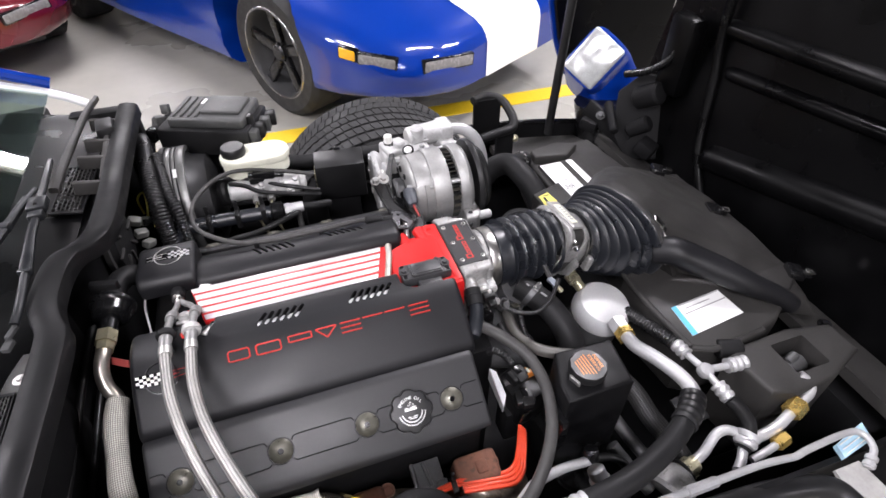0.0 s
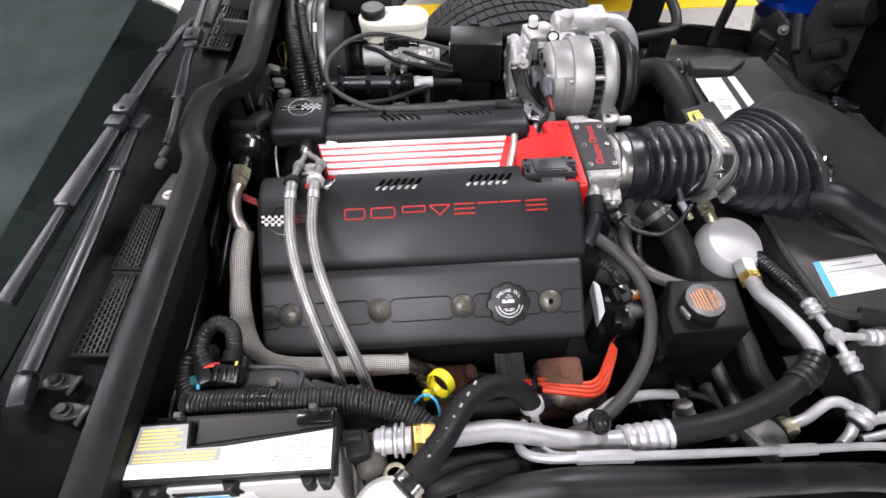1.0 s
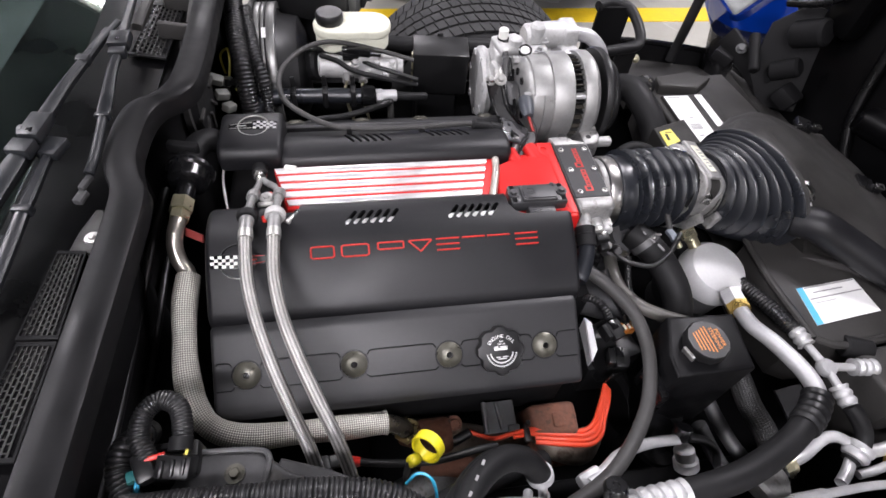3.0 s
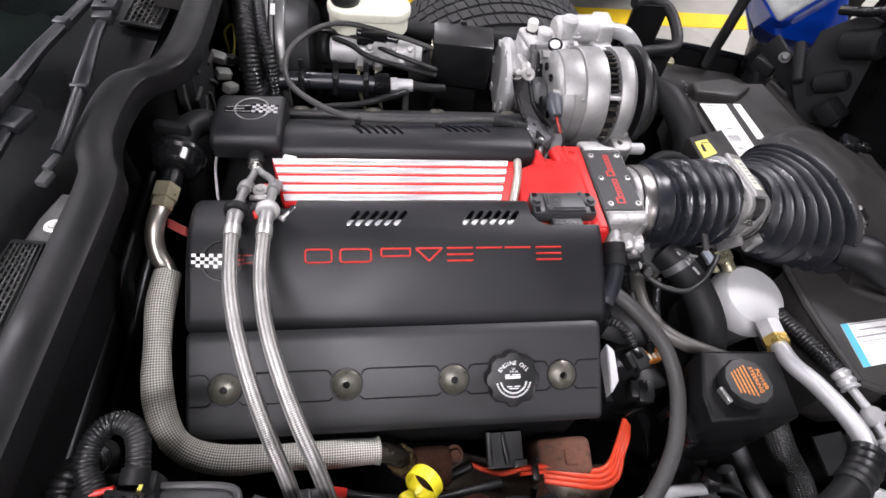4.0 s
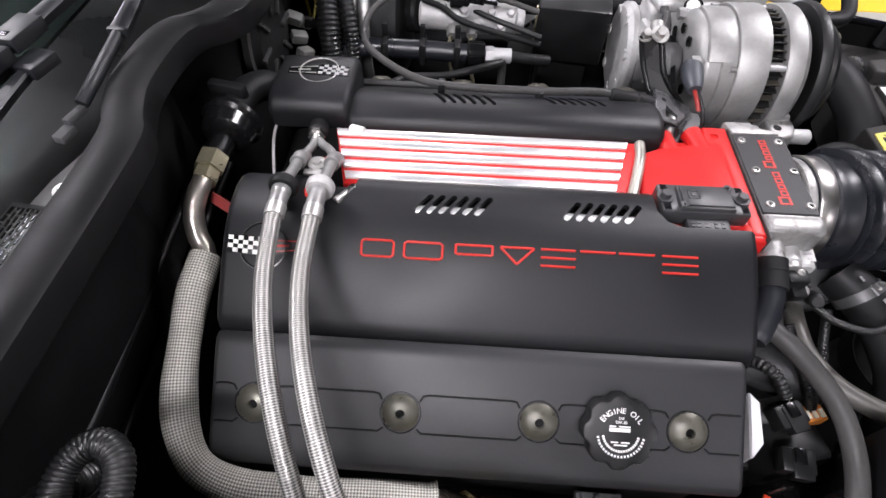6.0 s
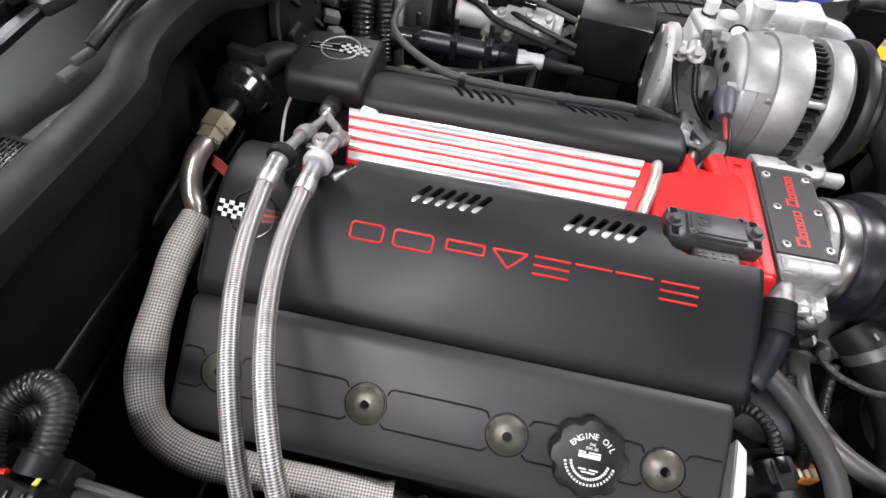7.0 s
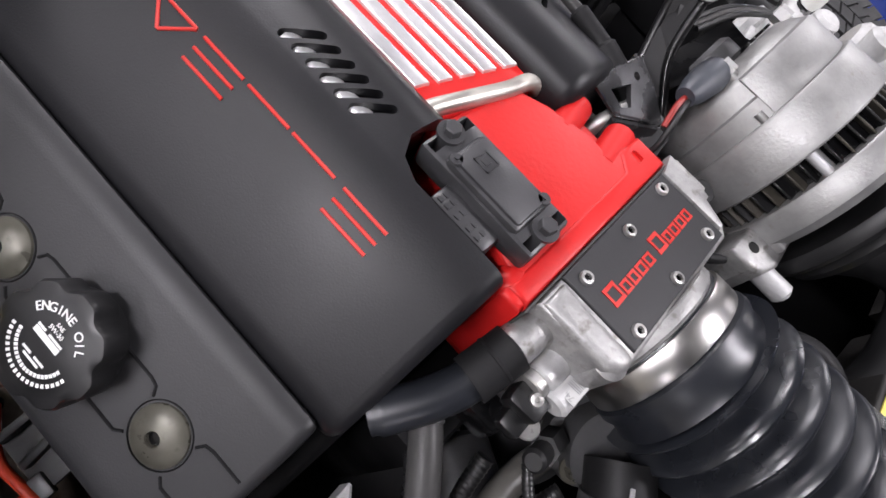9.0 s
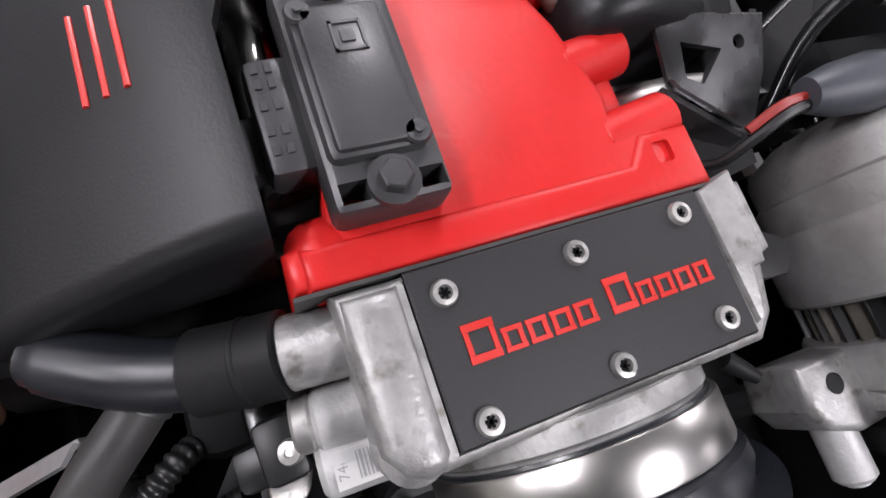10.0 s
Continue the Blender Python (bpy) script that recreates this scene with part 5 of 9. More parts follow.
plate = prism([(0.2556, -0.0730), (0.3060, -0.0730), (0.3060, 0.0330), (0.2556, 0.0330)], 0.7765, 0.7800, "z", 0.0006, 1)
bad = part("badge_plate", plate, M_VALVE, tbody, "dark grey badge plate with red shapes")
for x, y in ((0.2645, -0.0635), (0.2645, -0.0195), (0.2620, 0.0225), (0.3010, -0.0630), (0.3003, -0.0190), (0.2985, 0.0225)):
    sc = part("screw", lathe([(0, 0.0008), (0.0019, 0.0008), (0.0022, 0.0022), (0.0036, 0.0020), (0.0041, 0.0008), (0.0041, -0.0005), (0, -0.0005)], pose(x, y, 0.7800), 24), M_FIT, bad, "dull steel star-socket screw")
    part("socket", merged(*[box((0.0034, 0.0009, 0.0006), (x, y, 0.7810), (0, 0, 60 * k + 17), 0) for k in range(3)]), M_GLOSSBLACK, sc)
# red badge outlines, a tall one leading each group
yb = -0.0625
for w, h in [(0.0098, 0.0112), (0.0068, 0.0070), (0.0068, 0.0070), (0.0070, 0.0070), (0.0070, 0.0070), (0, 0), (0.0092, 0.0112), (0.0062, 0.0070), (0.0066, 0.0070), (0.0066, 0.0070), (0.0062, 0.0070)]:
    if not w:
        yb += 0.0042
        continue
    t, x1 = 0.20 * h, 0.2858
    part("badge_shape", merged(*[span(x1 - u - t, x1 - u, yb, yb + w, 0.7797, 0.7805, 0) for u in (0.0, h - t)], *[span(x1 - h + t + 0.0001, x1 - t - 0.0001, yb + u, yb + u + 0.0015, 0.7797, 0.7805, 0) for u in (0.0002, w - 0.0017)]), M_REDTEXT, bad, "red badge outline")
    yb += w + 0.0012
part("side_bar", merged(prism([(0.2575, -0.0925), (0.2575, -0.0745), (0.3050, -0.0745), (0.3085, -0.0770), (0.3095, -0.0820), (0.3070, -0.0880), (0.3000, -0.0925)], 0.728, 0.7812, "z", 0.0060, 5), rod((0.3010, -0.0835, 0.735), (0.3010, -0.0835, 0.7790), 0.0098, 24, 0.005)), M_CAST, tbody, "rounded cast side bar")
part("side_block", prism([(0.2565, 0.0335), (0.2515, 0.0505), (0.2790, 0.0490), (0.2860, 0.0475), (0.2865, 0.0425), (0.3025, 0.0385), (0.3035, 0.0345)], 0.728, 0.7810, "z", 0.002, 2), M_CAST, tbody, "stepped cast side block")
part("side_step", prism([(0.284, 0.034), (0.284, 0.0560), (0.296, 0.0550), (0.3075, 0.0420), (0.3090, 0.034)], 0.70, 0.7600, "z", 0.003, 2), M_CAST, tbody)
part("hose_nipple", rod((0.266, -0.086, 0.760), (0.2645, -0.110, 0.7545), 0.0115, 20, 0.002), M_CAST, tbody)
part("breather_hose", sweep([(0.2645, -0.106, 0.7555), (0.2628, -0.122, 0.7505), (0.2605, -0.137, 0.7455), (0.2550, -0.152, 0.7410), (0.2480, -0.165, 0.7365), (0.2400, -0.178, 0.7315)], 0.0112, 18, radius=lambda s, t: 0.0112 if s < t - 0.003 else 0.0100), M_BELLOWS, tbody, "glossy blue-black breather hose")
part("breather_cuff", sweep([(0.2645, -0.108, 0.7560), (0.2630, -0.121, 0.7510), (0.2612, -0.134, 0.7465)], 0.0133, 18), M_RUBBER, tbody)
part("cuff_seam", lathe([(0.0131, 0), (0.0138, 0.0006), (0.0138, 0.0018), (0.0131, 0.0024)], along((0.2634, -0.1175, 0.7523), (0.2628, -0.1235, 0.7500)), 28), M_RUBBER, tbody)
M_LABEL = mat("dull_white_label", (0.48, 0.48, 0.47), 0.5, var=0.1, scale=60)
IA, IB = Vector((0.2875, -0.080, 0.7500)), Vector((0.2858, -0.106, 0.7475))
JA, JB = Vector((0.3005, -0.082, 0.7440)), Vector((0.3000, -0.108, 0.7415))
idle = part("idle_valve", merged(rod(IA, IB, 0.0097, 28, 0.0015), rod(JA, JB, 0.0102, 28, 0.002), box((0.014, 0.022, 0.012), (0.2935, -0.094, 0.7400), (0, 0, 0), 0.003)), M_PALECAST, tbody, "pale cast idle valve with two barrels and a label")
part("steel_collar", rod(IB, IB + (IB - IA) * 0.24, 0.0090, 28, 0.001), M_FIT, idle, "dull steel collar")
con = part("connector", merged(box((0.020, 0.014, 0.018), (0.2905, -0.1165, 0.7390), (6, 0, 4), 0.003), box((0.014, 0.018, 0.014), (0.2935, -0.1230, 0.7310), (10, 0, 4), 0.003)), M_BLACK, idle, "black plastic connector")
part("connector_screw", lathe([(0, 0.0016), (0.0012, 0.0016), (0.0014, 0.0024), (0.0034, 0.0020), (0.0040, 0.0008), (0.0040, -0.001), (0, -0.001)], Matrix.Translation((0.2920, -0.1145, 0.7482)) @ Matrix.Rotation(radians(20), 4, "X"), 18), M_FIT, con, "silver screw")
tab = [(0.007 * math.cos(radians(12 * k)) + (0.005 if math.cos(radians(12 * k)) > 0 else -0.005), 0.0066 * math.sin(radians(12 * k))) for k in range(30)]
tb = prism(tab, 0, 0.0025, "z", 0.0006, 1)
tb.transform(pose(0.2985, -0.1165, 0.7230, 14, -14, -20) @ Matrix.Scale(1.05, 4))
part("flat_tab", tb, M_FIT, tbody, "oval bare steel tab")
lm = Matrix.Translation(JA.lerp(JB, 0.52) + Vector((0.0016, 0, 0.0101))) @ Matrix.Rotation(radians(-91), 4, "Z") @ Matrix.Rotation(radians(5.5), 4, "Y") @ Matrix.Rotation(radians(9), 4, "X")
def on_label(bm):
    bm.transform(lm)
    return bm
part("barcode_label", on_label(box((0.0175, 0.0110, 0.0006), (0, 0, 0), bevel=0)), M_LABEL, idle, "small grey-white barcode label")
part("lettering", lettering("746", 0.0044, lm @ Matrix.Translation((0.0062, 0, 0.0003)) @ Matrix.Rotation(radians(-90), 4, "Z"), 0.0001), M_PRINT, idle)
part("barcode", merged(*[on_label(box((0.0005 + 0.0003 * (k % 3 == 0), 0.0078, 0.0003), (-0.0068 + 0.0012 * k, 0, 0.0004), bevel=0)) for k in range(8)]), M_PRINT, idle)
part("throttle_cable_tip", lathe([(0, 0), (0.0034, 0), (0.0038, 0.002), (0.0032, 0.010), (0.0024, 0.0145), (0, 0.0150)], along((0.3140, 0.035, 0.757), (0.3245, 0.0455, 0.757)), 14), M_RUBBER, tbody, "black rubber cable tip")
part("dark_tab", prism([(0.270, 0.058), (0.2740, 0.0690), (0.2790, 0.0780), (0.2835, 0.0805), (0.2890, 0.0785), (0.2935, 0.0735), (0.2930, 0.0640), (0.2900, 0.0540)], 0.7590, 0.7640, "z", 0.0018, 2), M_BLACK, tbody, "black rounded plastic tab")
part("position_sensor", box((0.03, 0.02, 0.03), (0.283, -0.120, 0.695), (0, 0, 0), 0.005), M_GLOSSBLACK, tbody)
# ---- the intake duct ----
TX = Matrix.Rotation(radians(90), 4, "Y")
duct = thing("intake_duct", (0.45, -0.02, 0.66), "ribbed blue-black rubber intake duct with steel clamps", "intake duct")
part("cuff", lathe([(0.048, 0.0), (0.0510, 0.0), (0.0515, 0.002), (0.0515, 0.017), (0.0550, 0.019), (0.0555, 0.024), (0.0530, 0.030), (0.0555, 0.040), (0.048, 0.040)], Matrix.Translation((0.317, -0.021, 0.7325)) @ TX, 48), M_BELLOWS, duct)
clamp = part("clamp", lathe([(0.0500, 0.0), (0.0530, 0.0), (0.0534, 0.0008), (0.0534, 0.0152), (0.0530, 0.016), (0.0500, 0.016)], Matrix.Translation((0.3180, -0.021, 0.7325)) @ TX, 64), M_BAND, duct, "bright steel band clamp")
part("clamp_screw", merged(rod((0.3255, -0.035, 0.681), (0.3255, -0.010, 0.679), 0.0045, 8), box((0.016, 0.012, 0.006), (0.3255, -0.022, 0.6805), (0, 0, 0), 0.001)), M_STEEL, clamp)
A0, A1 = Vector((0.350, -0.021, 0.7325)), Vector((0.447, -0.009, 0.7230))
part("bellows", sweep([A0, A0.lerp(A1, 0.33), A0.lerp(A1, 0.66), A1], 0.05, 56, 40, step=0.0016, radius=pleats(0.0555, 0.0130, 0.0194, sharp=0.7)), M_BELLOWS, duct)
maf = thing("air_flow_meter", (0.50, 0.0, 0.64), "grey cast air flow meter between two rubber ducts", "air flow meter")
D = (Vector((0.68, 0.03, 0.655)) - Vector((0.52, 0.0, 0.712))).normalized()
md = Matrix.Translation((0.444, -0.008, 0.7255)) @ D.to_track_quat("Z", "Y").to_matrix().to_4x4()
part("barrel", lathe([(0.040, 0.0), (0.052, 0.0), (0.052, 0.062), (0.040, 0.062), (0.040, 0.0)], md, 40), M_CAST, maf)
mz = D
my = (Vector((0, -1, 0)) + mz * mz.y).normalized()
mx_ = my.cross(mz)
MF = Matrix.Translation((0.444, -0.008, 0.7255)) @ Matrix((mx_, my, mz)).transposed().to_4x4()


def maf_box(size, at, bevel):
    if bevel > 0.007:
        hx, hy = size[0] / 2 - bevel, size[1] / 2 - bevel
        corner = [(at[0] + sx * hx + bevel * math.cos(radians(q + 15 * k)), at[1] + sy * hy + bevel * math.sin(radians(q + 15 * k))) for sx, sy, q in ((1, 1, 0), (-1, 1, 90), (-1, -1, 180), (1, -1, 270)) for k in range(7)]
        b = prism(corner, at[2] - size[2] / 2, at[2] + size[2] / 2, "z", 0.002, 2)
    else:
        b = box(size, at, (0, 0, 0), bevel, 3)
    b.transform(MF)
    return b


for z in (0.008, 0.044):
    part("flange", maf_box((0.110, 0.106, 0.010), (-0.002, 0.0, z + 0.003), 0.024), M_CAST, maf, "grey cast flange plate")
part("sensor_box", maf_box((0.100, 0.096, 0.030), (0.002, 0.002, 0.028), 0.024), M_GRAIN, maf, "dark grey sensor housing")
part("label_plate", maf_box((0.006, 0.080, 0.028), (0.0535, -0.004, 0.028), 0.002), M_CAST, maf)
part("label", maf_box((0.001, 0.056, 0.015), (0.0570, -0.004, 0.028), 0), M_CREAM, maf, "cream printed label")
part("label_print", merged(*[maf_box((0.0006, 0.003, 0.008), (0.0574, -0.022 + 0.007 * k, 0.028), 0) for k in range(6)]), M_PRINT, maf)
part("tab", merged(box((0.012, 0.02, 0.03), (0.515, -0.055, 0.690), (0, 18, 0), 0.004), box((0.010, 0.016, 0.04), (0.480, -0.058, 0.690), (20, 18, 0), 0.004)), M_CAST, maf)
part("clamp_screw", merged(rod((0.475, -0.050, 0.752), (0.482, -0.062, 0.735), 0.004, 8), box((0.012, 0.010, 0.018), (0.478, -0.056, 0.742), (20, 0, 0), 0.001)), M_STEEL, maf)
for z in (-0.012, 0.064):
    part("band_clamp", lathe([(0.050, z), (0.0585, z), (0.0585, z + 0.009), (0.050, z + 0.009)], MF, 48), M_STEEL, maf, "bright steel band clamp")
duct2 = thing("intake_duct", (0.60, 0.02, 0.58), "flared ribbed rubber duct running into the air box", "intake duct")
P0, P1 = Vector((0.500, -0.001, 0.709)), Vector((0.6225, 0.0168, 0.6798))
PE = Vector((1.0, 0.328, 0.145)).normalized()


def oval(c, n, r, rz, count=72):
    """A ring across the way n, r wide to the side and rz upwards."""
    u = n.cross(Vector((0, 0, 1))).normalized()
    v = u.cross(n)
    return [c + u * r * math.cos(2 * math.pi * k / count) + v * rz * math.sin(2 * math.pi * k / count) for k in range(count)]


def tube_of(rings):
    bm = bmesh.new()
    rows = [[bm.verts.new(p) for p in ring] for ring in rings]
    n = len(rows[0])
    for a, b in zip(rows, rows[1:]):
        for k in range(n):
            bm.faces.new((a[k], a[(k + 1) % n], b[(k + 1) % n], b[k]))
    bmesh.ops.recalc_face_normals(bm, faces=bm.faces)
    return bm


rings = []
for k in range(91):
    s = k / 90
    fold = 0.0062 * ((0.5 + 0.5 * math.cos(2 * math.pi * 7.2 * s)) ** 0.8 - 0.5) * 2
    wide = s ** 1.05
    rings.append(oval(P0.lerp(P1, s) + Vector((0, 0, -0.006 * math.sin(math.pi * s))), D.lerp(PE, s ** 0.8).normalized(), 0.0500 + 0.0600 * wide + fold, 0.0500 + 0.0440 * wide + fold))
part("bellows", tube_of(rings), M_BELLOWS, duct2)
ring = part("clamp", tube_of([oval(P1 + PE * e, PE, 0.1095 + g, 0.0925 + g) for e, g in ((-0.002, -0.004), (-0.002, 0.0035), (0.0, 0.0045), (0.006, 0.0045), (0.008, 0.0035), (0.008, -0.004))]), M_HOSE, duct2, "thin steel band clamp")
part("clamp_screw", merged(box((0.026, 0.016, 0.012), (0.6654, -0.0430, 0.7345), (0, 35, -50), 0.002), rod((0.655, -0.040, 0.745), (0.676, -0.047, 0.722), 0.0055, 8), box((0.010, 0.012, 0.014), (0.672, -0.052, 0.722), (0, 35, -50), 0.002)), M_STEEL, ring, "bright steel clamp screw")
part("clamp_tail", sweep([(0.672, -0.055, 0.720), (0.678, -0.072, 0.700), (0.679, -0.080, 0.682), (0.676, -0.083, 0.66)], 0.003, 8), M_FIT, ring, "bare band end")
part("cuff", tube_of([oval(P1 + PE * e, PE, r, rz) for e, r, rz in ((0.004, 0.108, 0.091), (0.012, 0.106, 0.089), (0.022, 0.100, 0.084), (0.030, 0.080, 0.07))]), M_BELLOWS, duct2)
# ---- air box and radiator deck ----
abox = thing("air_box", (0.78, 0.0, 0.48), "wide black plastic air filter box with white stickers", "air box")
part("lid", prism([(0.606, -0.065), (0.602, -0.15), (0.612, -0.245), (0.64, -0.262), (0.74, -0.262), (0.80, -0.25), (0.93, -0.17), (0.93, 0.20), (0.83, 0.24), (0.81, 0.42), (0.62, 0.41), (0.606, 0.33), (0.615, 0.16), (0.66, 0.06), (0.66, -0.02)], 0.50, 0.634, "z", 0.008), M_GRAIN, abox)
# sloping fairing ahead of the duct
fb = bmesh.new()
secs = []
for x, yc, hw, zt, zb in ((0.632, 0.016, 0.106, 0.770, 0.56), (0.67, 0.045, 0.125, 0.757, 0.56), (0.72, 0.065, 0.165, 0.735, 0.56), (0.78, 0.06, 0.190, 0.705, 0.56), (0.85, 0.05, 0.215, 0.668, 0.56), (0.928, 0.02, 0.225, 0.642, 0.56)):
    lean = max(0.0, 1 - (x - 0.632) / 0.10)
    secs.append([fb.verts.new((x + (0.03 if z == zb else 0) - lean * (0.328 * (y - 0.017) + 0.145 * (z - 0.68)) / 1.0, y, z)) for y, z in ((yc - hw - 0.03, zb), (yc - hw, zt - (zt - zb) * 0.42), (yc - hw * 0.72, zt - (zt - zb) * 0.13), (yc - hw * 0.3, zt), (yc + hw * 0.3, zt), (yc + hw * 0.72, zt - (zt - zb) * 0.13), (yc + hw, zt - (zt - zb) * 0.42), (yc + hw + 0.03, zb))])
for a, b in zip(secs, secs[1:]):
    for k in range(8):
        fb.faces.new((a[k], a[(k + 1) % 8], b[(k + 1) % 8], b[k]))
fb.faces.new(secs[0])
fb.faces.new(secs[-1])
bmesh.ops.recalc_face_normals(fb, faces=fb.faces)
bmesh.ops.bevel(fb, geom=fb.edges[:], offset=0.008, segments=2, profile=0.5, affect="EDGES", clamp_overlap=True)
part("fairing", fb, M_GRAIN, abox, "raised black fairing")
part("horn", sweep([(0.655, -0.070, 0.690), (0.676, -0.090, 0.700), (0.706, -0.112, 0.690), (0.750, -0.150, 0.676), (0.788, -0.184, 0.663), (0.828, -0.208, 0.648), (0.862, -0.226, 0.625)], 0.034, 24, 8, radius=lambda s, t: 0.026 + 0.004 * math.sin(math.pi * min(1, 1.3 * s / t)) - 0.009 * (s / t)), M_COVER, abox, "smooth raised horn of the air box")
part("raised_panel", prism([(0.625, 0.145), (0.735, 0.15), (0.725, 0.335), (0.62, 0.335)], 0.63, 0.642, "z", 0.003), M_GRAIN, abox)
part("end_block", prism([(0.618, 0.352), (0.700, 0.338), (0.748, 0.375), (0.705, 0.402), (0.622, 0.385)], 0.58, 0.655, "z", 0.006), M_GRAIN, abox)
part("side_lip", merged(sweep([(0.606, -0.06, 0.634), (0.604, -0.15, 0.634), (0.614, -0.25, 0.634)], 0.006, 8), sweep([(0.614, -0.25, 0.632), (0.66, -0.266, 0.632), (0.76, -0.258, 0.632)], 0.006, 8)), M_GRAIN, abox)
QL = [(0.632, -0.231, 0.6352), (0.754, -0.217, 0.6352), (0.748, -0.155, 0.6352), (0.637, -0.165, 0.6352)]
sticker = part("sticker", slab([on_quad(QL, u, v) for u, v in ((0, 0), (1, 0), (1, 1), (0, 1))], 0.0008), M_PAPER, abox, "white sticker with a blue edge band")
part("sticker_band", print_rows(QL, [(0.0, 0.10, 0.0, 1.0)]), M_BLUEPRINT, sticker, "light blue band")
for bar in [(0.12, 0.98, 0.955, 0.985), (0.22, 0.72, 0.80, 0.83), (0.12, 0.98, 0.64, 0.672), (0.16, 0.5, 0.53, 0.545)]:
    part("sticker_print", print_rows(QL, [bar]), M_PRINT, sticker)
QB = [(0.622, 0.168, 0.6432), (0.678, 0.168, 0.6432), (0.676, 0.328, 0.6432), (0.620, 0.328, 0.6432)]
st2 = part("sticker", slab(QB, 0.0008), M_PAPER, abox, "long white sticker with a barcode")
for bar in [(0.25 + 0.05 * k, 0.272 + 0.05 * k, 0.30, 0.42) for k in range(9)] + [(0.4, 0.6, 0.52, 0.54), (0.35, 0.55, 0.18, 0.2), (0.1, 0.6, 0.95, 0.97)]:
    part("sticker_print", print_rows(QB, [bar]), M_PRINT, st2)
QC = [(0.694, 0.225, 0.6432), (0.712, 0.225, 0.6432), (0.708, 0.330, 0.6432), (0.692, 0.330, 0.6432)]
part("sticker", slab(QC, 0.0008), M_PAPER, abox, "narrow white sticker")
part("yellow_tag", slab([(0.550, 0.157, 0.655), (0.582, 0.172, 0.655), (0.576, 0.207, 0.656), (0.550, 0.199, 0.656)], 0.0015), M_YELLOWTAG, abox, "bright yellow warning tag")
part("tag_print", merged(span(0.560, 0.574, 0.196, 0.1975, 0.6545, 0.6566, 0), span(0.557, 0.562, 0.175, 0.192, 0.6545, 0.6566, 0)), M_BLACK, abox)
part("tag_ledge", prism([(0.545, 0.15), (0.625, 0.165), (0.622, 0.24), (0.545, 0.215)], 0.58, 0.6535, "z", 0.004), M_GRAIN, abox)
for k, (x, y, z) in enumerate(((0.866, 0.20, 0.656), (0.885, 0.03, 0.655), (0.925, -0.165, 0.635))):
    latch = part("latch", merged(box((0.030, 0.036, 0.016), (x, y, z), (0, 10, -25), 0.003), box((0.020, 0.010, 0.012), (x + 0.012, y - 0.016, z + 0.004), (0, 10, -25), 0.002)), M_GLOSSBLACK, abox, "black hood latch clip")
    part("latch_plate", box((0.014, 0.012, 0.003), (x + 0.016, y - 0.017, z + 0.011), (0, 10, -25), 0), M_STEEL, latch)
housing = thing("vent_housing", (0.80, -0.33, 0.45), "black moulded housing with a motor in its open pocket", "housing")
hb = prism([(0.665, -0.285), (0.70, -0.272), (0.80, -0.268), (0.885, -0.285), (0.885, -0.345), (0.80, -0.375), (0.72, -0.378), (0.68, -0.365)], 0.46, 0.632, "z", 0.008)
hb = cut(hb, span(0.745, 0.815, -0.350, -0.290, 0.575, 0.70, 0.004))
part("case", hb, M_GRAIN, housing)
part("motor", merged(rod((0.765, -0.325, 0.595), (0.800, -0.315, 0.598), 0.018, 18, 0.003), rod((0.768, -0.318, 0.61), (0.788, -0.312, 0.615), 0.008, 12, 0.001)), M_GREY, housing, "small grey motor")
part("sleeve", rod((0.66, -0.262, 0.625), (0.70, -0.275, 0.625), 0.016, 18, 0.003), M_RUBBER, housing)
ledge = thing("radiator_cover", (0.88, 0.0, 0.48), "flat black panel over the radiator", "panel")
part("panel", slab([(0.90, -0.46, 0.565), (0.995, -0.46, 0.545), (0.995, 0.60, 0.545), (0.90, 0.50, 0.58)], 0.02), M_GRAIN, ledge)
for y in (-0.25, -0.05, 0.12):
    part("panel_screw", hexbolt((0.955, y, 0.56), (-0.2, 0, 1), 0.006, 0.006, 0.012), M_GLOSSBLACK, ledge)
part("side_panel", slab([(0.60, 0.42, 0.56), (0.90, 0.46, 0.56), (0.90, 0.62, 0.52), (0.60, 0.62, 0.56)], 0.02), M_GRAIN, ledge)
part("pale_knob", lathe([(0, 0), (0.010, 0), (0.011, 0.008), (0.006, 0.014), (0, 0.015)], pose(0.648, 0.53, 0.60), 18), M_PALEBRASS, ledge, "pale round rubber stop")
hoopb = thing("hood_guide", (0.58, 0.56, 0.46), "black bent plate hood guide", "bracket")
part("plate", slab([(0.575, 0.50, 0.66), (0.640, 0.53, 0.66), (0.640, 0.53, 0.46), (0.575, 0.50, 0.46)], 0.006), M_DARK, hoopb)
part("rim", sweep([(0.548, 0.60, 0.70), (0.59, 0.615, 0.70), (0.628, 0.595, 0.695), (0.64, 0.54, 0.67), (0.625, 0.505, 0.655), (0.57, 0.49, 0.655), (0.50, 0.48, 0.65)], 0.012, 12), M_RUBBER, hoopb, "rubber edged rim")
part("web", slab([(0.548, 0.60, 0.70), (0.628, 0.60, 0.70), (0.628, 0.60, 0.46), (0.548, 0.60, 0.46)], 0.008), M_DARK, hoopb)

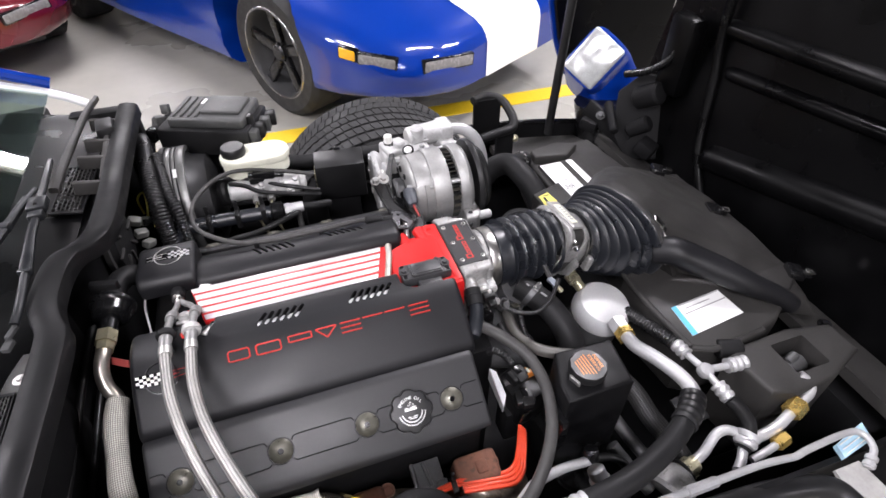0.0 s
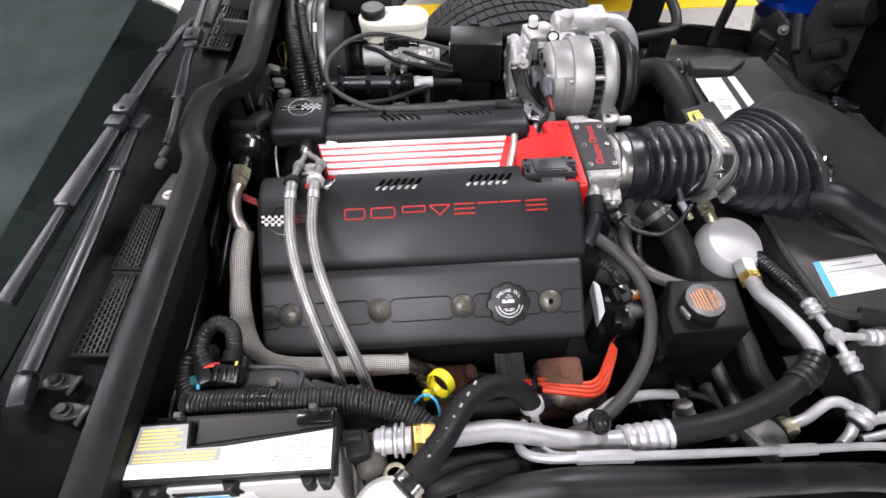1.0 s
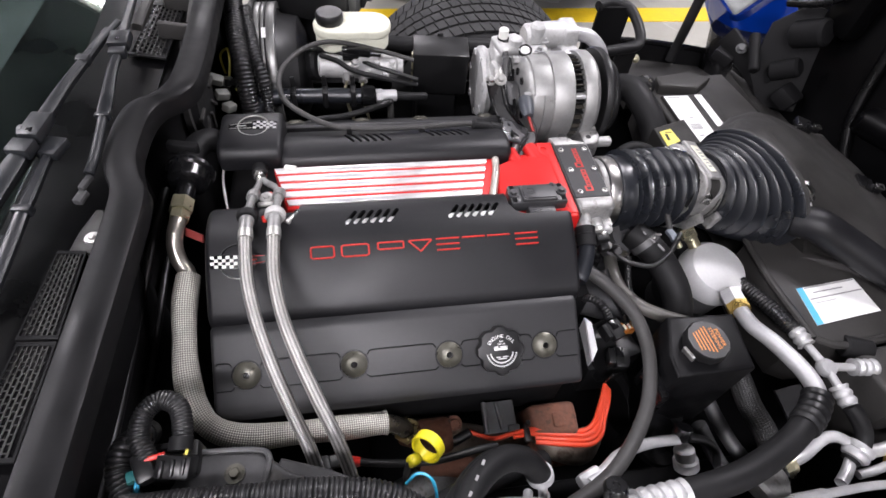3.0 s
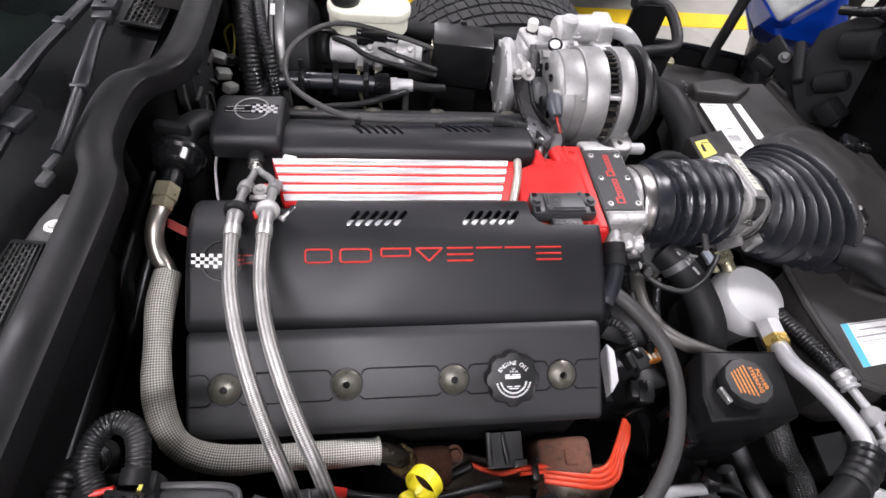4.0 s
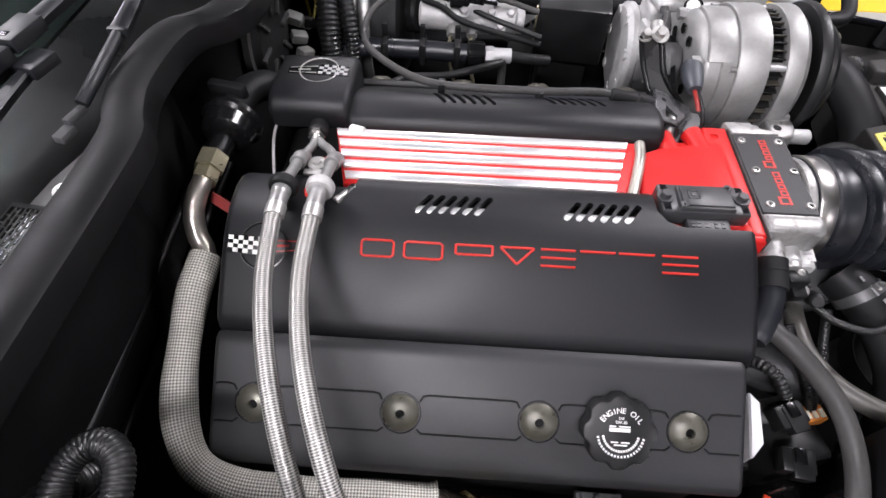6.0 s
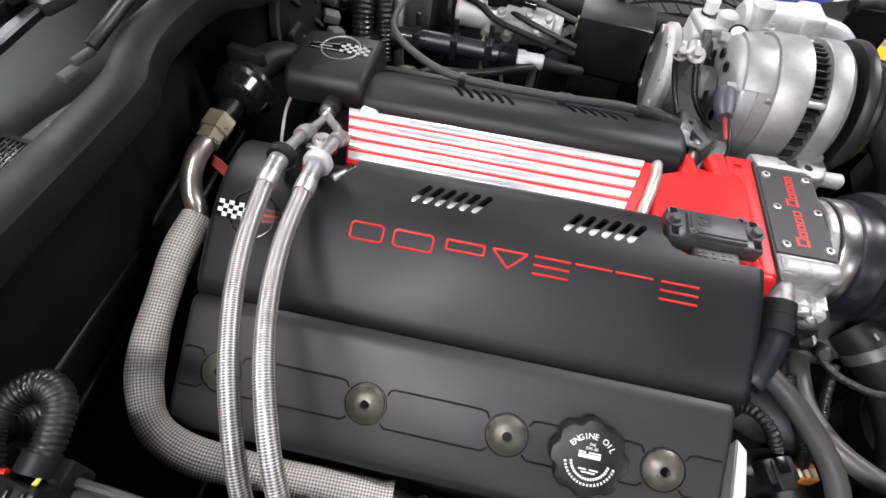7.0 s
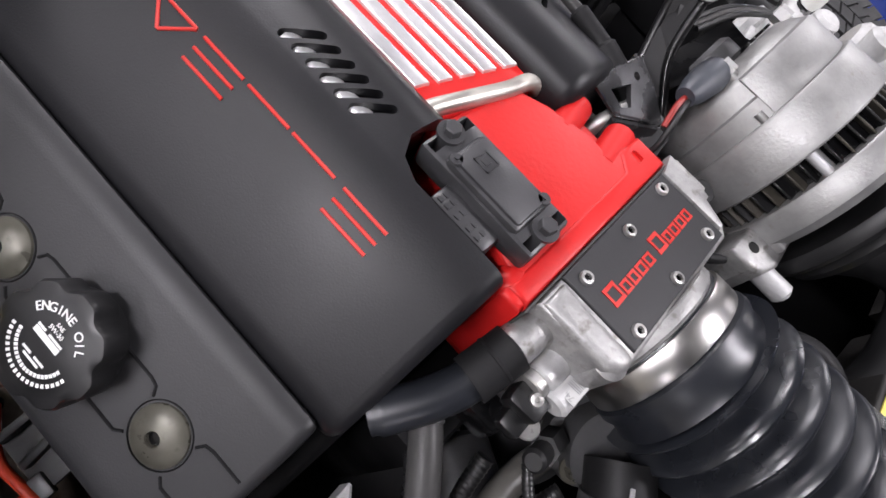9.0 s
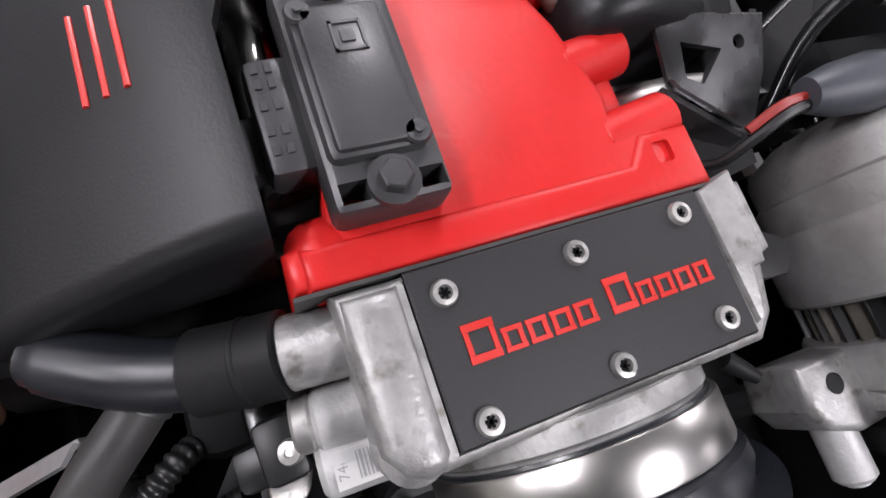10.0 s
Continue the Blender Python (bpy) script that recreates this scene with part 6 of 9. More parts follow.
# ---- tyre of the open car ----
tyre = thing("front_tyre", (0.30, 0.715, 0.0), "worn black road tyre standing exposed beyond the engine", "tyre")
TY = Matrix.Translation((0.30, 0.715, 0.325)) @ Matrix.Rotation(radians(90), 4, "X")
part("carcass", lathe([(0.20, -0.115), (0.26, -0.135), (0.295, -0.132), (0.312, -0.118), (0.3165, -0.09), (0.318, 0.0), (0.3165, 0.09), (0.312, 0.118), (0.295, 0.132), (0.26, 0.135), (0.20, 0.115), (0.19, 0)], TY, 72), M_TYRE, tyre)
tb_ = []
for k in range(80):
    a = 2 * math.pi * k / 80
    for lo, hi, sh in ((-0.118, -0.082, 0.5), (-0.075, -0.042, 0.2), (-0.035, -0.004, -0.1), (0.004, 0.035, -0.1), (0.042, 0.075, -0.4), (0.082, 0.118, -0.7)):
        bmn = bmesh.new()
        w = 2 * math.pi / 80 * 0.86
        vs = []
        for rr in (0.314, 0.3235 - 0.004 * (abs(lo + hi) / 0.2) ** 2):
            for z, da in ((lo, 0), (hi, 0.028 * (1 if sh > 0 else -1))):
                for e in (-w / 2, w / 2):
                    ang = a + e + da + sh * 0.05
                    vs.append(bmn.verts.new((rr * math.cos(ang), rr * math.sin(ang), z)))
        for f in ((4, 5, 7, 6), (0, 1, 5, 4), (2, 6, 7, 3), (0, 4, 6, 2), (1, 3, 7, 5)):
            bmn.faces.new([vs[i] for i in f])
        tb_.append(bmn)
tread = merged(*tb_)
tread.transform(TY)
bmesh.ops.recalc_face_normals(tread, faces=tread.faces)
tagged(part("tread", tread, M_TYRE, tyre, smooth=False), kind="stuff")
part("hub_drum", rod((0.30, 0.66, 0.325), (0.30, 0.80, 0.325), 0.2, 32, 0.01), M_GREY, tyre)

# ---- alternator, compressor and bracket ----
M_BRONZE = mat("dusty_bronze_fin", (0.050, 0.045, 0.036), 0.55, 0.3, var=0.3, scale=40)
M_REDDARK = mat("dull_red_wire", (0.26, 0.018, 0.014), 0.45, var=0.15, scale=50)
alt = thing("alternator", (0.30, 0.165, 0.64), "cast aluminium alternator with dark cooling vents", "alternator")
AY, AZ = 0.186, 0.754
AX = Matrix.Translation((0.001, AY, AZ)) @ TX
part("rear_case", lathe([(0.0, 0.236), (0.053, 0.237), (0.0615, 0.242), (0.0668, 0.247), (0.0675, 0.250), (0.0675, 0.280), (0.0, 0.280)], AX, 64), M_ALT, alt)
part("middle_case", lathe([(0.0, 0.279), (0.0735, 0.279), (0.0750, 0.281), (0.0750, 0.312), (0.0735, 0.3135), (0.0, 0.3135)], AX, 64), M_ALT, alt)
part("vent_drum", lathe([(0.0, 0.312), (0.063, 0.312), (0.063, 0.340), (0.0, 0.340)], AX, 48), M_GLOSSBLACK, alt)
for k in range(48):
    a = 2 * math.pi * k / 48
    fin = box((0.010, 0.0018, 0.022), (0.0650, 0, 0.322), (0, 0, 24), 0.0006, 1)
    fin.transform(AX @ Matrix.Rotation(a, 4, "Z"))
    part("fin", fin, M_BRONZE if k % 2 else M_BLACK, alt)
for k in range(4):
    a = 2 * math.pi * k / 4 + 0.95
    q = Vector((0.0, AY + 0.0695 * math.cos(a), AZ + 0.0695 * math.sin(a)))
    part("tie_bar", rod(q + Vector((0.309, 0, 0)), q + Vector((0.337, 0, 0)), 0.0036, 10), M_ALU, alt, "bright steel tie bar")
for k in range(4):
    a = 2 * math.pi * k / 4 + 0.9
    p = Vector((0.0, AY + 0.0610 * math.cos(a), AZ + 0.0610 * math.sin(a)))
    part("through_bolt", merged(rod(p + Vector((0.240, 0, 0)), p + Vector((0.350, 0, 0)), 0.0042, 12), rod(p + Vector((0.232, 0, 0)), p + Vector((0.242, 0, 0)), 0.0068, 6)), M_ALT, alt)
part("case_step", lathe([(0.0670, 0.262), (0.0695, 0.264), (0.0695, 0.279), (0.0670, 0.279)], AX, 64), M_ALT, alt)
part("front_lug", merged(prism([(0.332, 0.084), (0.350, 0.081), (0.360, 0.088), (0.366, 0.104), (0.364, 0.160), (0.334, 0.160)], 0.704, 0.738, "z", 0.0045, 3), prism([(0.338, 0.112), (0.360, 0.112), (0.360, 0.150), (0.338, 0.150)], 0.700, 0.747, "z", 0.005, 3)), M_CAST, alt, "cast front mounting arm")
part("lug_hole", lathe([(0, 0.0004), (0.0045, 0.0004), (0.0046, -0.002), (0, -0.002)], pose(0.3435, 0.0985, 0.7380), 20), M_GLOSSBLACK, alt, "dark bolt hole")
part("lug_pocket", box((0.012, 0.010, 0.004), (0.349, 0.124, 0.7460), (0, 0, 10), 0.0018), M_DARK, alt)
part("front_bracket", lathe([(0.0, 0.331), (0.0745, 0.331), (0.0760, 0.333), (0.0760, 0.350), (0.070, 0.357), (0.03, 0.362), (0.0, 0.362)], AX, 64), M_ALT, alt)
raised = bmesh.new()
ring = []
for k in range(19):
    a = radians(141.5 - 72.0 * k / 18)
    ring.append([raised.verts.new((x, AY + r * math.cos(a), AZ + r * math.sin(a))) for x, r in ((0.247, 0.065), (0.249, 0.0695), (0.251, 0.0705), (0.2795, 0.0705), (0.2795, 0.065))])
for p, q in zip(ring, ring[1:]):
    for k in range(4):
        raised.faces.new((p[k], p[k + 1], q[k + 1], q[k]))
raised.faces.new(ring[0])
raised.faces.new(ring[-1][::-1])
bmesh.ops.recalc_face_normals(raised, faces=raised.faces)
part("raised_case", raised, M_ALT, alt, "raised cast sector")
part("case_pin", rod((0.273, AY - 0.0585, AZ + 0.0375), (0.284, AY - 0.0585, AZ + 0.0375), 0.0030, 10), M_ALT, alt)
for k in range(10):
    a = 2 * math.pi * k / 10
    part("rear_vent", lathe([(0, 0), (0.006, 0), (0.006, 0.002), (0, 0.002)], Matrix.Translation((0.2345, AY + 0.045 * math.cos(a), AZ + 0.045 * math.sin(a))) @ TX, 12), M_GLOSSBLACK, alt)
part("rear_hub", rod((0.218, AY, AZ), (0.238, AY, AZ), 0.028, 24, 0.004), M_GREY, alt)
part("lug_boss", merged(rod((0.352, 0.1005, 0.7250), (0.386, 0.1005, 0.7250), 0.0088, 24, 0.002), rod((0.384, 0.1005, 0.7250), (0.3875, 0.1005, 0.7250), 0.0048, 16)), M_PALECAST, alt, "pale turned boss")
part("under_hose", sweep([(0.352, 0.060, 0.640), (0.356, 0.066, 0.672), (0.368, 0.070, 0.690), (0.388, 0.072, 0.692), (0.404, 0.074, 0.674), (0.410, 0.076, 0.63)], 0.0085, 14), M_RUBBER, alt, "black hose arched under the arm")
part("pulley", lathe([(0.0, 0.372), (0.060, 0.372), (0.064, 0.378), (0.060, 0.384), (0.064, 0.390), (0.060, 0.396), (0.0, 0.396)], AX, 40), M_BLACK, alt, "black belt pulley")
part("belt", sweep([(0.385, 0.250, 0.755), (0.385, 0.258, 0.69), (0.385, 0.235, 0.60), (0.385, 0.17, 0.52)], 0.012, 8), M_RUBBER, alt, "black drive belt")
boot = part("wire_boot", lathe([(0, 0), (0.0070, 0), (0.0080, 0.003), (0.0105, 0.012), (0.0122, 0.030), (0.0112, 0.038), (0, 0.040)], along((0.2325, 0.100, 0.782), (0.2345, 0.140, 0.787)), 20), M_BOOT, alt, "blue-grey rubber wire boot")
for k in range(2):
    part("wire", sweep([(0.2325 + 0.003 * k, 0.103, 0.782), (0.233 + 0.004 * k, 0.091, 0.779), (0.237 + 0.004 * k, 0.080, 0.770), (0.240 + 0.003 * k, 0.072, 0.756), (0.232 + 0.002 * k, 0.066, 0.742), (0.226 + 0.002 * k, 0.068, 0.720)][:(3, 6)[k]], 0.0022, 8), (M_REDDARK, M_BLACK)[k], alt, "thin charging wire")
part("back_plate", lathe([(0.0, 0.3700), (0.078, 0.3700), (0.080, 0.3730), (0.080, 0.3800), (0.076, 0.3840), (0.0, 0.3840)], Matrix.Translation((0.0, 0.194, 0.750)) @ TX, 40), M_BLACK, alt, "large black pulley disc")

CT = Matrix.Translation((0.279, 0.303, 0.773)) @ Matrix.Scale(1.07, 4) @ Matrix.Translation((-0.250, -0.214, -0.818))


def comp_part(name, bm, material, parent, label=""):
    bm.transform(CT)
    return part(name, bm, material, parent, label)


comp = thing("compressor", (0.32, 0.42, 0.50), "pale cast aluminium air conditioning compressor", "compressor")
comp_part("body", rod((0.205, 0.275, 0.715), (0.365, 0.275, 0.715), 0.060, 36, 0.008), M_PALECAST, comp)
comp_part("rear_head", rod((0.188, 0.272, 0.715), (0.208, 0.272, 0.715), 0.066, 36, 0.006), M_PALECAST, comp)
comp_part("port_block", merged(box((0.10, 0.055, 0.040), (0.255, 0.255, 0.782), (0, 0, 0), 0.008, 3), rod((0.265, 0.275, 0.805), (0.345, 0.285, 0.806), 0.023, 24, 0.005), box((0.030, 0.05, 0.050), (0.350, 0.285, 0.800), (0, 0, 0), 0.006, 3), box((0.035, 0.05, 0.045), (0.345, 0.263, 0.775), (0, 0, 10), 0.006, 3)), M_PALECAST, comp, "pale cast port block")
comp_part("switch", merged(rod((0.222, 0.256, 0.80), (0.221, 0.257, 0.832), 0.0085, 16, 0.002)), M_WHITE, comp, "white pressure switch")
comp_part("switch", merged(rod((0.255, 0.222, 0.80), (0.250, 0.214, 0.818), 0.0085, 16, 0.002)), M_PAPER, comp, "white pressure switch")
comp_part("switch_band", lathe([(0.0085, 0), (0.0098, 0.001), (0.0098, 0.009), (0.0085, 0.010)], pose(0.2215, 0.2565, 0.806), 18), M_GLOSSBLACK, comp)
comp_part("o_ring", lathe([(0.009, 0), (0.0115, 0.002), (0.0115, 0.005), (0.009, 0.007)], along((0.252, 0.217, 0.812), (0.25, 0.213, 0.82)), 16), M_GLOSSBLACK, comp)
comp_part("lead", sweep([(0.221, 0.257, 0.808), (0.228, 0.238, 0.798), (0.232, 0.22, 0.785), (0.230, 0.205, 0.770)], 0.0035, 8), M_BLACK, comp)
comp_part("lead_green", sweep([(0.224, 0.250, 0.806), (0.227, 0.246, 0.808), (0.231, 0.243, 0.806)], 0.0014, 6), mat("green_wire", (0.02, 0.4, 0.3), 0.4), comp, "thin green wire")
for hx, hy, hz in ((0.285, 0.235, 0.803), (0.25, 0.24, 0.803), (0.30, 0.26, 0.806)):
    comp_part("port_bolt", hexbolt((hx, hy, hz), (0, 0, 1), 0.005, 0.006, 0.008), M_ALU, comp)
comp_part("hose", sweep([(0.365, 0.285, 0.806), (0.395, 0.280, 0.800), (0.420, 0.268, 0.775), (0.430, 0.255, 0.73), (0.43, 0.25, 0.66)], 0.0125, 14), M_ALU, comp, "dull grey refrigerant pipe")
comp_part("hose", sweep([(0.362, 0.262, 0.778), (0.39, 0.256, 0.770), (0.410, 0.248, 0.742), (0.415, 0.24, 0.68)], 0.011, 14), M_ALU, comp, "dull grey refrigerant pipe")
comp_part("mount_ear", merged(box((0.014, 0.03, 0.08), (0.208, 0.225, 0.745), (0, 0, 10), 0.004), box((0.012, 0.03, 0.05), (0.235, 0.222, 0.752), (0, 10, 0), 0.004)), M_PALECAST, comp)
for k in range(7):
    a = 2 * math.pi * k / 7
    comp_part("head_bolt", rod((0.186, 0.272 + 0.055 * math.cos(a), 0.715 + 0.055 * math.sin(a)), (0.196, 0.272 + 0.055 * math.cos(a), 0.715 + 0.055 * math.sin(a)), 0.0075, 6), M_PALECAST, comp)
comp_part("cast_rib", merged(*[box((0.006, 0.11, 0.11), (x, 0.275, 0.717), (45, 0, 0), 0.004) for x in (0.225, 0.250, 0.275, 0.30)]), M_PALECAST, comp)
comp_part("port_flange", merged(box((0.05, 0.05, 0.014), (0.232, 0.250, 0.806), (0, 0, 12), 0.005, 3), rod((0.240, 0.240, 0.80), (0.240, 0.240, 0.826), 0.012, 20, 0.003), rod((0.285, 0.268, 0.80), (0.285, 0.268, 0.834), 0.014, 20, 0.004)), M_PALECAST, comp)
M_PLATE = mat("satin_dark_steel", (0.16, 0.16, 0.165), 0.24, 0.85, var=0.2, scale=30, bump=0.05)
brk = thing("accessory_bracket", (0.20, 0.10, 0.68), "black pressed steel bracket beside the plenum", "bracket")
part("arm", merged(slab([(0.192, 0.120, 0.748), (0.222, 0.118, 0.748), (0.236, 0.215, 0.778), (0.212, 0.220, 0.778)], 0.006), slab([(0.218, 0.100, 0.760), (0.228, 0.098, 0.735), (0.242, 0.205, 0.755), (0.236, 0.215, 0.780)], 0.005)), M_GLOSSBLACK, brk)
pl = cut(prism([(0.182, 0.054), (0.189, 0.108), (0.212, 0.104), (0.234, 0.094), (0.2335, 0.088), (0.2130, 0.0600), (0.2080, 0.0560)], 0, 0.004, "z", 0.001, 1), prism([(0.1950, 0.0640), (0.2005, 0.0835), (0.2130, 0.0720), (0.2090, 0.0640)], -0.02, 0.02, "z"), rod((0.1990, 0.0925, -0.02), (0.1990, 0.0925, 0.02), 0.0030, 16))
pl.transform(Matrix.Translation((0.184, 0.054, 0.7735)) @ Matrix.Rotation(radians(19), 4, "Y") @ Matrix.Rotation(radians(3), 4, "X") @ Matrix.Translation((-0.184, -0.054, 0)))
part("plate", pl, M_PLATE, brk, "glossy dark folded steel plate")
part("folded_edge", merged(slab([(0.2090, 0.0550, 0.7655), (0.2335, 0.0900, 0.7590), (0.2350, 0.0900, 0.735), (0.2105, 0.0550, 0.735)], 0.003), slab([(0.188, 0.1070, 0.7765), (0.213, 0.1035, 0.7680), (0.213, 0.1070, 0.742), (0.188, 0.1105, 0.748)], 0.003)), M_PLATE, brk)
part("pale_pipe", sweep([(0.200, 0.045, 0.735), (0.206, 0.060, 0.755), (0.211, 0.080, 0.762), (0.213, 0.100, 0.755), (0.214, 0.115, 0.735)], 0.0055, 12), M_FIT, brk, "short pale steel pipe")
LA = [Vector(p) for p in ((0.172, 0.150, 0.814), (0.181, 0.140, 0.785), (0.198, 0.112, 0.752), (0.211, 0.092, 0.738))]
LB = [Vector(p) for p in ((0.193, 0.150, 0.816), (0.204, 0.126, 0.780), (0.230, 0.110, 0.753), (0.238, 0.096, 0.742))]
for k in range(3):
    part("riser", slab([LA[k], LB[k], LB[k + 1], LA[k + 1]], 0.004), M_BLACK, brk, "black pressed riser")
for way in (LA, LB):
    part("riser_edge", sweep([p + Vector((0, -0.002, 0.002)) for p in way], 0.0034, 10), M_GLOSSBLACK, brk, "glossy rolled edge")
part("riser_foot", slab([(0.190, 0.100, 0.756), (0.246, 0.098, 0.750), (0.250, 0.070, 0.742), (0.200, 0.072, 0.744)], 0.004), M_BLACK, brk)
part("riser_bolt", hexbolt((0.1760, 0.1490, 0.815), (0, -0.5, 0.8), 0.0055, 0.008, 0.008), M_FIT, brk)
part("spacer", rod((0.1915, 0.150, 0.812), (0.1930, 0.172, 0.816), 0.0075, 16, 0.001), M_FIT, brk, "bare steel spacer")
part("riser_bolt", hexbolt((0.191, 0.1475, 0.818), (0, -0.5, 0.8), 0.006, 0.007, 0.010), M_FIT, brk)
for k in range(3):
    single("sensor_wire", sweep([(0.249 + 0.004 * k, 0.346, 0.772), (0.246 + 0.003 * k, 0.325, 0.762), (0.236 + 0.004 * k, 0.290, 0.768), (0.226 + 0.003 * k, 0.25, 0.786), (0.206 + 0.004 * k, 0.19, 0.797), (0.195 + 0.004 * k, 0.15, 0.792)], 0.0022, 8), (M_BLACK, M_HOSE, M_BLACK)[k], "thin dark wire from the pressure switch", "wire", "wires")
part("hole", lathe([(0, 0), (0.0028, 0), (0.0028, 0.0006), (0, 0.0006)], pose(0.2250, 0.0880, 0.7625, 0, 19, 0), 14), M_DARK, brk)
part("clip", slab([(0.214, 0.068, 0.752), (0.226, 0.066, 0.740), (0.228, 0.086, 0.742), (0.216, 0.088, 0.754)], 0.003), M_STEEL, brk, "bent bright steel clip")
part("stay", rod((0.215, 0.055, 0.742), (0.232, 0.100, 0.758), 0.0035, 10), M_GREY, brk)

# ---- far side of the bay ----
ebox = thing("black_box", (0.143, 0.41, 0.52), "plain matt black square cover box", "box")
part("case", box((0.110, 0.064, 0.094), (0.1435, 0.408, 0.676), (5, 0, -6), 0.003), M_BLACK, ebox)
part("foot", span(0.10, 0.18, 0.39, 0.44, 0.52, 0.64, 0.004), M_DARK, ebox)
part("side_seal", box((0.004, 0.03, 0.05), (0.0875, 0.410, 0.674), (5, 0, -6), 0.001), M_PALEBRASS, ebox, "yellowed edge")
part("lid_tab", box((0.012, 0.008, 0.006), (0.146, 0.438, 0.727), (0, 0, -6), 0.001), M_BLACK, ebox)
mc = thing("master_cylinder", (-0.03, 0.38, 0.66), "brake master cylinder with a cream plastic reservoir", "brake cylinder")
def stadium(x0, x1, y, r, n=10):
    return [(x1 + r * math.sin(math.pi * k / n), y - r * math.cos(math.pi * k / n)) for k in range(n + 1)] + [(x0 - r * math.sin(math.pi * k / n), y + r * math.cos(math.pi * k / n)) for k in range(n + 1)]
part("reservoir", merged(prism(stadium(-0.062, 0.004, 0.392, 0.034), 0.735, 0.776, "z", 0.006, 3)), M_CREAM, mc, "cream translucent fluid reservoir")
part("reservoir_lid", prism(stadium(-0.062, 0.006, 0.392, 0.0365), 0.762, 0.781, "z", 0.005, 3), M_CREAM, mc)
part("cap", lathe([(0, 0), (0.024, 0), (0.025, 0.003), (0.025, 0.014), (0.022, 0.018), (0, 0.019)], pose(-0.068, 0.392, 0.781), 14), M_BLACK, mc, "black screw cap")
part("cylinder", merged(rod((-0.095, 0.360, 0.712), (0.052, 0.352, 0.712), 0.022, 24, 0.004), rod((0.045, 0.352, 0.712), (0.062, 0.351, 0.712), 0.018, 20, 0.003), box((0.05, 0.04, 0.03), (-0.01, 0.355, 0.728), (0, 0, 0), 0.004)), M_PALECAST, mc, "cast aluminium cylinder")
for bx0, by0, bz0 in ((-0.06, 0.345, 0.732), (-0.028, 0.338, 0.728), (0.012, 0.338, 0.728), (0.040, 0.340, 0.726), (-0.008, 0.330, 0.712), (0.026, 0.330, 0.710)):
    part("fitting_bolt", hexbolt((bx0, by0, bz0), (0, -0.5, 0.8), 0.0055, 0.008, 0.008), M_PALECAST, mc)
for fx in (-0.045, -0.015):
    part("pipe_nut", rod((fx, 0.338, 0.706), (fx, 0.322, 0.700), 0.008, 6), M_CAST, mc)
    part("brake_pipe", sweep([(fx, 0.325, 0.70), (fx - 0.004, 0.312, 0.69), (fx - 0.002, 0.30, 0.672), (fx + 0.01, 0.30, 0.62)], 0.0028, 8), M_PALEBRASS, mc, "pale steel brake pipe")
part("sensor_lead", box((0.03, 0.014, 0.014), (-0.035, 0.342, 0.742), (0, 0, 0), 0.003), M_GLOSSBLACK, mc)
boost = thing("brake_booster", (-0.19, 0.41, 0.56), "round black brake booster with grey steel bands", "brake booster")
BM = Matrix.Translation((-0.245, 0.415, 0.672)) @ TX
part("drum", lathe([(0, 0), (0.09, 0.0), (0.112, 0.012), (0.117, 0.03), (0.117, 0.060), (0.110, 0.075), (0.10, 0.085), (0.095, 0.115), (0.07, 0.128), (0, 0.13)], BM, 56), M_BLACK, boost)
M_BOOSTBAND = mat("grey_steel_band", (0.20, 0.20, 0.195), 0.36, 0.6, var=0.15, scale=30)
for lo, hi in ((0.044, 0.054), (0.057, 0.062), (0.065, 0.080)):
    part("band", lathe([(0.109, lo), (0.1195, lo), (0.1200, lo + 0.0008), (0.1200, hi - 0.0008), (0.1195, hi), (0.109, hi)], BM, 56), M_BOOSTBAND, boost, "grey steel band")
part("ridge", lathe([(0.114, 0.030), (0.1215, 0.033), (0.1215, 0.042), (0.114, 0.045)], BM, 56), M_BLACK, boost)
part("label", merged(*[slab([(-0.186 + dx, 0.415 - 0.1205 * math.sin(a), 0.672 + 0.1205 * math.cos(a)) for dx, a in ((0, 0.40), (0.007, 0.40), (0.007, 0.56), (0, 0.56))], 0.0006)]), M_PAPER, boost, "white printed strip label")
part("pushrod_tube", rod((-0.115, 0.385, 0.700), (-0.09, 0.372, 0.708), 0.03, 20, 0.004), M_BLACK, boost)
fbx = thing("fuse_box", (-0.10, 0.53, 0.60), "faded grey electrical box with connectors on the far fender", "fuse box")
FT = Matrix.Translation((-0.103, 0.533, 0.778)) @ Matrix.Rotation(radians(-22), 4, "Z")


def fuse_part(name, bm, material, label=""):
    bm.transform(FT)
    return part(name, bm, material, fbx, label)


fuse_part("base", box((0.20, 0.13, 0.06), (0, 0, -0.006), (0, 0, 0), 0.006), M_BLACK)
fuse_part("lid", box((0.165, 0.112, 0.024), (0.008, 0.002, 0.034), (0, 0, 0), 0.007, 3), M_LID, "faded grey lid")
fuse_part("lid_step", box((0.085, 0.075, 0.010), (0.035, 0.006, 0.049), (0, 0, 0), 0.004, 3), M_LID)
for k in range(4):
    fuse_part("ridge", box((0.006, 0.09, 0.006), (-0.060 + 0.016 * k, 0.0, 0.047), (0, 0, 0), 0.002), M_LID)
fuse_part("latch", box((0.012, 0.02, 0.03), (0.094, -0.02, 0.026), (0, 0, 0), 0.003), M_BLACK)
fuse_part("sticker", box((0.030, 0.022, 0.0006), (-0.012, 0.028, 0.0466), (0, 0, 0), 0), M_PAPER, "small white sticker")
